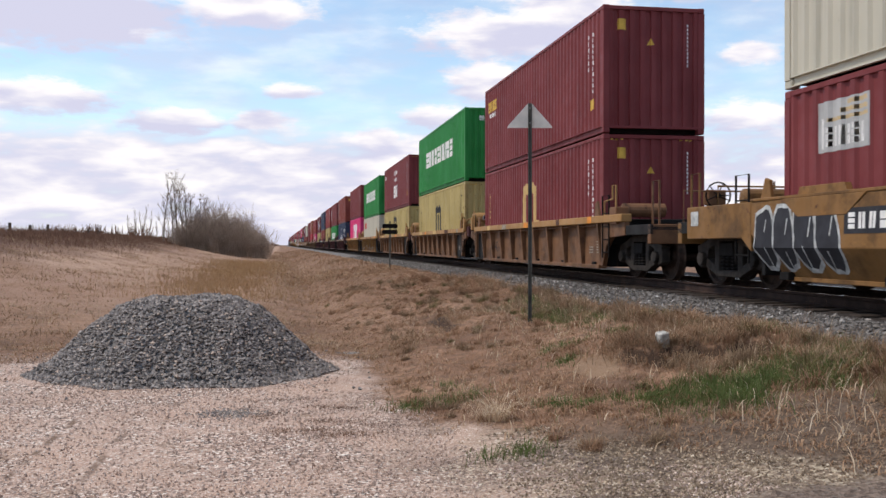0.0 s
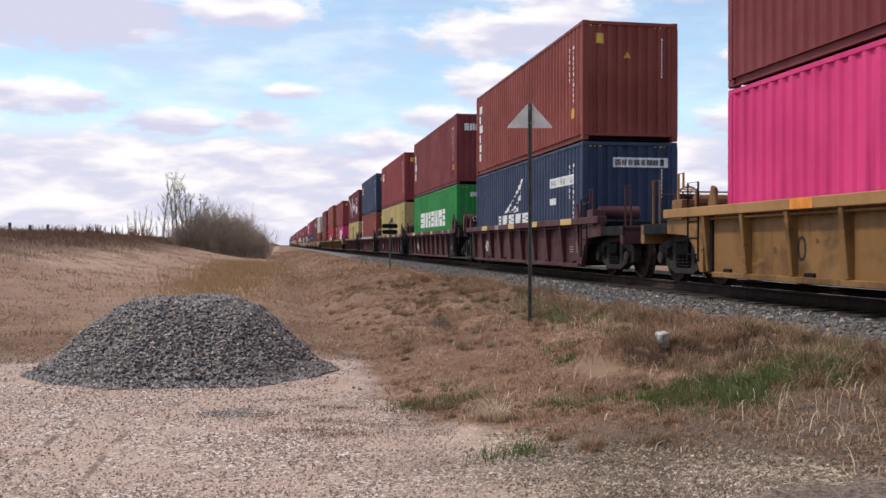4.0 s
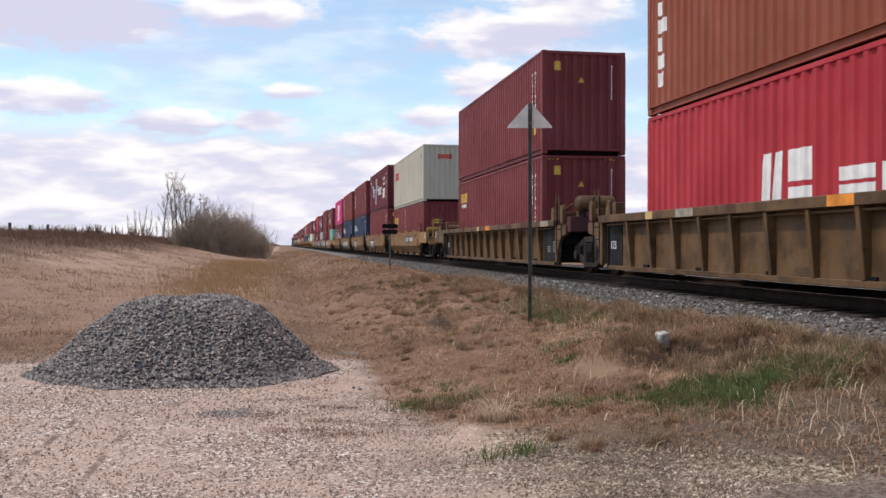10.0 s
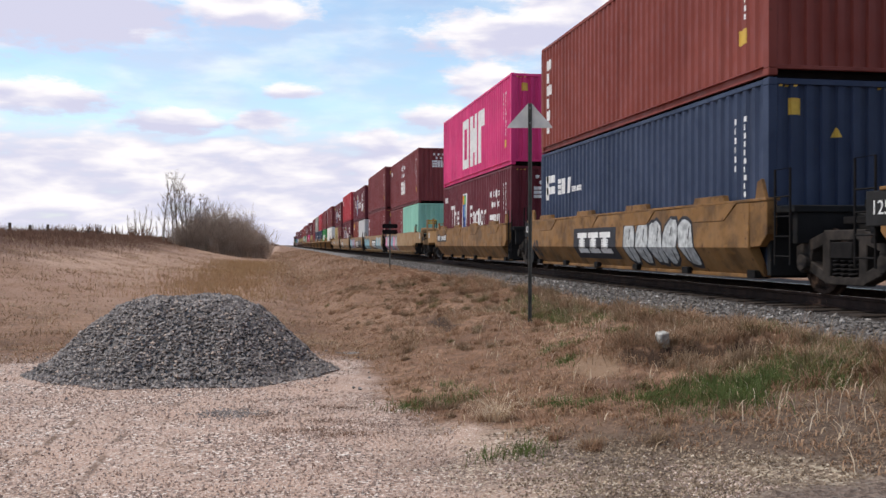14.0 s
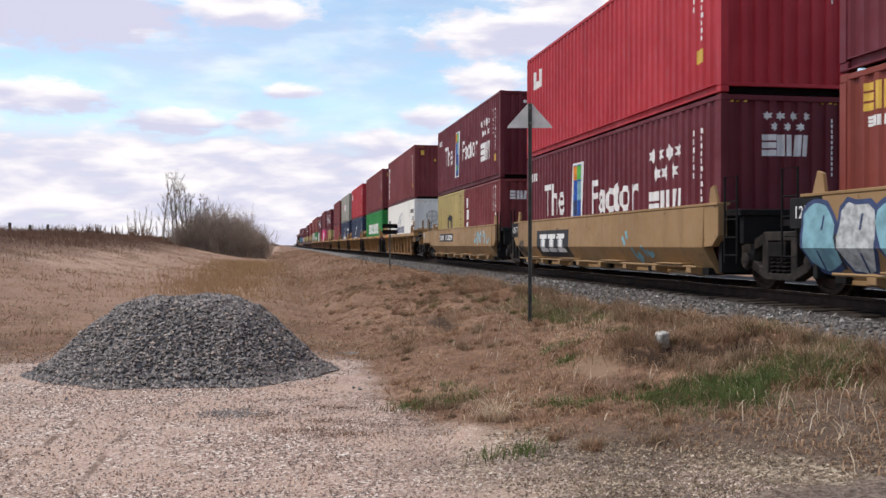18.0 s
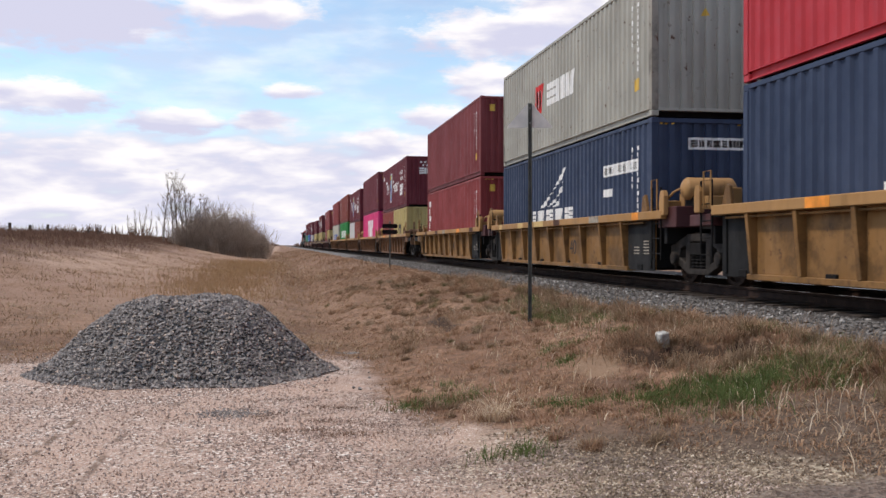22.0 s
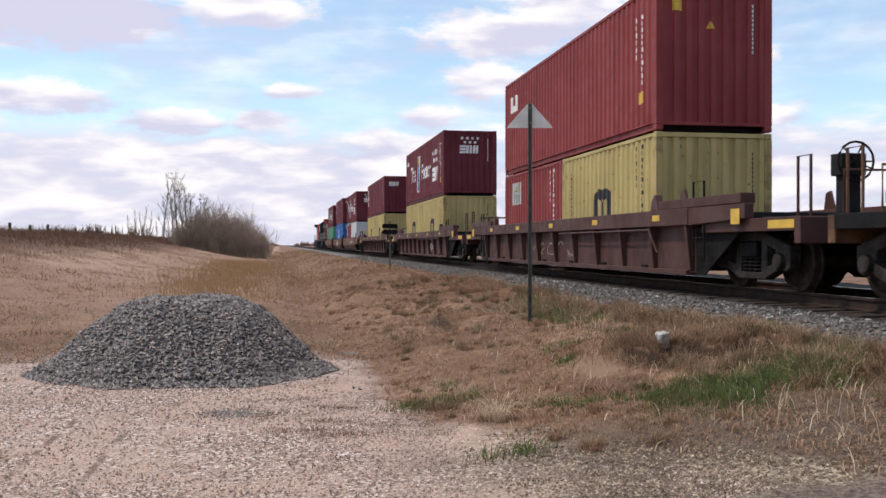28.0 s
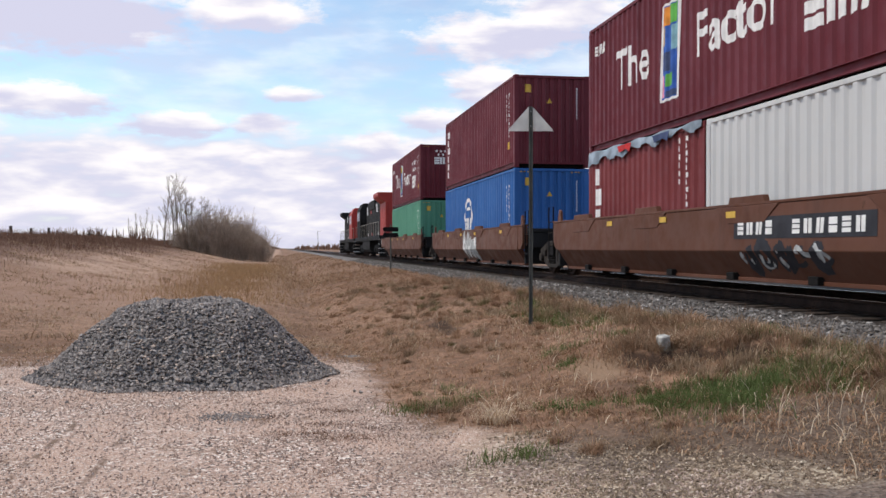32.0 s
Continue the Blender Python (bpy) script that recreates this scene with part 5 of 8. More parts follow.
    for y, out, op in ((y0, -1, rear_open), (y1, 1, front_open)):
        # draft sill towards the truck
        reach = 2.6 if style == "heavy" else 1.45
        g = Geo().prism([(0.0, 0.74), (0.0, 1.22), (out * reach, 1.02), (out * reach, 0.74)], "x", -0.38, 0.38)
        g.box(-1.36, 1.36, min(0, out * 0.5), max(0, out * 0.5), 1.16, 1.26)
        g.box(-1.30, 1.30, min(out * 0.35, out * 0.47), max(out * 0.35, out * 0.47), 0.72, 1.16)
        put("draft_sill", g.mesh("draft_sill", dk, 0.01), c, pose(0, y, 0))
        # upright container guides, step ladder and grab irons at the corner
        for s in (-1, 1):
            put("corner_guide", cached(("guide", colour), lambda: Geo().prism([(-0.16, 0), (0.16, 0), (0.10, 0.30), (-0.02, 0.34)], "x", -0.03, 0.03).mesh("corner_guide", mat, 0.008)), c, pose(s * (CAR_HALF - 0.1), y - out * 0.3, 1.34, 0, 0, 0 if out < 0 else 180))
        ladder(c, pose(-CAR_HALF + 0.05, y + out * 0.35, 0.42))
        if op and (style != "ribbed" or Ls > 15):
            ext = out * (2.0 if style == "heavy" else 2.2)
            g = Geo().prism([(0.0, zt), (0.0, 0.60), (out * 0.3, 0.80), (ext, 0.80), (ext, zt)], "x", -CAR_HALF, -CAR_HALF + 0.16)
            if style == "heavy":
                g = Geo().prism([(0.0, zt), (0.0, 1.03), (ext, 1.10), (ext, zt)], "x", -CAR_HALF, -CAR_HALF + 0.16)
                for sx in (-CAR_HALF + 0.1, CAR_HALF - 0.13):
                    put("end_panel", Geo().prism([(-out * 0.5, 0.19), (-out * 0.2, 1.0), (out * 1.7, 1.0), (out * 0.30, 0.19)], "x", sx + 0.08 if sx < 0 else sx - 0.08, sx + 0.11 if sx < 0 else sx - 0.05).mesh("end_panel", GRIME), c, pose(0, y, 0), "black painted end panel")
            pan = g.mesh("end_side_panel", mat, 0.012)
            put("end_side_panel", pan, c, pose(0, y, 0)), put("end_side_panel", pan, c, pose(2 * CAR_HALF - 0.16, y, 0))
            bars_on(c, "yellow" if style == "heavy" else "pale", [rect(-(y + ext * 0.86) - 0.14, -(y + ext * 0.86) + 0.14, 1.02, 1.26)], -CAR_HALF - 0.002, "reflector plate", "reflector")
        if op and style == "ribbed":
            put("hand_rail", Geo().tube([(-CAR_HALF + 0.06, y + out * 0.25, zt), (-CAR_HALF + 0.06, y + out * 0.25, zt + 0.30), (-CAR_HALF + 0.06, y + out * 0.75, zt + 0.34), (-CAR_HALF + 0.06, y + out * 0.75, zt + 0.62), (-CAR_HALF + 0.06, y + out * 0.95, zt + 0.62), (-CAR_HALF + 0.06, y + out * 0.95, zt - 0.1)], 0.022, 6).mesh("hand_rail", P["chord"] if colour in ("ttx", "ttxbrown") else mat), c)
            if Ls < 15:
                drop = Geo().prism([(0.0, zt - 0.16), (0.0, 0.24), (out * 0.12, 0.24), (out * 0.34, 0.66), (out * 0.62, 0.86), (out * 1.45, 0.90), (out * 1.45, zt - 0.16)], "x", -CAR_HALF + 0.06, -CAR_HALF + 0.165).mesh("chord_bracket", mat, 0.01)
                put("chord_bracket", drop, c, pose(0, y, 0)), put("chord_bracket", drop, c, pose(2 * CAR_HALF - 0.14, y, 0))
            put("step_bracket", Geo().box(-CAR_HALF, -CAR_HALF + 0.3, min(y + out * 0.7, y + out * 1.1), max(y + out * 0.7, y + out * 1.1), zt - 0.2, zt + 0.16).mesh("step_bracket", mat, 0.012), c)
        if op:
            platform(c, y, out, mat, style, colour)
        elif style == "ribbed":
            joint_end(c, y, out, mat, colour, Ls > 15 or colour in ("ttxbrown", "ochre"))
        if not op:
            cap = cached("capdrum", lambda: Geo().box(-0.9, 0.9, -0.35, 0.35, 0.98, 1.08).cyl((0, 0, 1.02), "z", 0.34, 0.24, 16).mesh("articulation", GRIME, 0.01))
            if out < 0:
                put("articulation", cap, c, pose(0, trucks[0], 0), "dark articulated connector")
    for y in trucks:
        truck(c, y)
    return c


def joint_end(c, y, out, mat, colour, arched):
    """What stands over the shared truck at one end of a unit: stanchion, deck, air tank, hand holds."""
    x = -CAR_HALF
    light = P["chord"] if colour in ("ttx", "ttxbrown") else mat
    far = out > 0
    e = y + out * (0.62 if far else 0.72)
    for s in (-1, 1):
        put("stanchion", cached(("stanch", colour, out), lambda: Geo().prism([(0, -0.1), (out * 0.20, -0.1), (out * 0.20, 0.26), (out * 0.15, 0.36), (out * 0.05, 0.36), (0, 0.26)], "x", -0.05, 0.05).mesh("stanchion", light, 0.012)),
            c, pose(s * (CAR_HALF - 0.04), e - out * 0.12, 1.34))
    if arched:
        leg = cached(("archleg", colour, out), lambda: Geo().prism([(0.0, 1.20), (0.0, 0.26), (out * 0.12, 0.26), (out * 0.26, 0.66), (out * 0.5, 0.90), (out * 0.9, 0.96), (out * 0.9, 1.20)], "x", 0.0, 0.10).mesh("arch_leg", mat, 0.01))
        put("arch_leg", leg, c, pose(x + 0.05, y, 0)), put("arch_leg", leg, c, pose(-x - 0.15, y, 0))
    put("hand_hold", cached(("hold", colour), lambda: Geo().tube([(0, -0.13, 0), (0, -0.13, 0.62), (0, 0.13, 0.62), (0, 0.13, 0.0)], 0.016, 6).mesh("hand_hold", light)), c, pose(x + 0.03, y + out * 0.28, 1.3))
    put("end_deck", cached(("jdeck", colour, out), lambda: Geo().box(-1.40, 1.40, min(out * 0.3, out * 1.1), max(out * 0.3, out * 1.1), 1.02, 1.22 if far else 1.40).mesh("end_deck", P["oxide"] if colour != "oxide" else P["black"], 0.012)), c, pose(0, y, 0))
    # dark block added to hide bright ground seen through the joint
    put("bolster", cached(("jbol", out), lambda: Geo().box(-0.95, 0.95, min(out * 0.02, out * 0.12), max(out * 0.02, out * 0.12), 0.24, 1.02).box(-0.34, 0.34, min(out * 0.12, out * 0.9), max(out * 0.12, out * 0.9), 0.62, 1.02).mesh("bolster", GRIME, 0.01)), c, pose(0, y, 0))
    put("bracket", cached(("jbr", colour, out), lambda: Geo().box(0.0, 0.34, min(0, out * 0.26), max(0, out * 0.26), 1.30, 1.52).box(0.42, 0.62, min(0, out * 0.2), max(0, out * 0.2), 1.22, 1.66).mesh("bracket", light, 0.012)), c, pose(x + 0.08, y + out * 0.36, 0))
    if far:
        return
    tank = put("air_reservoir", cached(("tank", colour), lambda: Geo().tube([(-0.50, 0, 0), (-0.48, 0, 0), (-0.42, 0, 0), (0.42, 0, 0), (0.48, 0, 0), (0.50, 0, 0)], [0.06, 0.15, 0.205, 0.205, 0.15, 0.06], 16).mesh("air_reservoir", light, 0, True)), c, pose(-0.72, y - 0.98, 1.72))
    if colour in ("oxide", "ttxbrown"):
        put("placard", cached("placard", lambda: Geo().box(-0.13, 0.13, -0.216, -0.206, -0.06, 0.10).mesh("placard", INK["white"])), tank, None, "white bordered placard")
        put("placard_face", cached("placardf", lambda: Geo().box(-0.11, 0.11, -0.220, -0.2165, -0.045, 0.085).mesh("placard_face", INK["dark"])), tank, None, "dark placard face")
    for dx in (-1.05, -0.40):
        put("saddle", cached("saddle", lambda: Geo().prism([(-0.2, 0), (0.2, 0), (0.16, 0.22), (-0.16, 0.22)], "x", -0.04, 0.04).mesh("saddle", GRIME, 0.01)), c, pose(dx, y - 0.98, 1.38))
    put("pipe", cached(("jpipe", colour), lambda: Geo().tube([(-1.25, -0.95, 1.72), (-1.36, -0.9, 1.66), (-1.38, -0.6, 1.5), (-1.38, -0.4, 1.3)], 0.022, 6).mesh("pipe", light)), c, pose(0, y, 0))


def chord_patches(c, colour, Ls, y0, x, seed):
    """Patches of other paint, primer and reflector along the top chord."""
    rng = random.Random(seed)
    inks = ("tan", "orange", "oxidepatch", "palepatch") if colour != "oxide" else ("tan", "palepatch", "tan")
    u = 0.4
    while u < Ls - 1.0:
        w = rng.uniform(0.25, 0.9)
        bars_on(c, rng.choice(inks), [rect(-(y0 + u + w), -(y0 + u), 1.19, 1.335)], x, "worn paint patch", "paint_patch")
        u += w + rng.uniform(0.9, 2.6)


def ladder(c, m):
    """Side rails bent from one bar, with four rungs."""
    rails = cached("ladder", lambda: Geo().tube([(0, -0.2, 0), (0, -0.2, 1.35), (0, 0.2, 1.35), (0, 0.2, 0)], 0.018, 6).mesh("ladder", GRIME))
    rung = cached("rung", lambda: Geo().tube([(0, -0.2, 0), (0, 0.2, 0)], 0.013, 6).mesh("rung", GRIME))
    o = put("ladder", rails, c, m, "dark steel step ladder")
    for k in range(4):
        put("rung", rung, o, pose(0, 0, 0.12 + k * 0.28))


def platform(c, y, out, mat, style, colour):
    """Car end: crossover platform, coupler, brake stand with wheel, railings."""
    reach = 3.4 if style == "heavy" else 2.75
    a, b = sorted((y + out * 0.4, y + out * reach))
    put("end_platform", Geo().box(-1.38, 1.38, a, b, 0.98, 1.06).box(-1.42, -1.36, a, b, 0.90, 1.10).box(1.36, 1.42, a, b, 0.90, 1.10).mesh("end_platform", mat if style == "heavy" else P["black"], 0.01), c)
    e = y + out * reach
    put("end_sill", Geo().box(-1.42, 1.42, min(e, e - out * 0.16), max(e, e - out * 0.16), 0.72, 1.10).mesh("end_sill", mat, 0.012), c)
    if style == "heavy":
        bars_on(c, "yellow", [rect(-(e - out * 0.5) - 0.35, -(e - out * 0.5) + 0.35, 0.94, 1.06)], -1.422, "yellow reflector", "reflector")
    cp = put("coupler", Geo().box(-0.11, 0.11, min(e, e + out * 0.3), max(e, e + out * 0.3), 0.78, 0.98).mesh("coupler", GRIME, 0.012), c)
    put("knuckle", Geo().prism([(x, e + out * (0.3 + d)) for x, d in ((-0.2, 0.0), (0.14, 0.0), (0.2, 0.26), (0.04, 0.3), (0.02, 0.14), (-0.18, 0.2))], "z", 0.74, 1.02).mesh("knuckle", GRIME, 0.012), cp)
    for x in (-1.2, 1.2):
        put("hand_rail", Geo().tube([(x, e - out * 0.1, 1.08), (x, e - out * 0.1, 1.95), (x, e - out * 0.42, 1.95), (x, e - out * 0.42, 1.08)], 0.022, 6).mesh("hand_rail", mat), c)
    put("hand_rail", Geo().tube([(-0.7, e - out * 0.1, 1.08), (-0.7, e - out * 0.1, 1.75), (0.7, e - out * 0.1, 1.75), (0.7, e - out * 0.1, 1.08)], 0.02, 6).mesh("hand_rail", mat), c)
    if out < 0 and not (style == "heavy" and c.location.y > 600):
        wx, wy, wz = (-0.3, e - out * 0.6, 1.9) if style == "heavy" else (0.75, y + out * 1.0, 1.75)
        put("brake_stand", Geo().box(wx - 0.14, wx + 0.14, wy - 0.10, wy + 0.10, 1.05, wz + 0.05).box(wx - 0.2, wx + 0.2, wy - 0.14, wy + 0.14, wz - 0.2, wz + 0.12).mesh("brake_stand", P["black"] if style == "heavy" else mat, 0.015), c)
        ring = [(wx + 0.28 * math.cos(k * 0.3927), wy + out * 0.18, wz + 0.28 * math.sin(k * 0.3927)) for k in range(17)]
        wheel = put("brake_wheel", Geo().tube(ring, 0.018, 6).mesh("brake_wheel", GRIME), c, None, "spoked steel brake wheel")
        for k in range(0, 16, 3):
            put("spoke", Geo().tube([(wx, wy + out * 0.15, wz), ring[k]], 0.012, 5).mesh("spoke", GRIME), wheel)
        put("hub", Geo().cyl((wx, wy + out * 0.15, wz), "y", 0.05, 0.1, 10).mesh("hub", GRIME), wheel)
    if style != "heavy":
        put("air_reservoir", cached(("reservoir", colour), lambda: Geo().tube([(-0.5, 0, 0), (-0.46, 0, 0), (0.46, 0, 0), (0.5, 0, 0)], [0.08, 0.15, 0.15, 0.08], 14).mesh("air_reservoir", mat)), c, pose(-0.75, y + out * 0.75, 1.44))
    put("hose", Geo().tube([(-0.35, e, 0.8), (-0.4, e + out * 0.15, 0.62), (-0.42, e + out * 0.3, 0.42), (-0.36, e + out * 0.45, 0.34)], 0.025, 6).mesh("hose", GRIME), c)


def bubbles(parent, x, y0, y1, w0, w1, n, fills, line, seed):
    """A row of fat sprayed letters: outlined blobs with a slot or two."""
    rng = random.Random(seed)
    step = (y1 - y0) / n
    for i in range(n):
        u, w = -(y1 - (i + 0.5) * step), (w0 + w1) / 2
        a = [k * math.pi / 9 for k in range(18)]
        j = [rng.uniform(0.90, 1.08) for _ in a]
        skew = rng.uniform(-0.15, 0.15)

        def blob(f):
            out = []
            for q, jj in zip(a, j):
                cx, cy = math.cos(q), math.sin(q)
                k = jj * f / (abs(cx) ** 3 + abs(cy) ** 3) ** (1 / 3)
                out.append((u + 0.54 * step * k * cx + skew * k * cy * step, min(w1, max(w0, w + 0.5 * (w1 - w0) * k * cy))))
            return out
        fill = fills[i % len(fills)]
        slots = [rect(u + d * step, u + (d + 0.05) * step, w + (w1 - w0) * lo, w + (w1 - w0) * hi, 0.05) for d, lo, hi in ((rng.uniform(-0.16, 0.0), -0.48, rng.uniform(-0.25, -0.1)), (rng.uniform(0.0, 0.16), rng.uniform(0.0, 0.12), 0.28))]
        for k, (ink, poly) in enumerate(((line, [blob(1.0)]), (fill, [blob(0.86)]), (line, slots))):
            if x < -CAR_HALF:
                paint_fold(parent, ink, Code(poly), 0.004 + 0.003 * k, f"{ink} sprayed letter", "graffiti")
            else:
                bars_on(parent, ink, Code(poly), x - 0.0035 * k, f"{ink} sprayed letter", "graffiti")


# ---- consist: near end of each container, the car under it and the loads
# (place, car style, car colour, lower loads from far to near, upper load)
F40, F20 = True, False
STACKS = [
    (0.18, "smooth", "ttx", [("maroon", "plate"), ("maroon", "plain20")], ("cream", "plain")),
    (20.00, "ribbed", "ttxbrown", [("maroon", "arches_tan")], ("maroon", "seaco")),
    (35.86, "ribbed", "ttxbrown", [("yellow", "arches")], ("green", "evergreen")),
    (52.00, "ribbed", "ttxbrown", [("yellow", "arches")], ("maroon", "stars")),
    (68.00, "ribbed", "ttx", [("cream", "oocl")], ("green", "evergreen")),
    (83.74, "ribbed", "ttx", [("pink", "one")], ("maroon", "plain")),
    (103.30, "ribbed", "oxide", [("navy", "bird_white")], ("rust", "triton")),
    (119.50, "ribbed", "oxide", [("green", "evergreen")], ("maroon", "tex")),
    (135.70, "ribbed", "oxide", [("yellow", "arches")], ("redbrown", "initial")),
    (151.90, "ribbed", "oxide", [("rust", "triton")], ("navy", "seaco")),
    (167.75, "ribbed", "oxide", [("yellow", "arches")], ("wine", "factor")),
    (189.60, "ribbed", "ochre", [("rust", "triton"), ("pink", "one")], ("redbrown", "plain")),
    (209.25, "ribbed", "ochre", [("red", "kline")], ("orange", "triton")),
    (228.95, "ribbed", "ochre", [("maroon", "seaco")], ("maroon", "plain")),
    (250.60, "smooth", "ttx", [("maroon", "touax"), ("maroon", "plain20")], ("cream", "oocl")),
    (266.45, "smooth", "ttx", [("maroon", "plain")], ("wine", "factor")),
    (282.20, "smooth", "ttx", [("navy", "line")], ("maroon", "tex")),
    (297.86, "smooth", "ttx", [("navy", "line")], ("rust", "triton")),
    (313.50, "smooth", "ttx", [("wine", "factor")], ("pink", "one")),
    (333.40, "smooth", "ttxplain", [("maroon", "plain"), ("mint", "plain20")], ("maroon", "stars")),
    (348.95, "smooth", "ttxplain", [("maroon", "triton")], ("maroon", "plain")),
    (364.60, "smooth", "ttxplain", [("rust", "seaco"), ("chalk", "plain20")], ("wine", "factor")),
    (380.10, "smooth", "ttxplain", [("wine", "factor")], ("red", "initial")),
    (395.70, "smooth", "ttxplain", [("yellow", "arches"), ("maroon", "tex")], ("wine", "factor")),
    (415.55, "ribbed", "ttx", [("white", "bird")], ("maroon", "triton")),
    (431.50, "ribbed", "ttx", [("green", "evergreen")], ("maroon", "plain")),
    (447.55, "ribbed", "ttx", [("navy", "swoosh")], ("red", "initial")),
    (463.40, "ribbed", "ttx", [("navy", "bird_white")], ("grey", "shield")),
    (479.15, "ribbed", "ttx", [("redbrown", "triton")], ("maroon", "plain")),
    (499.10, "ribbed", "ttxbrown", [("rust", "plain20"), ("yellow", "arches")], ("wine", "factor")),
    (514.70, "ribbed", "ttxbrown", [("pink", "one")], ("wine", "plain")),
    (530.50, "ribbed", "ttxbrown", [("chalk", "plain20"), ("rust", "plain20")], ("wine", "factor")),
    (546.00, "ribbed", "ttxbrown", [("green", "evergreen")], ("rust", "triton")),
    (561.75, "ribbed", "ttxbrown", [("cream", "coast")], ("redbrown", "triton")),
    (583.18, "heavy", "darkbrown", [("redbrown", "plate"), ("yellow", "arches")], ("redbrown", "initial")),
    (606.92, "heavy", "darkbrown", [("yellow", "arches"), ("yellow", "arches")], ("wine", "factor")),
    (630.70, "heavy", "darkbrown", [("yellow", "arches"), ("yellow", "arches")], ("wine", "tex")),
    (654.60, "smooth", "brown", [("maroon", "tex"), ("chalk", "plain20")], ("wine", "factor")),
    (673.90, "smooth", "brown", [("blue", "globe")], ("wine", "triton")),
    (693.70, "smooth", "brown", [("teal", "plain")], ("wine", "factor")),
]
CAR_ENDS = {0, 5, 10, 13, 18, 23, 28, 33, 34, 35, 36, 39}       # last unit, at its far end, of each car
CAR_TEXT = {"ttx": "yellow", "ttxplain": "faded yellow", "ochre": "dull ochre", "ttxbrown": "dirty ochre", "oxide": "oxide red", "brown": "brown", "darkbrown": "red-brown"}
CARS, OPEN_TOP = [], []
FLOOR = RAIL + 0.32
for i, (s, style, colour, lower, upper) in enumerate(STACKS):
    before = s - STACKS[i - 1][0] if i else 19.7
    after = STACKS[i + 1][0] - s if i + 1 < len(STACKS) else 19.8
    rear, front = (i == 0 or (i - 1) in CAR_ENDS), i in CAR_ENDS
    long_well = style == "heavy" or 11 <= i <= 13 or i >= 37
    over = 2.0 if long_well else 0.45
    if style == "heavy":
        trucks = [-3.5, LONG + 3.5]
    elif long_well:
        trucks = [-3.75 if not rear else -3.4] + ([LONG + 3.4] if front else [])
    else:
        trucks = [-(before - LONG) / 2 if not rear else -1.9] + ([LONG + 1.9] if front else [])
    base = pose(TRACK_X, s, RAIL)
    car = well_car(style, colour, base, -over, LONG + over, trucks, rear, front, CAR_TEXT[colour])
    CARS.append(car)
    MOVERS.append((car, base))
    h = HC if len(lower) == 1 and i not in (3, 4, 10) else STD      # three lower loads are lower boxes
    if len(lower) == 1:
        m = pose(TRACK_X, s, FLOOR)
        MOVERS.append((container(lower[0][0], lower[0][1], m, "in well car", high=h == HC, hazard=True), m))
    else:
        for (col, kind), y in zip(lower, (LONG - SHORT, 0.0)):
            m = pose(TRACK_X, s + y, FLOOR)
            box = container(col, kind, m, "in well car", long=False, high=False)
            MOVERS.append((box, m))
            if i == 37 and y > 0:
                OPEN_TOP.append(box)
    m = pose(TRACK_X, s, FLOOR + h + 0.028)
    MOVERS.append((container(upper[0], upper[1], m, "stacked on top", high=i != 36, hazard=i % 3 == 0), m))


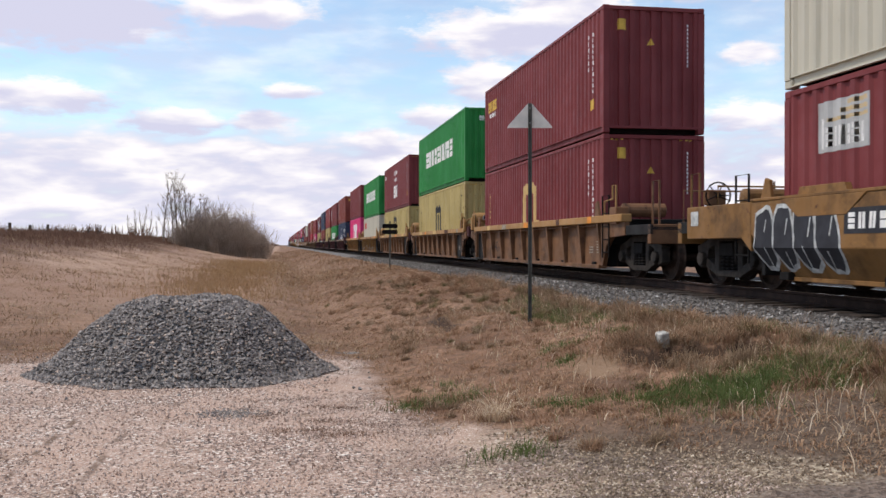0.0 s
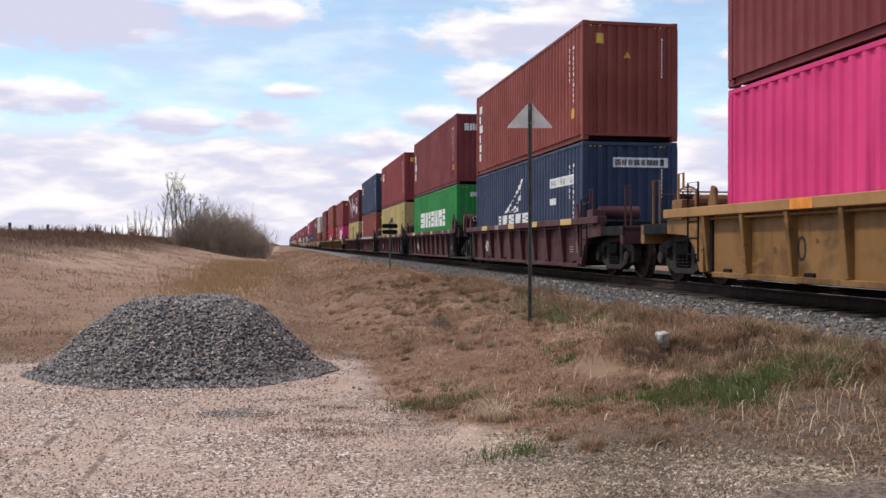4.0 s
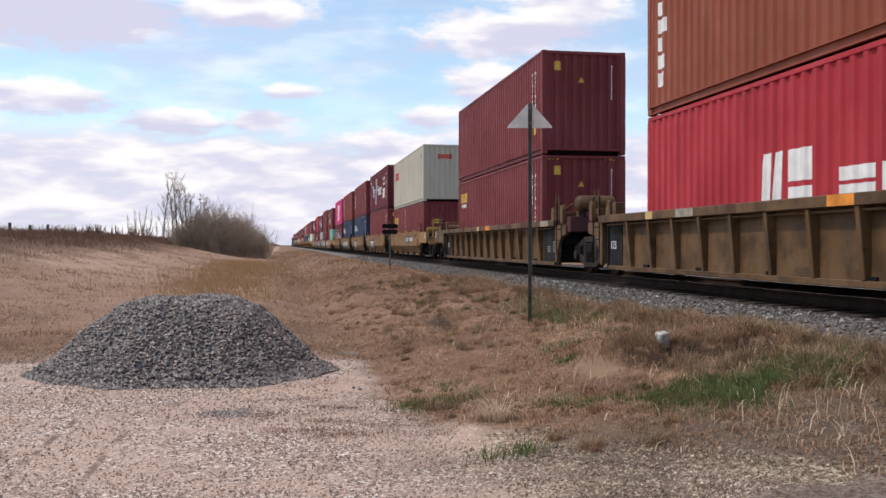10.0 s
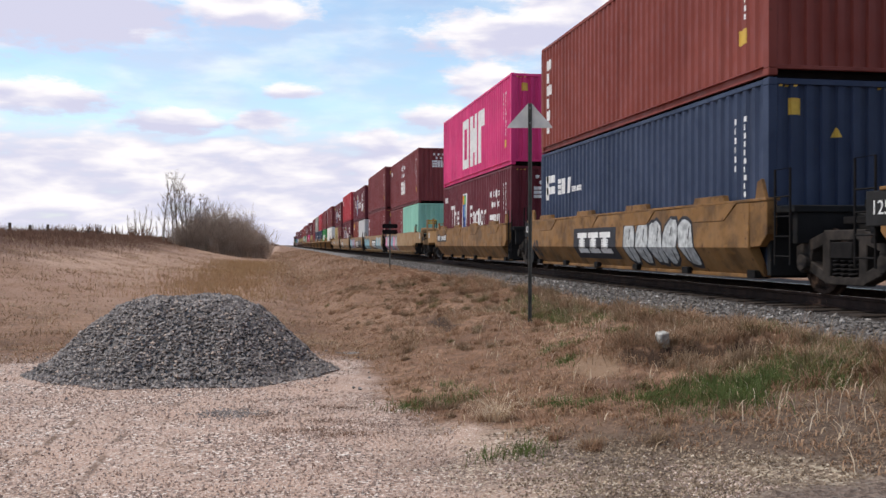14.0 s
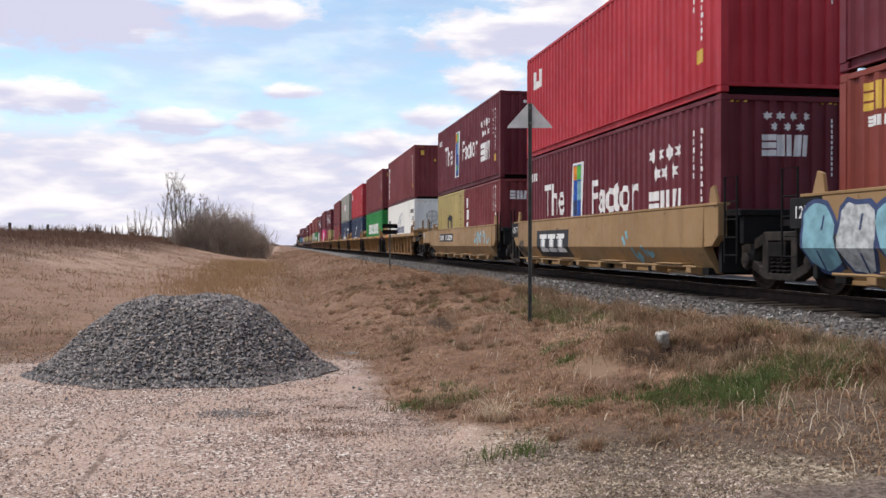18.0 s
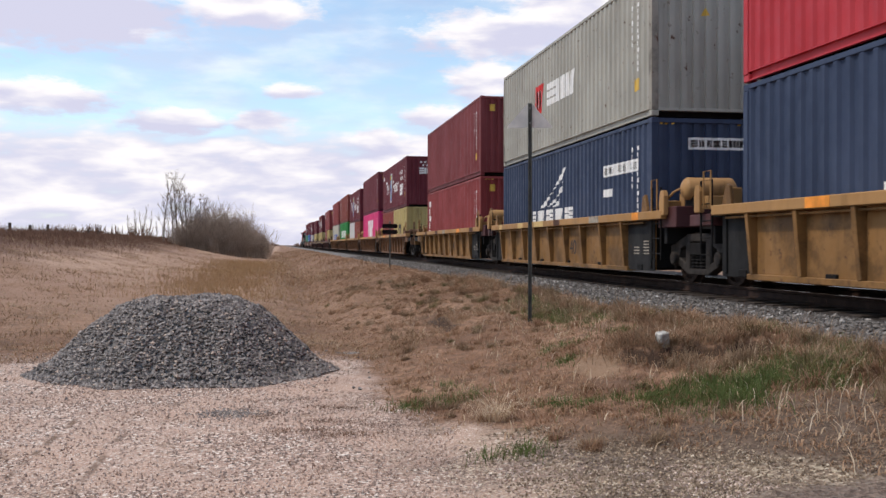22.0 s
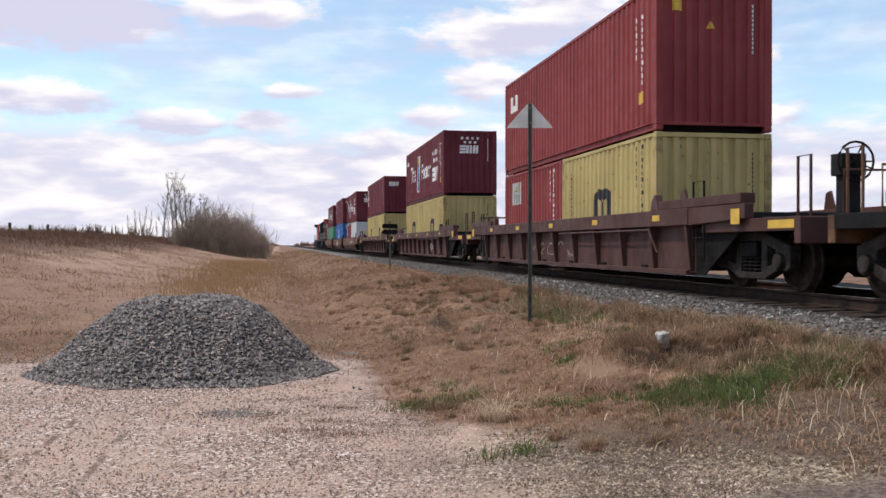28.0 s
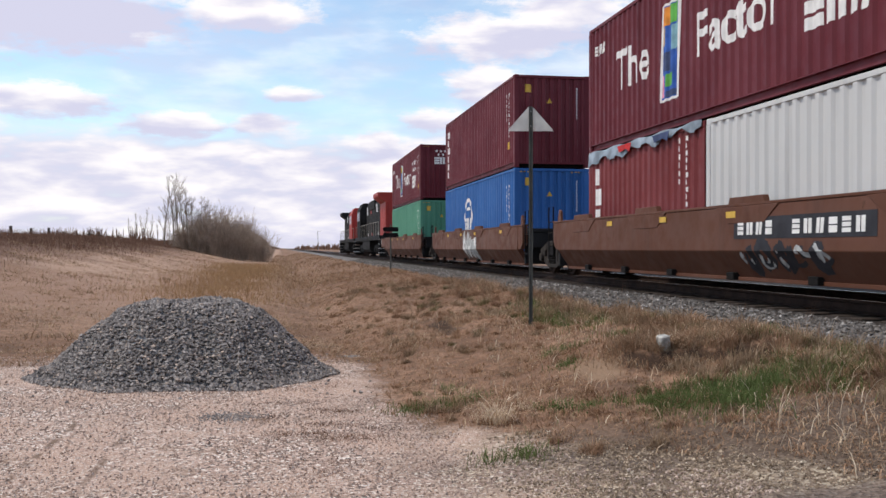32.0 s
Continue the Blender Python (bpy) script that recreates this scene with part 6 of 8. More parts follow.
def locomotive(m, radiator_far, lead):
    """Six-axle diesel. Origin at rail level, y = 0 at its near end."""
    o = thing("locomotive", "black and red diesel locomotive with white diagonal stripes", "locomotive", "locomotives of the train", m=m)
    L = 22.3

    def Y(a, b):
        return (a, b) if radiator_far else (L - b, L - a)
    red, blk, wht = P["locored"], P["black"], P["lowhite"]
    put("frame", Geo().box(-1.5, 1.5, 0.6, L - 0.6, 1.30, 1.62).box(-1.5, 1.5, 0.35, 0.6, 0.9, 1.62).box(-1.5, 1.5, L - 0.6, L - 0.35, 0.9, 1.62).mesh("frame", blk, 0.02), o)
    put("fuel_tank", Geo().prism([(-1.45, 1.28), (-1.45, 0.6), (-1.2, 0.38), (1.2, 0.38), (1.45, 0.6), (1.45, 1.28)], "y", 8.0, 14.2).mesh("fuel_tank", blk, 0.03), o)
    y0, y1 = Y(6.0, 17.6)
    put("engine_hood", Geo().prism([(-0.92, 1.62), (-0.92, 4.3), (-0.7, 4.52), (0.7, 4.52), (0.92, 4.3), (0.92, 1.62)], "y", y0, y1).mesh("engine_hood", blk, 0.02), o)
    y0, y1 = Y(17.6, 21.2)
    put("radiator_hood", Geo().box(-0.95, 0.95, y0, y1, 1.62, 4.1).mesh("radiator_hood", blk if radiator_far else red, 0.02), o)
    put("radiator_wing", Geo().prism([(-1.5, 4.75), (-1.5, 4.45), (-1.0, 4.05), (1.0, 4.05), (1.5, 4.45), (1.5, 4.75)], "y", y0 + 0.1, y1 - 0.1).mesh("radiator_wing", red if not radiator_far else blk, 0.02), o)
    y0, y1 = Y(2.9, 6.0)
    cab = put("cab", Geo().prism([(-1.5, 1.62), (-1.5, 4.1), (-1.2, 4.65), (1.2, 4.65), (1.5, 4.1), (1.5, 1.62)], "y", y0, y1).mesh("cab", red if radiator_far else blk, 0.03), o)
    for k in (0.6, 1.8):
        put("window", Geo().box(-1.515, -1.49, y0 + k, y0 + k + 0.8, 3.1, 3.9).mesh("window", GLASS), cab)
    y0, y1 = Y(0.9, 2.9)
    put("nose", Geo().prism([(-0.95, 1.62), (-0.95, 3.2), (-0.7, 3.4), (0.7, 3.4), (0.95, 3.2), (0.95, 1.62)], "y", y0, y1).mesh("nose", red if radiator_far else blk, 0.03), o)
    for k, (a, b) in enumerate(((7.0, 8.2), (10.2, 11.4), (15.0, 16.4))):
        y0, y1 = Y(a, b)
        put("stripe", Geo().prism([(y0, 1.75), (y0 + 0.7, 1.75), (y1 + 0.6, 4.2), (y1 - 0.1, 4.2)], "x", -0.932, -0.922).mesh("stripe", wht if k != 1 else red), o, label="diagonal painted stripe")
    for k in range(8):
        y0, y1 = Y(6.6 + k * 1.35, 7.8 + k * 1.35)
        put("hood_door", Geo().box(-0.945, -0.918, y0, y1, 1.95, 3.55).mesh("hood_door", blk, 0.008), o)
    y0, y1 = Y(9.0, 13.5)
    put("dynamic_brake", Geo().box(-0.98, 0.98, y0, y1, 3.85, 4.62).mesh("dynamic_brake", blk, 0.04), o)
    put("exhaust", Geo().box(-0.3, 0.3, L / 2 - 0.5, L / 2 + 0.5, 4.5, 4.78).mesh("exhaust", GRIME, 0.02), o)
    g = Geo().tube([(-1.46, 1.2, 2.62), (-1.46, L - 1.2, 2.62)], 0.018, 6)
    for k in range(12):
        g.tube([(-1.46, 1.2 + k * (L - 2.4) / 11, 1.62), (-1.46, 1.2 + k * (L - 2.4) / 11, 2.62)], 0.016, 5)
    put("hand_rail", g.mesh("hand_rail", P["grey"]), o)
    for e, out in ((0.35, -1), (L - 0.35, 1)):
        put("coupler", Geo().box(-0.13, 0.13, min(e, e + out * 0.6), max(e, e + out * 0.6), 0.78, 1.02).mesh("coupler", GRIME, 0.02), o)
        put("pilot", Geo().prism([(-1.45, 0.15), (1.45, 0.15), (1.5, 0.95), (-1.5, 0.95)], "y", min(e, e - out * 0.08), max(e, e - out * 0.08)).mesh("pilot", blk, 0.01), o)
        g = Geo()
        for k in range(4):
            g.box(-1.5, -1.05, min(e, e - out * 0.35), max(e, e - out * 0.35), 0.35 + k * 0.32, 0.39 + k * 0.32)
        put("steps", g.mesh("steps", wht), o)
    for yc in (4.4, L - 4.4):
        tk = put("truck", cached("locotruck", loco_truck), o, pose(0, yc, 0), "dark cast locomotive truck")
        for dy in (-1.7, 0.0, 1.7):
            BIG_WHEELS[dy].append(put("wheelset", cached("bigwheel", lambda: wheelset_mesh(BIG_R)), tk, pose(0, dy, BIG_R)))
    return o


def loco_truck():
    g = Geo()
    for s in (-1, 1):
        x0, x1 = sorted((s * 1.0, s * 1.16))
        g.prism([(-2.4, 0.5), (-2.2, 0.36), (-1.2, 0.36), (-0.85, 0.62), (-0.5, 0.36), (0.5, 0.36), (0.85, 0.62), (1.2, 0.36), (2.2, 0.36), (2.4, 0.5), (2.4, 0.9), (1.0, 1.0), (-1.0, 1.0), (-2.4, 0.9)], "x", x0, x1)
        for dy in (-1.7, 0, 1.7):
            g.box(s * 1.17 - 0.06, s * 1.17 + 0.06, dy - 0.2, dy + 0.2, 0.36, 0.72)
    g.box(-1.0, 1.0, -1.2, 1.2, 0.6, 0.95)
    return g.mesh("locomotive_truck", GRIME, 0.015)


for s, far in ((711.2, False), (734.2, True)):
    m = pose(TRACK_X, s, RAIL)
    MOVERS.append((locomotive(m, far, far), m))

# ---- lettering and sprayed paint on the cars
SIDE = -CAR_HALF + 0.168
for i in (1, 5, 6, 7, 8, 9, 10, 24, 25, 26, 27, 28, 30):
    ink = "dark" if STACKS[i][2] in ("ttx", "ttxbrown") else "white"
    lettering("40", 0.50, ink, CARS[i], SIDE, 9.95 if i < 24 else (5.95 if i == 30 else 4.60), 0.48)
for i in (14, 15, 16, 17, 19, 20, 21, 22):
    lettering("125-T", 0.24, "white", CARS[i], -CAR_HALF - 0.003, LONG + 0.32, 1.06)
for i, ch in ((15, "C"), (16, "E"), (22, "E"), (23, "A"), (14, "B")):
    lettering(ch, 0.3, "dark", CARS[i], -CAR_HALF - 0.022, 8.2, 0.92)
for i, y in ((15, 7.7), (16, 7.5), (17, 7.0), (20, 4.9), (21, 4.6), (22, 8.7)):
    paint_fold(CARS[i], "dark", [rect(-y - 1.4, -y + 1.4, 0.40, 1.08)], 0.004, "dark plaque", "plaque")
    for q in range(3):
        u = -y - 1.10 + 0.76 * q
        paint_fold(CARS[i], "white", [[rect(u, u + 0.66, 0.86, 0.98), rect(u, u + 0.66, 0.52, 0.62)] + [rect(u + 0.12, u + 0.54, z, z + 0.032) for z in (0.64, 0.69, 0.74, 0.79)] + [rect(u + 0.22, u + 0.44, 0.60, 0.88)]], 0.008, "white block mark")
for i, y, r in ((14, 3.0, 1.4), (18, 11.0, 1.1), (23, 8.5, 1.6), (37, 2.75, 1.75), (0, 9.0, 1.3)):
    paint_fold(CARS[i], "dark", [rect(-y - r, -y + r, 0.84, 1.16)], 0.004, "dark number plate", "plaque")
    paint_fold(CARS[i], "white", word(-y - r * 0.93, -y - r * 0.3, 0.90, 1.10, 4, 0.35), 0.008, "white bars")
    paint_fold(CARS[i], "white", word(-y - r * 0.05, -y + r * 0.93, 0.90, 1.10, 6, 0.35), 0.008, "white bars")
for i in (14, 15, 16, 17, 19, 20, 21, 22):
    put("end_plate", cached("endplate", lambda: Geo().box(-CAR_HALF + 0.0, -CAR_HALF + 0.05, LONG - 0.08, LONG + 0.72, 0.92, 1.34).mesh("end_plate", P["black"], 0.01)), CARS[i], None, "black painted end plate")
for i in (11, 12, 13):
    lettering("125", 0.24, "white", CARS[i], -CAR_HALF + 0.152, LONG + 1.55, 0.62)
for i in (14, 15, 16, 17, 19, 20, 21, 22):
    paint_fold(CARS[i], "dark", text_on("40", -12.05, -11.45, 0.38, 0.84), 0.005, "dark numeral", "lettering")
for i in (19, 20, 21, 22, 23):
    put("lower_pipe", cached("lowpipe", lambda: Geo().tube([(-CAR_HALF + 0.0, 0.3, 0.33), (-CAR_HALF + 0.0, LONG - 0.3, 0.33)], 0.022, 6).mesh("lower_pipe", P["ttxplain"])), CARS[i])
    for y in (0.6, 2.1, 3.6, 5.1, 6.6, 8.1, 9.6, 11.1):
        put("foot_bracket", cached("footbr", lambda: Geo().prism([(-CAR_HALF - 0.015, 0.36), (-CAR_HALF - 0.015, 0.22), (-CAR_HALF + 0.26, 0.16), (-CAR_HALF + 0.26, 0.30)], "y", -0.09, 0.09).mesh("foot_bracket", P["ttxplain"], 0.01)), CARS[i], pose(0, y, 0))
    for y in (1.35, 4.35, 7.35, 10.35):
        put("step_ledge", cached("ledge", lambda: Geo().box(-CAR_HALF - 0.05, -CAR_HALF + 0.2, -0.55, 0.55, 0.36, 0.385).mesh("step_ledge", P["ttxplain"], 0.008)), CARS[i], pose(0, y, 0))
FLUSH = -CAR_HALF - 0.022
for i in (37, 38, 39):
    for y in (0.6, 4.6, 7.2, 10.0):
        bars_on(CARS[i], "yellow", [rect(-y - 0.15, -y + 0.15, 1.17, 1.27)], -CAR_HALF - 0.0185, "yellow reflector", "reflector")
bubbles(CARS[0], FLUSH, 10.4, 12.5, 0.32, 1.28, 4, ("dark",), "pale", 3)
graffiti(CARS[4], SIDE, 2.6, 11.6, 0.30, 1.10, ("pale", "sky", "pale"), 5, 7)
for k, ink in enumerate(("tan", "green", "orange", "tan", "rose", "tan")):
    bars_on(CARS[9], ink, [rect(-8.8 + 1.42 * k, -7.4 + 1.42 * k, 0.28, 1.13)], -CAR_HALF + 0.169, f"{ink} sprayed ground", "graffiti")
bars_on(CARS[9], "sky", [rect(-8.9, -5.6, 1.185, 1.33), rect(-4.9, -2.4, 1.185, 1.33), rect(-1.7, 0.3, 1.185, 1.33)], -CAR_HALF - 0.0205, "blue sprayed chord", "graffiti")
bars_on(CARS[9], "tan", [rect(-5.55, -4.95, 1.185, 1.33), rect(-2.35, -1.75, 1.185, 1.33)], -CAR_HALF - 0.0205, "ochre sprayed chord", "graffiti")
bubbles(CARS[9], SIDE - 0.003, 0.4, 8.9, 0.28, 1.14, 9, ("tan", "dark", "orange", "green", "rose", "tan", "sky"), "dark", 41)
graffiti(CARS[9], SIDE - 0.016, 0.3, 8.9, 0.26, 1.18, ("dark", "tan", "orange", "green", "dark", "rose", "yellow", "dark"), 6, 15, 0.13)
graffiti(CARS[10], SIDE, 9.8, 11.4, 0.4, 1.0, ("pale",), 7, 3, 0.05)
bubbles(CARS[17], FLUSH, 1.9, 5.2, 0.30, 1.22, 5, ("pale",), "dark", 47)
bubbles(CARS[20], FLUSH, 0.0, 3.4, 0.30, 1.26, 4, ("sky", "pale"), "pale", 42)
bubbles(CARS[20], FLUSH, 8.2, 12.3, 0.30, 1.24, 5, ("sky",), "dark", 46)
bubbles(CARS[19], FLUSH, 6.6, 12.6, 0.30, 1.30, 6, ("rose", "pale", "rose", "sky"), "navy", 44)
bubbles(CARS[21], FLUSH, 7.0, 12.6, 0.30, 1.30, 7, ("sky", "pale", "sky", "sky", "rose", "sky", "rose"), "navy", 43)
graffiti(CARS[21], FLUSH - 0.001, 7.4, 12.2, 0.30, 1.22, ("dark",), 11, 3, 0.05)
graffiti(CARS[21], FLUSH, 0.1, 3.1, 0.30, 1.30, ("dark", "dark", "dark", "pale"), 21, 5, 0.22)
graffiti(CARS[22], FLUSH, 2.2, 3.8, 0.30, 1.2, ("sky",), 23, 3, 0.06)
graffiti(CARS[23], FLUSH, 0.4, 2.8, 0.66, 1.24, ("sky", "pale"), 12, 5, 0.07)
bubbles(CARS[33], SIDE + 0.003, 0.6, 12.2, 0.28, 1.12, 12, ("tan", "pale", "tan", "rose"), "dark", 45)
graffiti(CARS[33], SIDE - 0.010, 0.4, 12.4, 0.26, 1.14, ("tan", "pale", "green", "dark", "rose", "tan"), 13, 16, 0.15)
graffiti(CARS[36], SIDE, 0.4, 12.0, 0.40, 0.95, ("palepatch", "palepatch"), 14, 15, 0.016)
graffiti(CARS[34], SIDE, 4.4, 9.0, 0.34, 0.9, ("palepatch",), 25, 5, 0.016)
graffiti(CARS[35], SIDE, 2.2, 3.3, 0.42, 0.86, ("pale", "white"), 26, 4, 0.022)
graffiti(CARS[37], FLUSH, 2.0, 4.4, 0.30, 0.82, ("dark", "pale", "dark"), 22, 5, 0.10)
graffiti(CARS[38], FLUSH, 4.4, 6.8, 0.30, 1.25, ("pale", "white", "pale"), 24, 4, 0.24)


def tarpaulin(parent, H):
    """Torn cover that sags over the top edge of an open container."""
    vs, fs, n = [], [], 36
    for i in range(n + 1):
        y = 0.05 + i * (SHORT - 0.1) / n
        sag = 0.10 + 0.10 * math.sin(i * 0.9) * math.sin(i * 0.37) + 0.16 * (i / n)
        vs += [(0.0, y, H + 0.02 + 0.03 * math.sin(i * 1.3)), (-HALF - 0.02, y, H + 0.015 + 0.02 * math.sin(i * 0.8)), (-HALF - 0.035 - 0.02 * math.sin(i * 2.1), y, H - sag)]
    for i in range(n):
        k = 3 * i
        fs += [(k, k + 3, k + 4, k + 1), (k + 1, k + 4, k + 5, k + 2)]
    me = Geo().raw(vs, fs).mesh("tarpaulin", simple("faded blue-grey tarpaulin", (0.20, 0.24, 0.28), 0.7, vary=0.4, scale=2.5), smooth=True)
    put("tarpaulin", me, parent, None, "torn faded blue-grey tarpaulin")
    for y0, ink in ((1.3, "navy"), (3.2, "red")):
        put("tarpaulin_patch", Geo().prism([(y0, H - 0.02), (y0 + 0.8, H - 0.03), (y0 + 0.7, H - 0.17), (y0 + 0.3, H - 0.13), (y0 + 0.1, H - 0.2)], "x", -HALF - 0.075, -HALF - 0.07).mesh("tarpaulin_patch", INK[ink]), parent, None, f"{ink} torn lining")


tarpaulin(OPEN_TOP[0], STD)


def roll_wheels():
    """All wheelsets of a kind turn alike, so they share one set of keys."""
    for groups, r in ((WHEELS, WHEEL_R), (BIG_WHEELS, BIG_R)):
        for key, obs in groups.items():
            first = obs[0]
            loc = first.matrix_basis.translation.copy()
            rows = []
            for k in range(961):
                t = k / 30
                rows.append((t, Matrix.Translation(loc) @ Matrix.Rotation(travel(t) / r, 4, "X")))
            walk(first, rows)
            act, slot = first.animation_data.action, first.animation_data.action_slot
            for ob in obs[1:]:
                ob.rotation_mode = "QUATERNION"
                ob.animation_data_create()
                ob.animation_data.action = act
                ob.animation_data.action_slot = slot

# ---------------------------------------------------------------- signs and small things
def triangle_sign():
    x, y = 3.72, 13.55
    z = float(ground_z(x, y))
    s = thing("trackside_sign", "triangular aluminium sign on a tall steel post in grass", "sign", m=pose(x, y, z, 0, 0, -10))
    top = 3.31
    put("post", Geo().prism([(-0.03, -0.02), (-0.018, -0.02), (-0.014, 0.012), (0.014, 0.012), (0.018, -0.02), (0.03, -0.02), (0.024, 0.02), (-0.024, 0.02)], "z", -0.3, top).mesh("post", POSTGREEN), s)
    put("sign_plate", Geo().prism([(-0.34, top - 0.37), (0.34, top - 0.37), (0.33, top - 0.34), (0.03, top + 0.0), (-0.03, top + 0.0), (-0.33, top - 0.34)], "y", 0.022, 0.027).mesh("sign_plate", ALU), s, label="bare aluminium triangle")
    for zz in (top - 0.08, top - 0.3):
        put("bolt", cached("bolt", lambda: Geo().cyl((0, -0.025, 0), "y", 0.012, 0.03, 6).mesh("bolt", GALV)), s, pose(0, 0, zz))


triangle_sign()


def flange_sign():
    x, y = 4.95, 42.0
    z = float(ground_z(x, y))
    s = thing("trackside_sign", "small post sign with two dark plates beside the track", "sign", m=pose(x, y, z, 0, 0, -5))
    put("post", Geo().box(-0.035, 0.035, -0.03, 0.03, -0.3, 2.15).mesh("post", POSTGREEN, 0.006), s)
    for zz in (1.66, 1.93):
        put("plate", Geo().prism([(-0.32, zz - 0.10), (0.32, zz - 0.10), (0.36, zz), (0.32, zz + 0.10), (-0.32, zz + 0.10), (-0.36, zz)], "y", -0.05, -0.035).mesh("plate", GRIME), s, label="dark plate")


flange_sign()


def marker_stub():
    x, y = 3.78, 8.78
    s = thing("marker_stub", "short chipped white marker stub standing in dry grass", "marker", m=pose(x, y, float(ground_z(x, y)), 6, -8, 20))
    put("stub", Geo().prism([(-0.06, -0.05), (0.06, -0.055), (0.065, 0.05), (-0.025, 0.06), (-0.055, 0.035)], "z", -0.05, 0.13).mesh("stub", simple("chipped white paint", (0.40, 0.385, 0.35), 0.8, vary=0.45, scale=14), 0.012), s)


marker_stub()


def field_fence():
    mat = simple("grey fence wood", (0.075, 0.062, 0.052), 0.9)
    rng = random.Random(4)
    f = thing("field_fence", "row of old grey fence posts on the crest of the field", "fence")
    for i in range(9):
        x, y = -17.6, 65.5 + i * 5.1
        h = 0.86 + rng.uniform(-0.12, 0.12) - 0.04 * i
        put("post", cached("fpost", lambda: Geo().prism([(-0.09, -0.06), (0.0, -0.09), (0.08, -0.05), (0.09, 0.05), (0, 0.09), (-0.08, 0.06)], "z", -0.4, 1.0).mesh("post", mat)),
            f, pose(x, y, float(ground_z(x, y)), rng.uniform(-4, 4), rng.uniform(-4, 4)) @ Matrix.Diagonal((1, 1, h, 1)))


field_fence()


def lean_pole():
    s = thing("utility_pole", "distant leaning lamp pole near the horizon", "pole", m=pose(16.9, 420, 0, 0, 3, 0))
    put("pole", Geo().tube([(0, 0, -0.3), (-0.9, 0, 9.0)], [0.16, 0.10], 6).mesh("pole", GALV), s)
    put("lamp_arm", Geo().tube([(-0.9, 0, 9.0), (0.9, 0, 9.3)], 0.07, 6).mesh("lamp_arm", GALV), s)


lean_pole()


# ---------------------------------------------------------------- plants
def straw_material(name, a, b, dark, through_=0.3):
    k = Mat(name, 0.85)
    r = k.geo.outputs["Random Per Island"]
    col = k.mix(r, a, b)
    col = k.mix(k.ramp(k.noise(0.7, 5, 0.6, world=True), 0.42, 0.68), col, k.mix(r, dark, a))
    col = k.mix(k.ramp(k.noise(4.5, 4, 0.6, world=True), 0.52, 0.66), col, k.mix(r, dark, a))
    k.colour(col)
    tr, mx = k.nt.nodes.new("ShaderNodeBsdfTranslucent"), k.nt.nodes.new("ShaderNodeMixShader")
    k.link(col, tr.inputs[0])
    mx.inputs[0].default_value = through_
    k.link(k.b.outputs[0], mx.inputs[1])
    k.link(tr.outputs[0], mx.inputs[2])
    k.link(mx.outputs[0], k.nt.nodes["Material Output"].inputs[0])
    return k.m


STRAW = straw_material("dry straw grass", (0.290, 0.182, 0.105), (0.580, 0.440, 0.300), (0.190, 0.112, 0.064))
REDGRASS = straw_material("russet dry grass", (0.280, 0.158, 0.094), (0.505, 0.338, 0.218), (0.185, 0.102, 0.062))
GREEN = straw_material("fresh green grass", (0.080, 0.122, 0.034), (0.175, 0.215, 0.080), (0.125, 0.128, 0.048))
OLIVE = straw_material("olive half-dry grass", (0.130, 0.112, 0.048), (0.270, 0.225, 0.110), (0.120, 0.090, 0.044))
WEED = straw_material("dark dead weeds", (0.150, 0.080, 0.054), (0.260, 0.155, 0.105), (0.115, 0.062, 0.044))
TWIG = straw_material("grey-brown twigs", (0.275, 0.205, 0.160), (0.540, 0.430, 0.345), (0.210, 0.158, 0.122), 0.2)
CROWN_TWIG = straw_material("dark poplar twigs", (0.150, 0.112, 0.086), (0.310, 0.242, 0.192), (0.120, 0.090, 0.068), 0.2)
BARK = simple("grey poplar bark", (0.180, 0.154, 0.128), 0.9, vary=0.35, scale=2)


BLEACHED = straw_material("bleached straw", (0.225, 0.146, 0.087), (0.500, 0.378, 0.256), (0.130, 0.080, 0.048))
PALE = straw_material("pale bleached blades", (0.560, 0.420, 0.280), (0.820, 0.700, 0.540), (0.450, 0.320, 0.210))


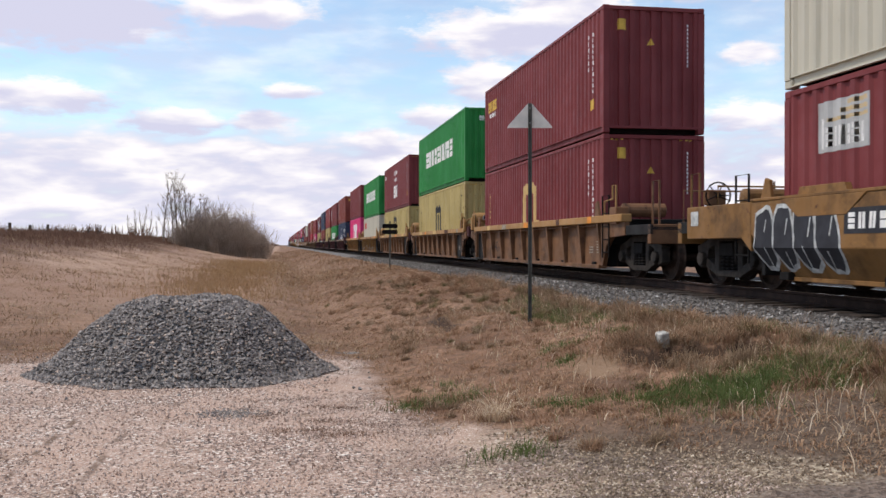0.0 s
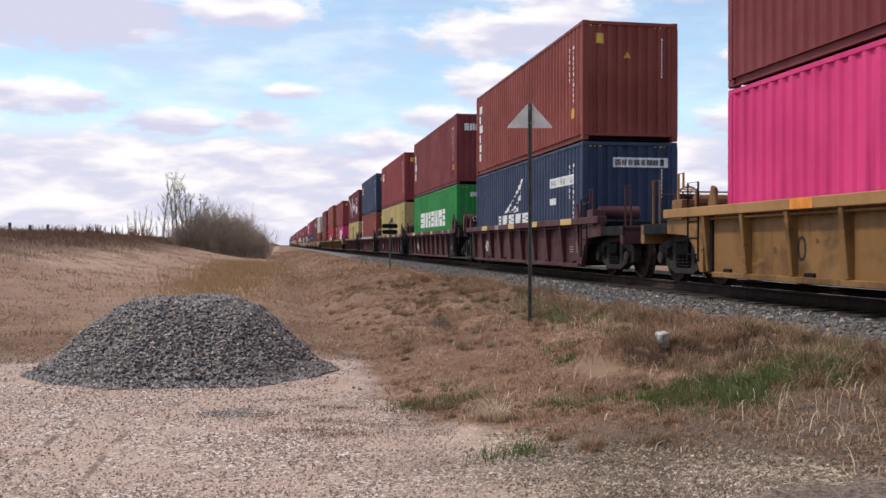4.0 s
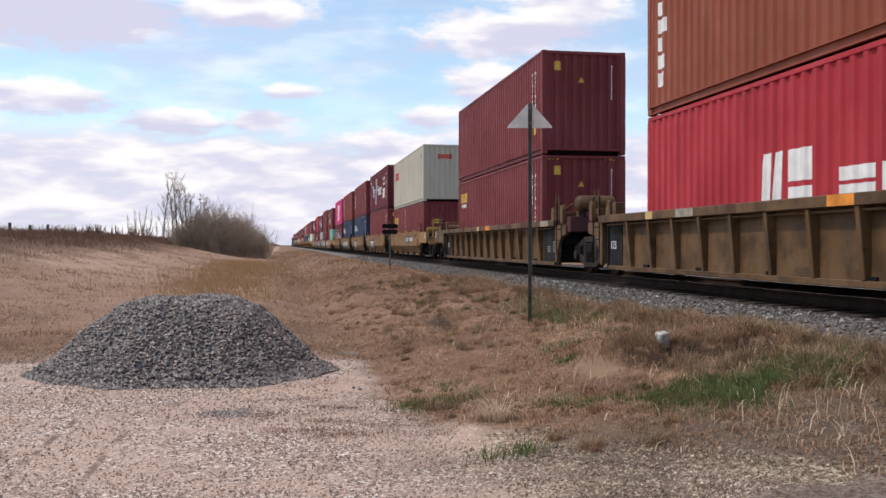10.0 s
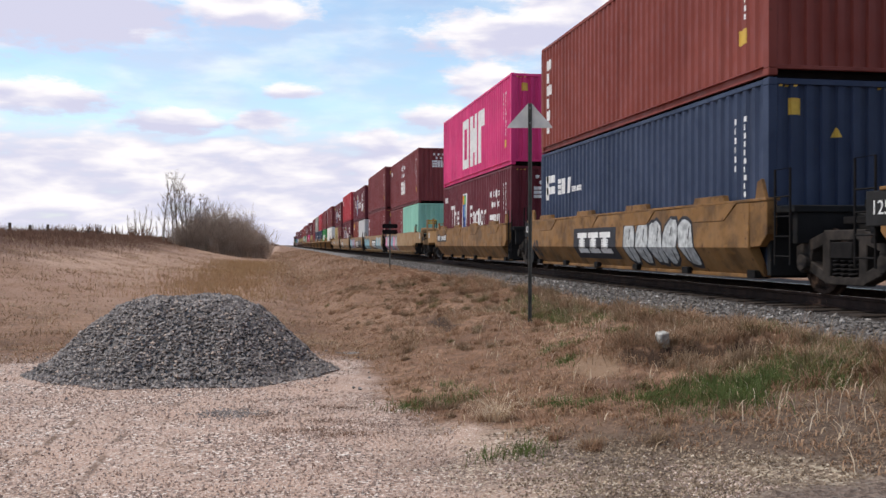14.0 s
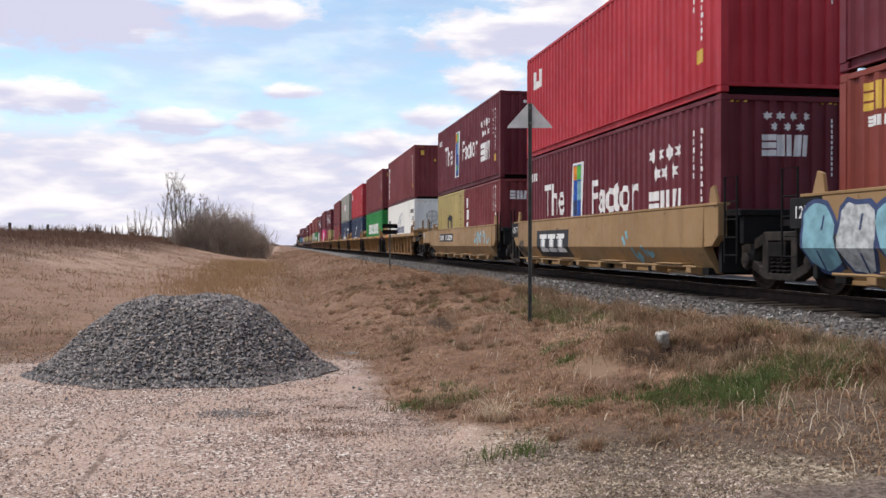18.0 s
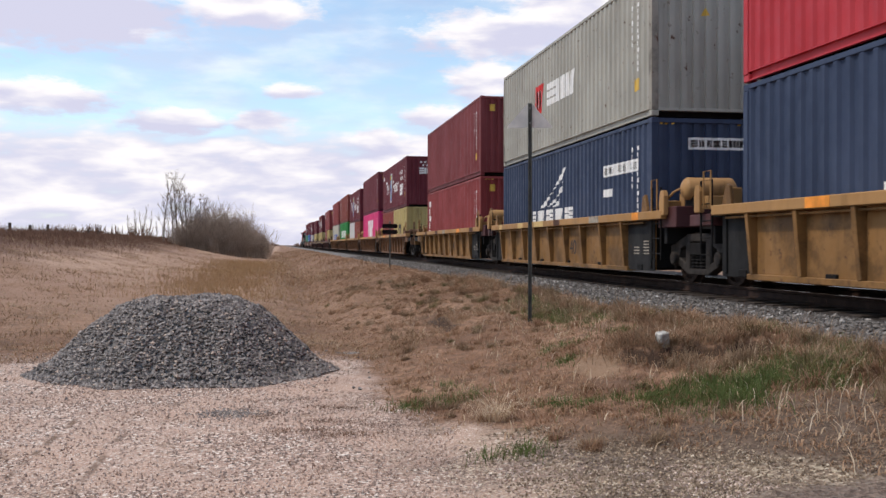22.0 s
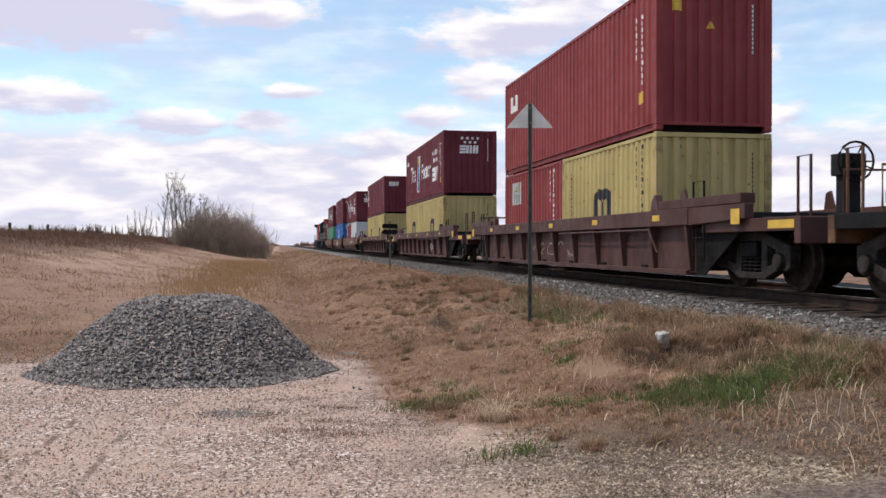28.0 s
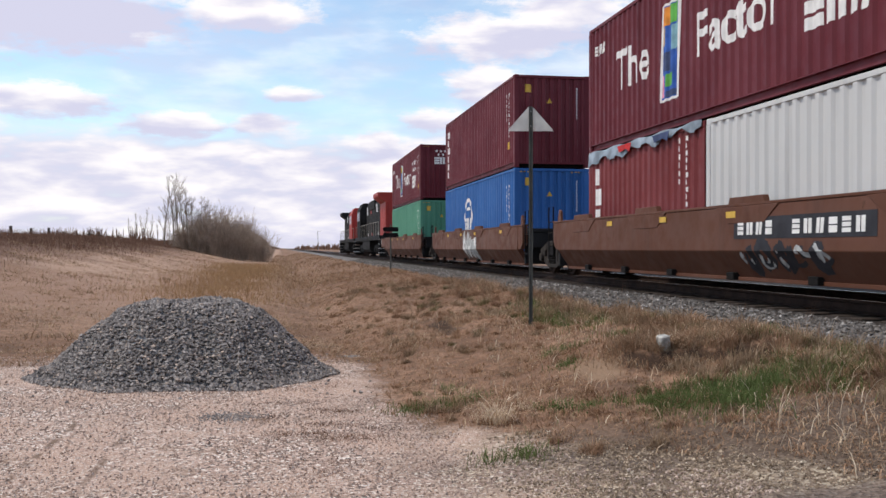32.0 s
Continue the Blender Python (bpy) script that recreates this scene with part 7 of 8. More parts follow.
def blades(name, mat, n, place, height, width, lean, seed, label, cat="grass"):
    """Grass blades: three-piece arching strips, thin towards the tip, some lying flat."""
    rng = np.random.default_rng(seed)
    p, hs, *out = place(rng, n)
    n = len(p)
    a = out[0] + rng.normal(0, 0.7, n) if out else rng.uniform(0, 2 * np.pi, n)
    ln_ = rng.uniform(height[0], height[1], n) * hs
    w = rng.uniform(width[0], width[1], n) * (0.6 + 0.4 * hs)
    d = np.stack([np.cos(a), np.sin(a), 0 * a], -1)
    twist = a + np.pi / 2 + rng.normal(0, 0.5, n)
    side = np.stack([np.cos(twist), np.sin(twist), 0 * a], -1) * w[:, None] / 2
    up = np.array([0, 0, 1.0])
    tilt = rng.uniform(lean[0], lean[1], n)
    b = np.concatenate([p[:, :2], ground_z(p[:, 0], p[:, 1])[:, None] - 0.008], 1)
    pts, cur = [b], b
    for k, part_ in enumerate((0.4, 0.35, 0.25)):
        ang = tilt * (0.45 + 0.75 * k)
        cur = cur + (d * np.sin(ang)[:, None] + up * np.cos(ang)[:, None]) * (ln_ * part_)[:, None]
        pts.append(cur)
    floor_ = ground_z(pts[3][:, 0], pts[3][:, 1]) + 0.004
    pts[3][:, 2] = np.maximum(pts[3][:, 2], floor_)
    v = np.stack([pts[0] - side, pts[0] + side, pts[1] + side * 0.9, pts[1] - side * 0.9, pts[2] + side * 0.6, pts[2] - side * 0.6, pts[3]], 1).reshape(-1, 3)
    o = 7 * np.arange(n)[:, None]
    tri_ = np.concatenate([np.array([[i_, j_, k_]]) + o for i_, j_, k_ in ((0, 1, 2), (0, 2, 3), (3, 2, 4), (3, 4, 5), (5, 4, 6))])
    return tagged(put(name, big_mesh(name, v, tri_, mat)), label, cat, kind="stuff")


def yard_edge(y):
    return 0.95 + 0.30 * np.maximum(0, 8.6 - y) ** 1.5


def tufts(rng, n, per, x0, x1, ymin, ylen, power, spread):
    """Blade roots gathered in tufts."""
    c = max(1, n // per)
    cy = ymin + ylen * rng.random(c) ** power
    cx = rng.uniform(x0, x1, c)
    size = rng.uniform(0.6, 1.4, c)
    j = rng.integers(0, c, n)
    return cx[j] + rng.normal(0, spread, n) * size[j], cy[j] + rng.normal(0, spread, n) * size[j], size[j]


def bare(x, y):
    """Worn earth on the bank where hardly anything grows."""
    return np.maximum(np.exp(-(((x - 3.12) / 0.24) ** 2 + ((y - 8.8) / 0.42) ** 4)), 0.7 * np.exp(-(((x - 2.2) / 0.5) ** 2 + ((y - 11.6) / 1.2) ** 2)))


def ledge(x, y):
    """Height across the slope, to place the painted shade of the turf ledge: 0 at its lip, negative below."""
    return 0.52 * x + 0.85 * y + 0.06 * np.sin(x * 9) + 0.04 * np.sin(x * 21) - 9.40


def open_soil(x, y):
    """How far the turf closes: thin on the foot of the bank, nearly none where ledge and slip shade is painted."""
    torn = sstep(-0.26, -0.20, ledge(x, y)) * (1 - sstep(-0.05, 0.0, ledge(x, y))) * sstep(3.25, 3.5, x) * (1 - sstep(4.5, 4.8, x))
    slip_shade = sstep(2.5, 2.56, x + 0.05 * (y - 15)) * (1 - sstep(2.70, 2.76, x + 0.05 * (y - 15))) * np.exp(-((y - 15.0) / 1.0) ** 4)
    return (0.30 + 0.70 * sstep(5.4, 7.4, y)) * (1 - 0.93 * torn) * (1 - 0.9 * slip_shade)


def on_bank(rng, n):
    x, y, size = tufts(rng, n, 16, 0.9, 6.0, 4.4, 44, 2.3, 0.05)
    into = x - yard_edge(y) + 0.35 * lumps(x * 3, y * 3, 7)
    thick = (0.5 + 0.5 * sstep(-0.5, 0.4, lumps(x * 1.3, y * 1.3, 3))) * sstep(-0.25, 0.7, into) * (1 - bare(x, y)) * open_soil(x, y)
    keep = rng.random(n) < thick
    x, y, size = x[keep], y[keep], size[keep]
    return np.stack([x, y], -1), (0.35 + 0.65 * size ** 2) * (1 + np.maximum(0, y - 14) / 50)


def in_clumps(rng, n):
    """Upright tufts whose blades arch outwards from their middle."""
    c = n // 55
    cy = 4.6 + 26 * rng.random(c) ** 1.7
    cx = rng.uniform(1.2, 5.9, c)
    want = sstep(-0.3, 0.9, cx - yard_edge(cy)) * (0.12 + 0.88 * sstep(-0.1, 0.6, lumps(cx * 1.1, cy * 0.8, 9) + 0.5 * sstep(3.0, 4.6, cx))) * (1 - bare(cx, cy)) * open_soil(cx, cy)
    ok = rng.random(c) < want
    cx, cy = cx[ok], cy[ok]
    size = rng.uniform(0.45, 1.35, len(cx)) * (0.7 + 0.45 * sstep(3.2, 4.8, cx))
    j = rng.integers(0, len(cx), n)
    o = rng.normal(0, 0.045, (n, 2)) * size[j, None]
    return np.stack([cx[j], cy[j]], -1) + o, size[j] * (1 + np.maximum(0, cy[j] - 12) / 40), np.arctan2(o[:, 1], o[:, 0])


blades("dry_grass", STRAW, 30000, on_bank, (0.04, 0.12), (0.004, 0.009), (0.5, 1.9), 11, "dry tan grass covering the railway bank")
blades("russet_grass", REDGRASS, 115000, on_bank, (0.04, 0.12), (0.005, 0.010), (0.9, 1.95), 12, "matted russet dead grass on the railway bank")
blades("straw_clumps", BLEACHED, 36000, in_clumps, (0.08, 0.22), (0.0035, 0.007), (0.25, 1.35), 31, "clumps of bleached straw grass on the railway bank")
blades("brown_clumps", REDGRASS, 34000, in_clumps, (0.07, 0.20), (0.004, 0.008), (0.3, 1.5), 32, "clumps of brown dead grass on the railway bank")


def green_spots(rng, n):
    spots = np.array([(1.22, 8.47, 0.15, 0.16), (1.45, 8.6, 0.20, 0.18), (1.78, 8.65, 0.16, 0.18), (1.73, 9.4, 0.08, 0.10), (1.72, 6.36, 0.13, 0.16), (1.52, 6.3, 0.12, 0.12),
                      (2.49, 7.42, 0.18, 0.14), (2.25, 7.5, 0.12, 0.12), (3.38, 7.45, 0.30, 0.20), (3.25, 6.85, 0.24, 0.24), (3.70, 7.2, 0.28, 0.26), (3.0, 6.9, 0.14, 0.16),
                      (3.35, 7.2, 0.28, 0.22), (4.0, 6.9, 0.22, 0.24), (4.5, 7.3, 0.26, 0.30), (5.05, 7.5, 0.24, 0.40), (5.5, 8.7, 0.16, 0.30), (5.0, 8.5, 0.16, 0.22), (4.3, 13.6, 0.3, 0.8),
                      (4.5, 15.7, 0.3, 1.0), (4.2, 10.9, 0.14, 0.25), (3.2, 10.4, 0.14, 0.2), (2.9, 9.3, 0.12, 0.16), (3.5, 7.0, 0.35, 0.30), (3.9, 7.2, 0.35, 0.30), (4.3, 7.0, 0.35, 0.35), (3.4, 6.6, 0.3, 0.25), (4.7, 7.4, 0.35, 0.4), (3.1, 7.3, 0.2, 0.2)])
    area = spots[:, 2] * spots[:, 3] + 0.008
    k = rng.choice(len(spots), n, p=area / area.sum())
    p = spots[k, :2] + rng.normal(0, 0.85, (n, 2)) * spots[k, 2:]
    keep = rng.random(n) < 0.25 + 0.75 * sstep(-0.4, 0.5, lumps(p[:, 0] * 5, p[:, 1] * 5, 4))
    return p[keep], 1 + 0.35 * sstep(2.9, 3.6, p[keep, 0])


blades("green_grass", GREEN, 24000, green_spots, (0.04, 0.13), (0.003, 0.007), (0.15, 1.1), 13, "patches of fresh green grass on the bank")


def pale_flecks(rng, n):
    x, y = rng.uniform(1.4, 5.9, n), 4.6 + 13 * rng.random(n) ** 1.4
    keep = rng.random(n) < sstep(-0.2, 1.0, x - yard_edge(y)) * (0.25 + 0.75 * sstep(2.4, 4.4, x)) * (1 - bare(x, y)) * open_soil(x, y)
    return np.stack([x, y], -1)[keep], np.full(keep.sum(), 1.0)


blades("bleached_blades", PALE, 4200, pale_flecks, (0.07, 0.19), (0.006, 0.011), (0.25, 1.4), 35, "single bleached blades standing out of the dead grass")
blades("olive_grass", OLIVE, 12000, in_clumps, (0.06, 0.17), (0.0035, 0.007), (0.2, 1.2), 34, "half-dry olive grass among the dead clumps")


def shoulder_tufts(rng, n):
    k = np.array([(3.5, 9.0), (3.7, 8.85), (3.9, 8.75), (4.1, 8.6), (4.3, 8.5), (4.5, 8.4), (3.6, 9.3), (3.95, 9.2), (4.25, 9.0), (4.55, 8.9), (4.8, 8.7), (4.1, 9.6), (4.5, 9.4), (4.9, 9.2), (5.2, 8.4), (4.7, 10.0), (5.1, 9.8),
                  (5.4, 7.6), (5.2, 7.0), (4.9, 6.6), (2.68, 15.0), (2.6, 14.5), (2.75, 15.4), (1.75, 13.2), (1.8, 13.6), (1.9, 26.0), (2.0, 27.2)])
    j = rng.integers(0, len(k), n)
    p = k[j] + rng.normal(0, 0.16, (n, 2))
    keep = rng.random(n) < open_soil(p[:, 0], p[:, 1])
    p, j = p[keep], j[keep]
    return p, np.where(j > 19, 0.6, np.where(j > 16, 0.8, 1.0))


blades("shoulder_tufts", REDGRASS, 9000, shoulder_tufts, (0.08, 0.20), (0.003, 0.007), (0.3, 1.7), 21, "thick overhanging tufts of russet grass on the bank")
blades("shoulder_straw", BLEACHED, 7500, shoulder_tufts, (0.08, 0.20), (0.004, 0.008), (0.4, 1.7), 22, "bleached straw tufts on the shoulder of the bank")


def tall_stalks(rng, n):
    k = np.array([(3.3, 5.2), (3.7, 5.6), (4.0, 6.0), (4.4, 6.6), (3.5, 6.4), (4.8, 7.2), (3.9, 5.2), (4.2, 5.5), (5.2, 8.0), (3.5, 5.0), (3.8, 5.3)])
    p = k[rng.integers(0, len(k), n)] + rng.normal(0, 0.25, (n, 2))
    return p, np.full(n, 1.0)


blades("tall_stalks", PALE, 90, tall_stalks, (0.18, 0.42), (0.0035, 0.006), (0.3, 1.3), 14, "long bent straw stalks at the foot of the bank")


def fallen_sheaf(rng, n):
    o = rng.normal(0, 0.05, (n, 2))
    return np.array((1.76, 7.45)) + o, rng.uniform(0.6, 1.3, n), np.arctan2(o[:, 1], o[:, 0])


blades("fallen_straw", PALE, 150, fallen_sheaf, (0.22, 0.42), (0.004, 0.007), (0.8, 1.5), 41, "sheaf of fallen bleached straw spread on the bank foot")


def by_ballast(rng, n):
    y = 6 + 30 * rng.random(n)
    k = np.floor(y * 1.3)
    x = 6.0 + 0.5 * np.abs(np.sin(k * 12.9)) + rng.normal(0, 0.10, n)
    return np.stack([x, k / 1.3 + rng.normal(0, 0.10, n)], -1), np.full(n, 1.0)


def yard_tufts(rng, n):
    k = np.stack([rng.uniform(-5, 1.0, 60), rng.uniform(6, 12.6, 60)], -1)
    k[:30, 0] = rng.uniform(-0.3, 1.1, 30)
    k[30:48] = np.repeat(np.array([(0.02, 7.55), (-0.07, 8.3), (0.46, 7.38), (0.45, 7.94), (0.30, 7.6), (0.55, 8.6)]), 3, 0) + rng.normal(0, 0.05, (18, 2))
    j = rng.integers(0, len(k), n)
    p = k[j] + rng.normal(0, 0.06, (n, 2)) * (1.6, 1)
    keep = ((p[:, 0] - HEAP[0]) / 1.9) ** 2 + ((p[:, 1] - HEAP[1]) / 1.7) ** 2 > 1
    return p[keep], np.full(keep.sum(), 1.0)


blades("weed_stalks", WEED, 260, by_ballast, (0.35, 0.62), (0.003, 0.006), (0.05, 0.5), 20, "dead weed stalks standing along the ballast", "weeds")
blades("pale_weeds", PALE, 200, by_ballast, (0.15, 0.42), (0.004, 0.008), (0.1, 0.8), 36, "bleached weed stalks along the ballast", "weeds")
blades("yard_tufts", WEED, 4800, yard_tufts, (0.02, 0.055), (0.0025, 0.005), (0.5, 1.6), 15, "sparse low dead tufts growing in the gravel")


def on_field(rng, n):
    y = 12.5 + 115 * rng.random(n) ** 1.8
    x = -rng.random(n) * (0.32 * y + 7) + 1.4
    keep = (rng.random(n) < 0.25 + 0.75 * sstep(-0.2, 0.5, lumps(x * 0.5, y * 0.4, 5))) & ((((x - HEAP[0]) / 1.9) ** 2 + ((y - HEAP[1]) / 1.7) ** 2) > 1)
    x, y = x[keep], y[keep]
    return np.stack([x, y], -1), 0.8 + y / 50


def field_clumps(rng, n):
    c = 900
    cy = 14 + 80 * rng.random(c) ** 1.5
    cx = 1.0 - rng.random(c) * (0.36 * cy + 5)
    size = rng.uniform(0.4, 1.5, c) * (0.9 + cy / 70)
    j = rng.integers(0, c, n)
    o = rng.normal(0, 0.11, (n, 2)) * size[j, None]
    p = np.stack([cx[j], cy[j]], -1) + o
    keep = ((p[:, 0] - HEAP[0]) / 1.9) ** 2 + ((p[:, 1] - HEAP[1]) / 1.7) ** 2 > 1
    return p[keep], size[j][keep], np.arctan2(o[:, 1], o[:, 0])[keep]


blades("field_clumps", STRAW, 20000, field_clumps, (0.06, 0.17), (0.006, 0.014), (0.7, 1.7), 33, "brown dead tufts scattered over the field")
blades("field_grass", STRAW, 60000, on_field, (0.04, 0.13), (0.006, 0.016), (0.9, 1.8), 16, "dry tan prairie grass over the field")
blades("field_russet_grass", REDGRASS, 34000, on_field, (0.04, 0.12), (0.006, 0.016), (0.9, 1.8), 17, "russet dead grass mixed over the field")


def in_ditch(rng, n):
    y = 25 + 52 * rng.random(n)
    x = -1.9 - 0.012 * (y - 25) + rng.normal(0, 1.25, n)
    return np.stack([x, y], -1), 0.8 + y / 90


OCHRE = straw_material("ochre reed grass", (0.320, 0.195, 0.098), (0.440, 0.288, 0.155), (0.280, 0.165, 0.085))
blades("ditch_grass", OCHRE, 17000, in_ditch, (0.10, 0.30), (0.005, 0.014), (0.1, 0.9), 18, "tall ochre grass standing along the ditch")


def far_bank(rng, n):
    y = 38 + 170 * rng.random(n) ** 1.3
    x = rng.uniform(-1.0, 5.3, n)
    keep = rng.random(n) < 0.3 + 0.7 * sstep(-0.3, 0.5, lumps(x * 0.7, y * 0.16, 3))
    return np.stack([x, y], -1)[keep], np.full(keep.sum(), 1.0)


blades("far_bank_grass", REDGRASS, 7000, far_bank, (0.12, 0.32), (0.02, 0.05), (0.4, 1.5), 37, "russet dead grass along the distant railway bank")
blades("far_bank_straw", STRAW, 9000, far_bank, (0.12, 0.30), (0.02, 0.04), (0.5, 1.6), 38, "tan dead grass along the distant railway bank")


def on_crest(rng, n):
    y = 26 + 150 * rng.random(n) ** 1.25
    x = -7.6 - 12.5 * rng.random(n) ** 0.8 - 0.012 * y
    tall = sstep(8.0, 13.5, -x + 1.2 * lumps(x * 0.3, y * 0.12, 6))
    keep = rng.random(n) < 0.12 + 0.88 * tall
    x, y, tall = x[keep], y[keep], tall[keep]
    return np.stack([x, y], -1), rng.uniform(0.6, 1.25, len(x)) * (0.4 + 0.6 * tall) * (0.55 + 0.45 * sstep(-0.5, 0.8, lumps(x * 0.6, y * 0.25)))


blades("crest_weeds", WEED, 75000, on_crest, (0.35, 0.85), (0.010, 0.026), (0.05, 0.8), 19, "band of dark dead weeds along the crest of the field", "weeds")


def twig_strip(v, f, a, b, ra, rb):
    """A three-sided tapering twig."""
    d = b - a
    u = d.orthogonal().normalized()
    w = d.normalized().cross(u)
    n = len(v)
    for p, r in ((a, ra), (b, rb)):
        for k in range(3):
            q = p + r * (math.cos(k * 2.094) * u + math.sin(k * 2.094) * w)
            v.append((q.x, q.y, q.z))
    f += [(n, n + 1, n + 4, n + 3), (n + 1, n + 2, n + 5, n + 4), (n + 2, n, n + 3, n + 5)]


def mesh_of(name, v, f, mat):
    return big_mesh(name, np.array(v), np.array(f), mat)


def limb(v, f, rng, p, d, length, r, depth, spread):
    """A tapering limb in three bends that forks into thinner ones."""
    pts = [p]
    for k in range(3):
        d = (d + Vector((rng.gauss(0, 0.10), rng.gauss(0, 0.10), 0.10))).normalized()
        q = pts[-1] + d * length / 3
        twig_strip(v, f, pts[-1], q, r * (1 - 0.22 * k), r * (0.78 - 0.22 * k))
        pts.append(q)
    if depth == 0:
        return
    for _ in range(rng.randint(3, 5) if depth > 1 else rng.randint(4, 6)):
        k = rng.uniform(0.9, 3.0)
        o = pts[int(min(k, 2.99))].lerp(pts[int(min(k, 2.99)) + 1], k % 1)
        a = rng.uniform(0, 6.28)
        e = (d + Vector((math.cos(a), math.sin(a), 0.15)) * spread).normalized()
        limb(v, f, rng, o, e, length * rng.uniform(0.42, 0.66), max(0.008, r * 0.42), depth - 1, spread)


def bare_tree(x, y, h, seed, label, thick=0.09, depth=3, spread=0.6):
    """A leafless tree: a tapering stem, upswept limbs and fine twigs."""
    rng = random.Random(seed)
    t = thing("bare_tree", label, "tree", "bare trees at the end of the field", m=pose(x, y, float(ground_z(x, y)) - 0.1))
    tv, tf, cv, cf = [], [], [], []
    p, d, n = Vector((0, 0, 0)), Vector((rng.gauss(0, 0.05), rng.gauss(0, 0.05), 1)).normalized(), 9
    for s in range(n):
        k = s / n
        q = p + d * h / n
        twig_strip(tv, tf, p, q, thick * (1 - 0.85 * k), thick * (1 - 0.85 * (k + 1 / n)))
        if k > 0.18:
            for _ in range(3):
                a = rng.uniform(0, 6.28)
                e = Vector((math.cos(a) * spread, math.sin(a) * spread, 1)).normalized()
                limb(cv, cf, rng, p.lerp(q, rng.random()), e, h * rng.uniform(0.16, 0.26) * (1.15 - 0.7 * k), thick * 0.30 * (1 - 0.6 * k), depth - 1, spread)
        p = q
        d = (d + Vector((rng.gauss(0, 0.05), rng.gauss(0, 0.05), 0.06))).normalized()
    put("trunk", mesh_of("trunk", tv, tf, BARK), t)
    put("crown", mesh_of("crown", cv, cf, CROWN_TWIG), t)


for i, (x, y, h, sp) in enumerate([(-12.3, 104, 5.2, 0.4), (-11.6, 106, 7.3, 0.55), (-11.0, 104.5, 7.5, 0.55), (-10.5, 107, 7.2, 0.6), (-10.0, 105, 6.3, 0.75), (-9.3, 106, 6.0, 0.95), (-8.7, 104.5, 5.7, 0.95), (-8.0, 107, 5.4, 0.85)]):
    bare_tree(x, y, h, 30 + i, "tall slender leafless poplar with budding grey twigs" if sp < 0.8 else "rounded leafless tree with budding brown twigs", 0.11, 3, sp)
for i, (x, y, h) in enumerate([(-22.9, 150, 2.9), (-22.5, 152, 3.6), (-21.9, 149, 2.2), (-21.0, 150, 3.2), (-20.6, 149, 3.9), (-20.2, 151, 3.2), (-19.2, 153, 2.2), (-18.2, 151, 2.0), (-17.2, 152, 1.9)]):
    bare_tree(x, y, h * 1.35, 50 + i, "thin leafless poplar standing alone on the field crest", 0.07, 2, 0.35)


def thicket():
    """A long belt of bare brush that runs away beside the track."""
    rng = random.Random(77)
    v, f = [], []
    for i in range(700):
        k = rng.random() ** 2.2
        y = 103 + 240 * k
        x = rng.uniform(-11.4 - 5 * k, -1.3 - 3.5 * k)
        top = float(np.interp(x + 4 * k, [-12.5, -10.4, -9.4, -8.2, -7.0, -4.9, -3.1, -1.2, -0.6], [1.6, 2.4, 4.2, 5.6, 6.1, 5.9, 4.6, 2.5, 1.2])) * rng.uniform(0.66, 1.06)
        base = Vector((x, y, float(ground_z(x, y)) - 0.1))
        for s in range(3):
            d = Vector((rng.gauss(0, 0.14), rng.gauss(0, 0.14), 1)).normalized()
            p, r = base + Vector((rng.gauss(0, 0.4), rng.gauss(0, 0.4), 0)), 0.026
            h = top * rng.uniform(0.45, 1.0)
            for j in range(4):
                q = p + d * h / 4
                twig_strip(v, f, p, q, r, r * 0.72)
                r *= 0.72
                for b in range(2 + j):
                    a = rng.uniform(0, 6.28)
                    e = (d + Vector((math.cos(a), math.sin(a), 0.2)) * 0.65).normalized()
                    o = q - d * rng.uniform(0, h / 4)
                    m = o + e * rng.uniform(0.3, 0.9)
                    twig_strip(v, f, o, m, 0.014, 0.011)
                    e = (e + Vector((rng.gauss(0, 0.5), rng.gauss(0, 0.5), 0.5))).normalized()
                    twig_strip(v, f, m, m + e * rng.uniform(0.2, 0.5), 0.011, 0.008)
                p = q
                d = (d + Vector((rng.gauss(0, 0.12), rng.gauss(0, 0.12), 0.06))).normalized()
    tagged(put("brush_belt", mesh_of("brush_belt", v, f, TWIG)), "dense belt of leafless grey-brown brush beside the field", "bushes", kind="stuff")


thicket()


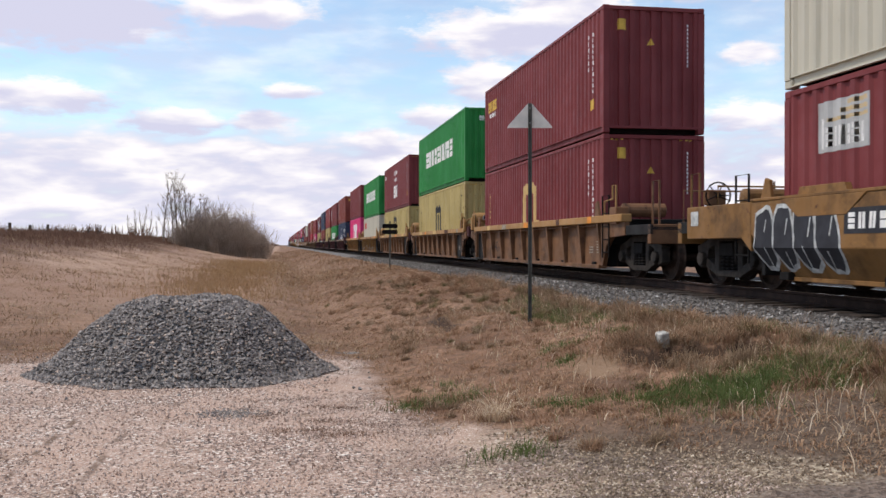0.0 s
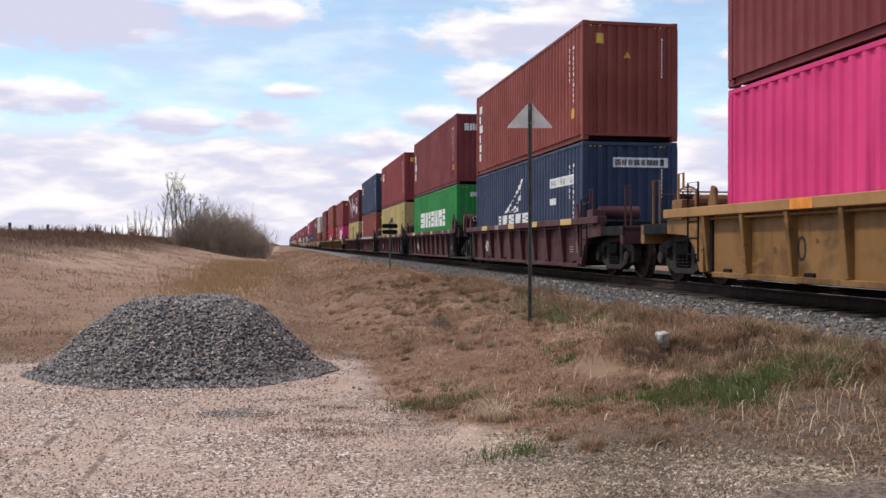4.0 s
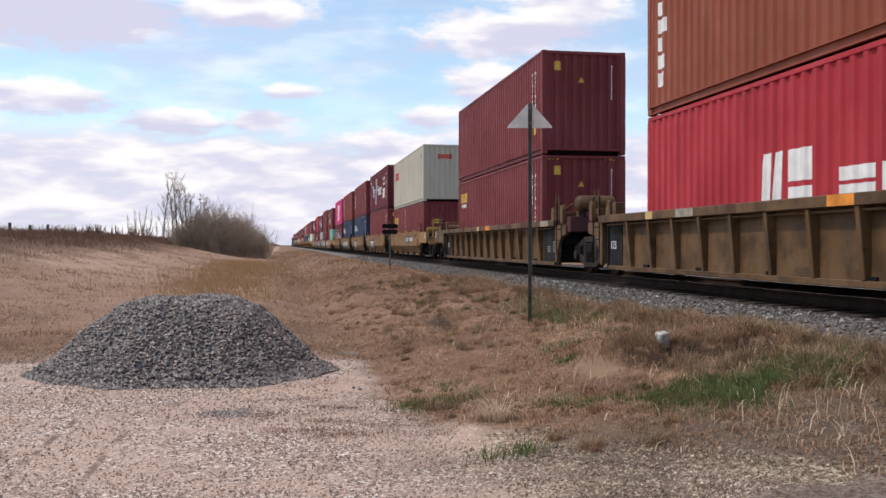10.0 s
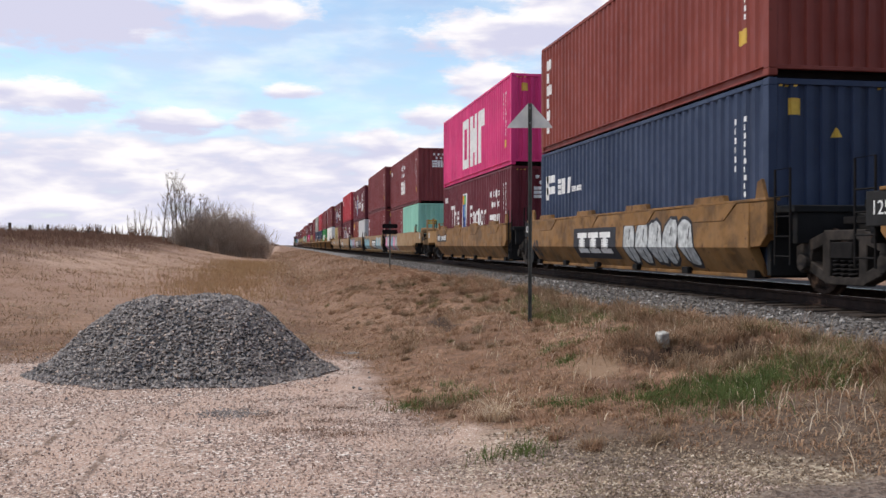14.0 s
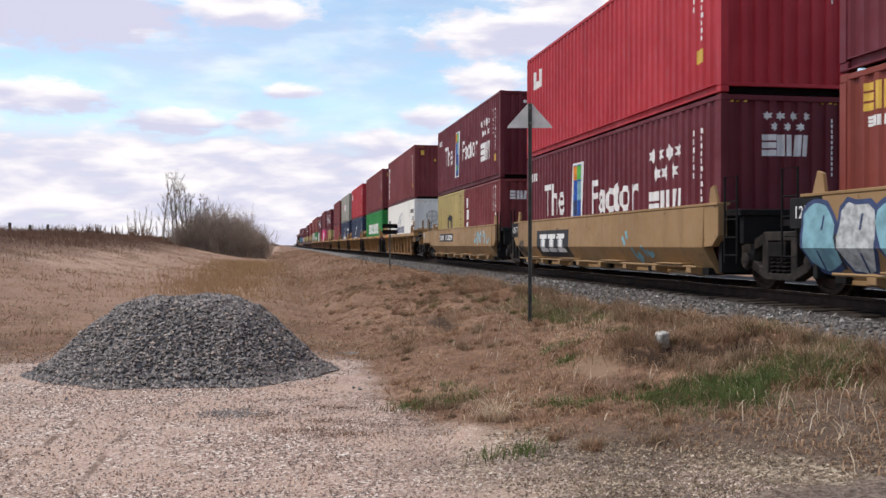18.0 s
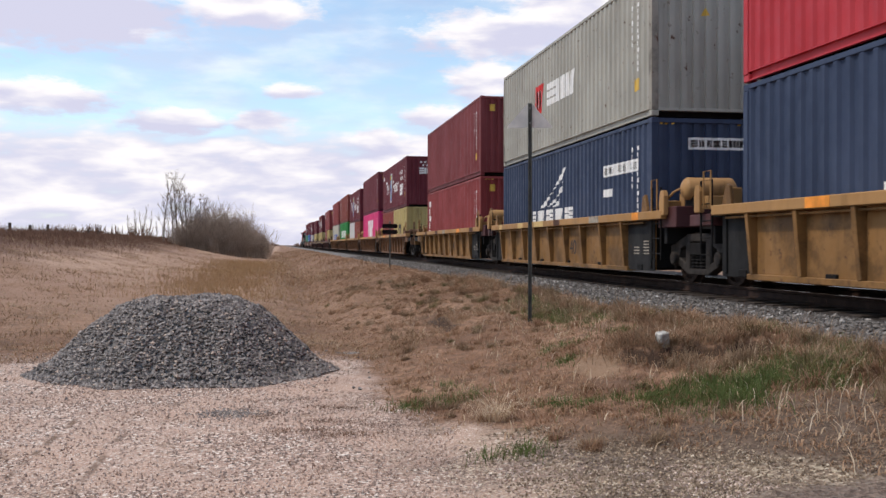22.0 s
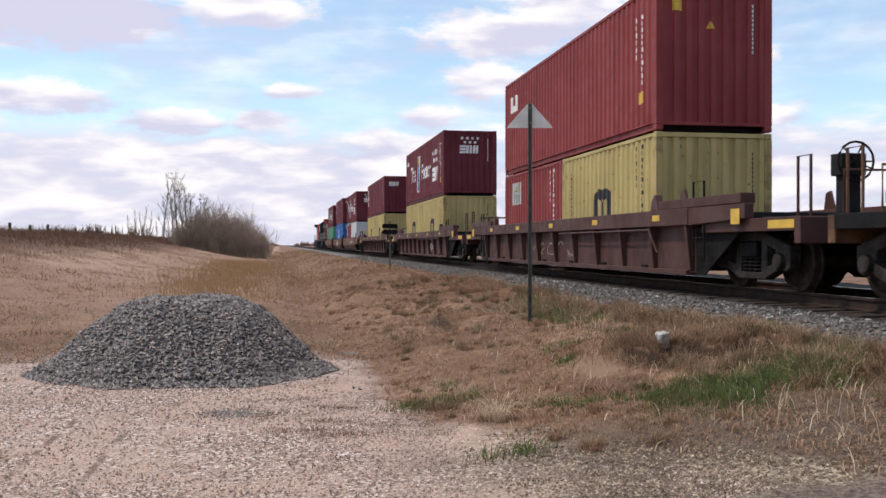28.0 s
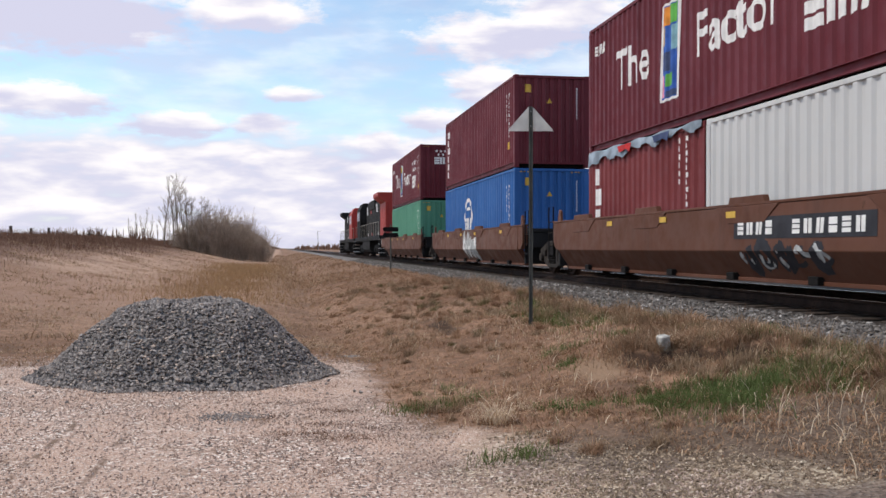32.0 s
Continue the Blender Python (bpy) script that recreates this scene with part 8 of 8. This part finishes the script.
def far_woods():
    rng = random.Random(5)
    v, f = [], []
    for i in range(900):
        a = radians(rng.uniform(-34, 40))
        r = rng.uniform(900, 1500)
        x, y = r * math.sin(a), r * math.cos(a)
        if 0 < x < 20:
            continue
        h = rng.uniform(2.5, 6.5) * (0.6 + 0.8 * max(0, math.sin(a * 17)))
        base = Vector((x, y, float(ground_z(x, y))))
        for s in range(5):
            o = Vector((rng.gauss(0, 3.0), rng.gauss(0, 3.0), 0))
            twig_strip(v, f, base + o, base + o + Vector((rng.gauss(0, 0.5), 0, h * rng.uniform(0.6, 1))), rng.uniform(0.8, 1.6), 0.25)
    tagged(put("far_woods", mesh_of("far_woods", v, f, WEED)), "low dark line of distant woods on the horizon", "woods", kind="stuff")


far_woods()


def crest_bushes():
    rng = random.Random(15)
    v, f = [], []
    for c in (-0.225, -0.215, -0.205, -0.196, -0.188, -0.182, -0.165, -0.150, -0.138):
        for _ in range(26):
            y = 150 + rng.uniform(-4, 4)
            x = c * y + rng.gauss(0, 0.7)
            a = Vector((x, y, float(ground_z(x, y)) - 0.1))
            twig_strip(v, f, a, a + Vector((rng.gauss(0, 0.4), 0, rng.uniform(1.3, 2.7))), 0.12, 0.02)
    tagged(put("crest_bushes", mesh_of("crest_bushes", v, f, WEED)), "low dark bushes behind the crest of the field", "bushes", kind="stuff")


crest_bushes()

# ties: the nearest ones singly, the rest as one part
tie_mesh = Geo().box(-1.3, 1.3, -0.115, 0.115, -0.17, 0).mesh("tie", TIMBER, 0.012)
track = tagged(new("track_ties"), "dark creosoted timber ties under the rails", "ties", kind="structure")
for i in range(150):
    put("tie", tie_mesh, track, pose(TRACK_X + 0.02 * math.sin(i * 3.7), 1.0 + i * 0.53, RAIL - 0.176, 0, 0, 0.8 * math.sin(i * 2.3)))
rest = Geo()
for i in range(1500):
    y0 = 1.0 + (150 + i) * 0.53
    rest.box(TRACK_X - 1.3, TRACK_X + 1.3, y0 - 0.115, y0 + 0.115, RAIL - 0.34, RAIL - 0.176)
tagged(put("far_ties", rest.mesh("far_ties", TIMBER), track), kind="stuff")



def motions():
    times = [0.5 * i for i in range(65)]
    for ob, base in MOVERS:
        walk(ob, [(t, Matrix.Translation((0, -travel(t), 0)) @ base) for t in times])
    roll_wheels()


motions()
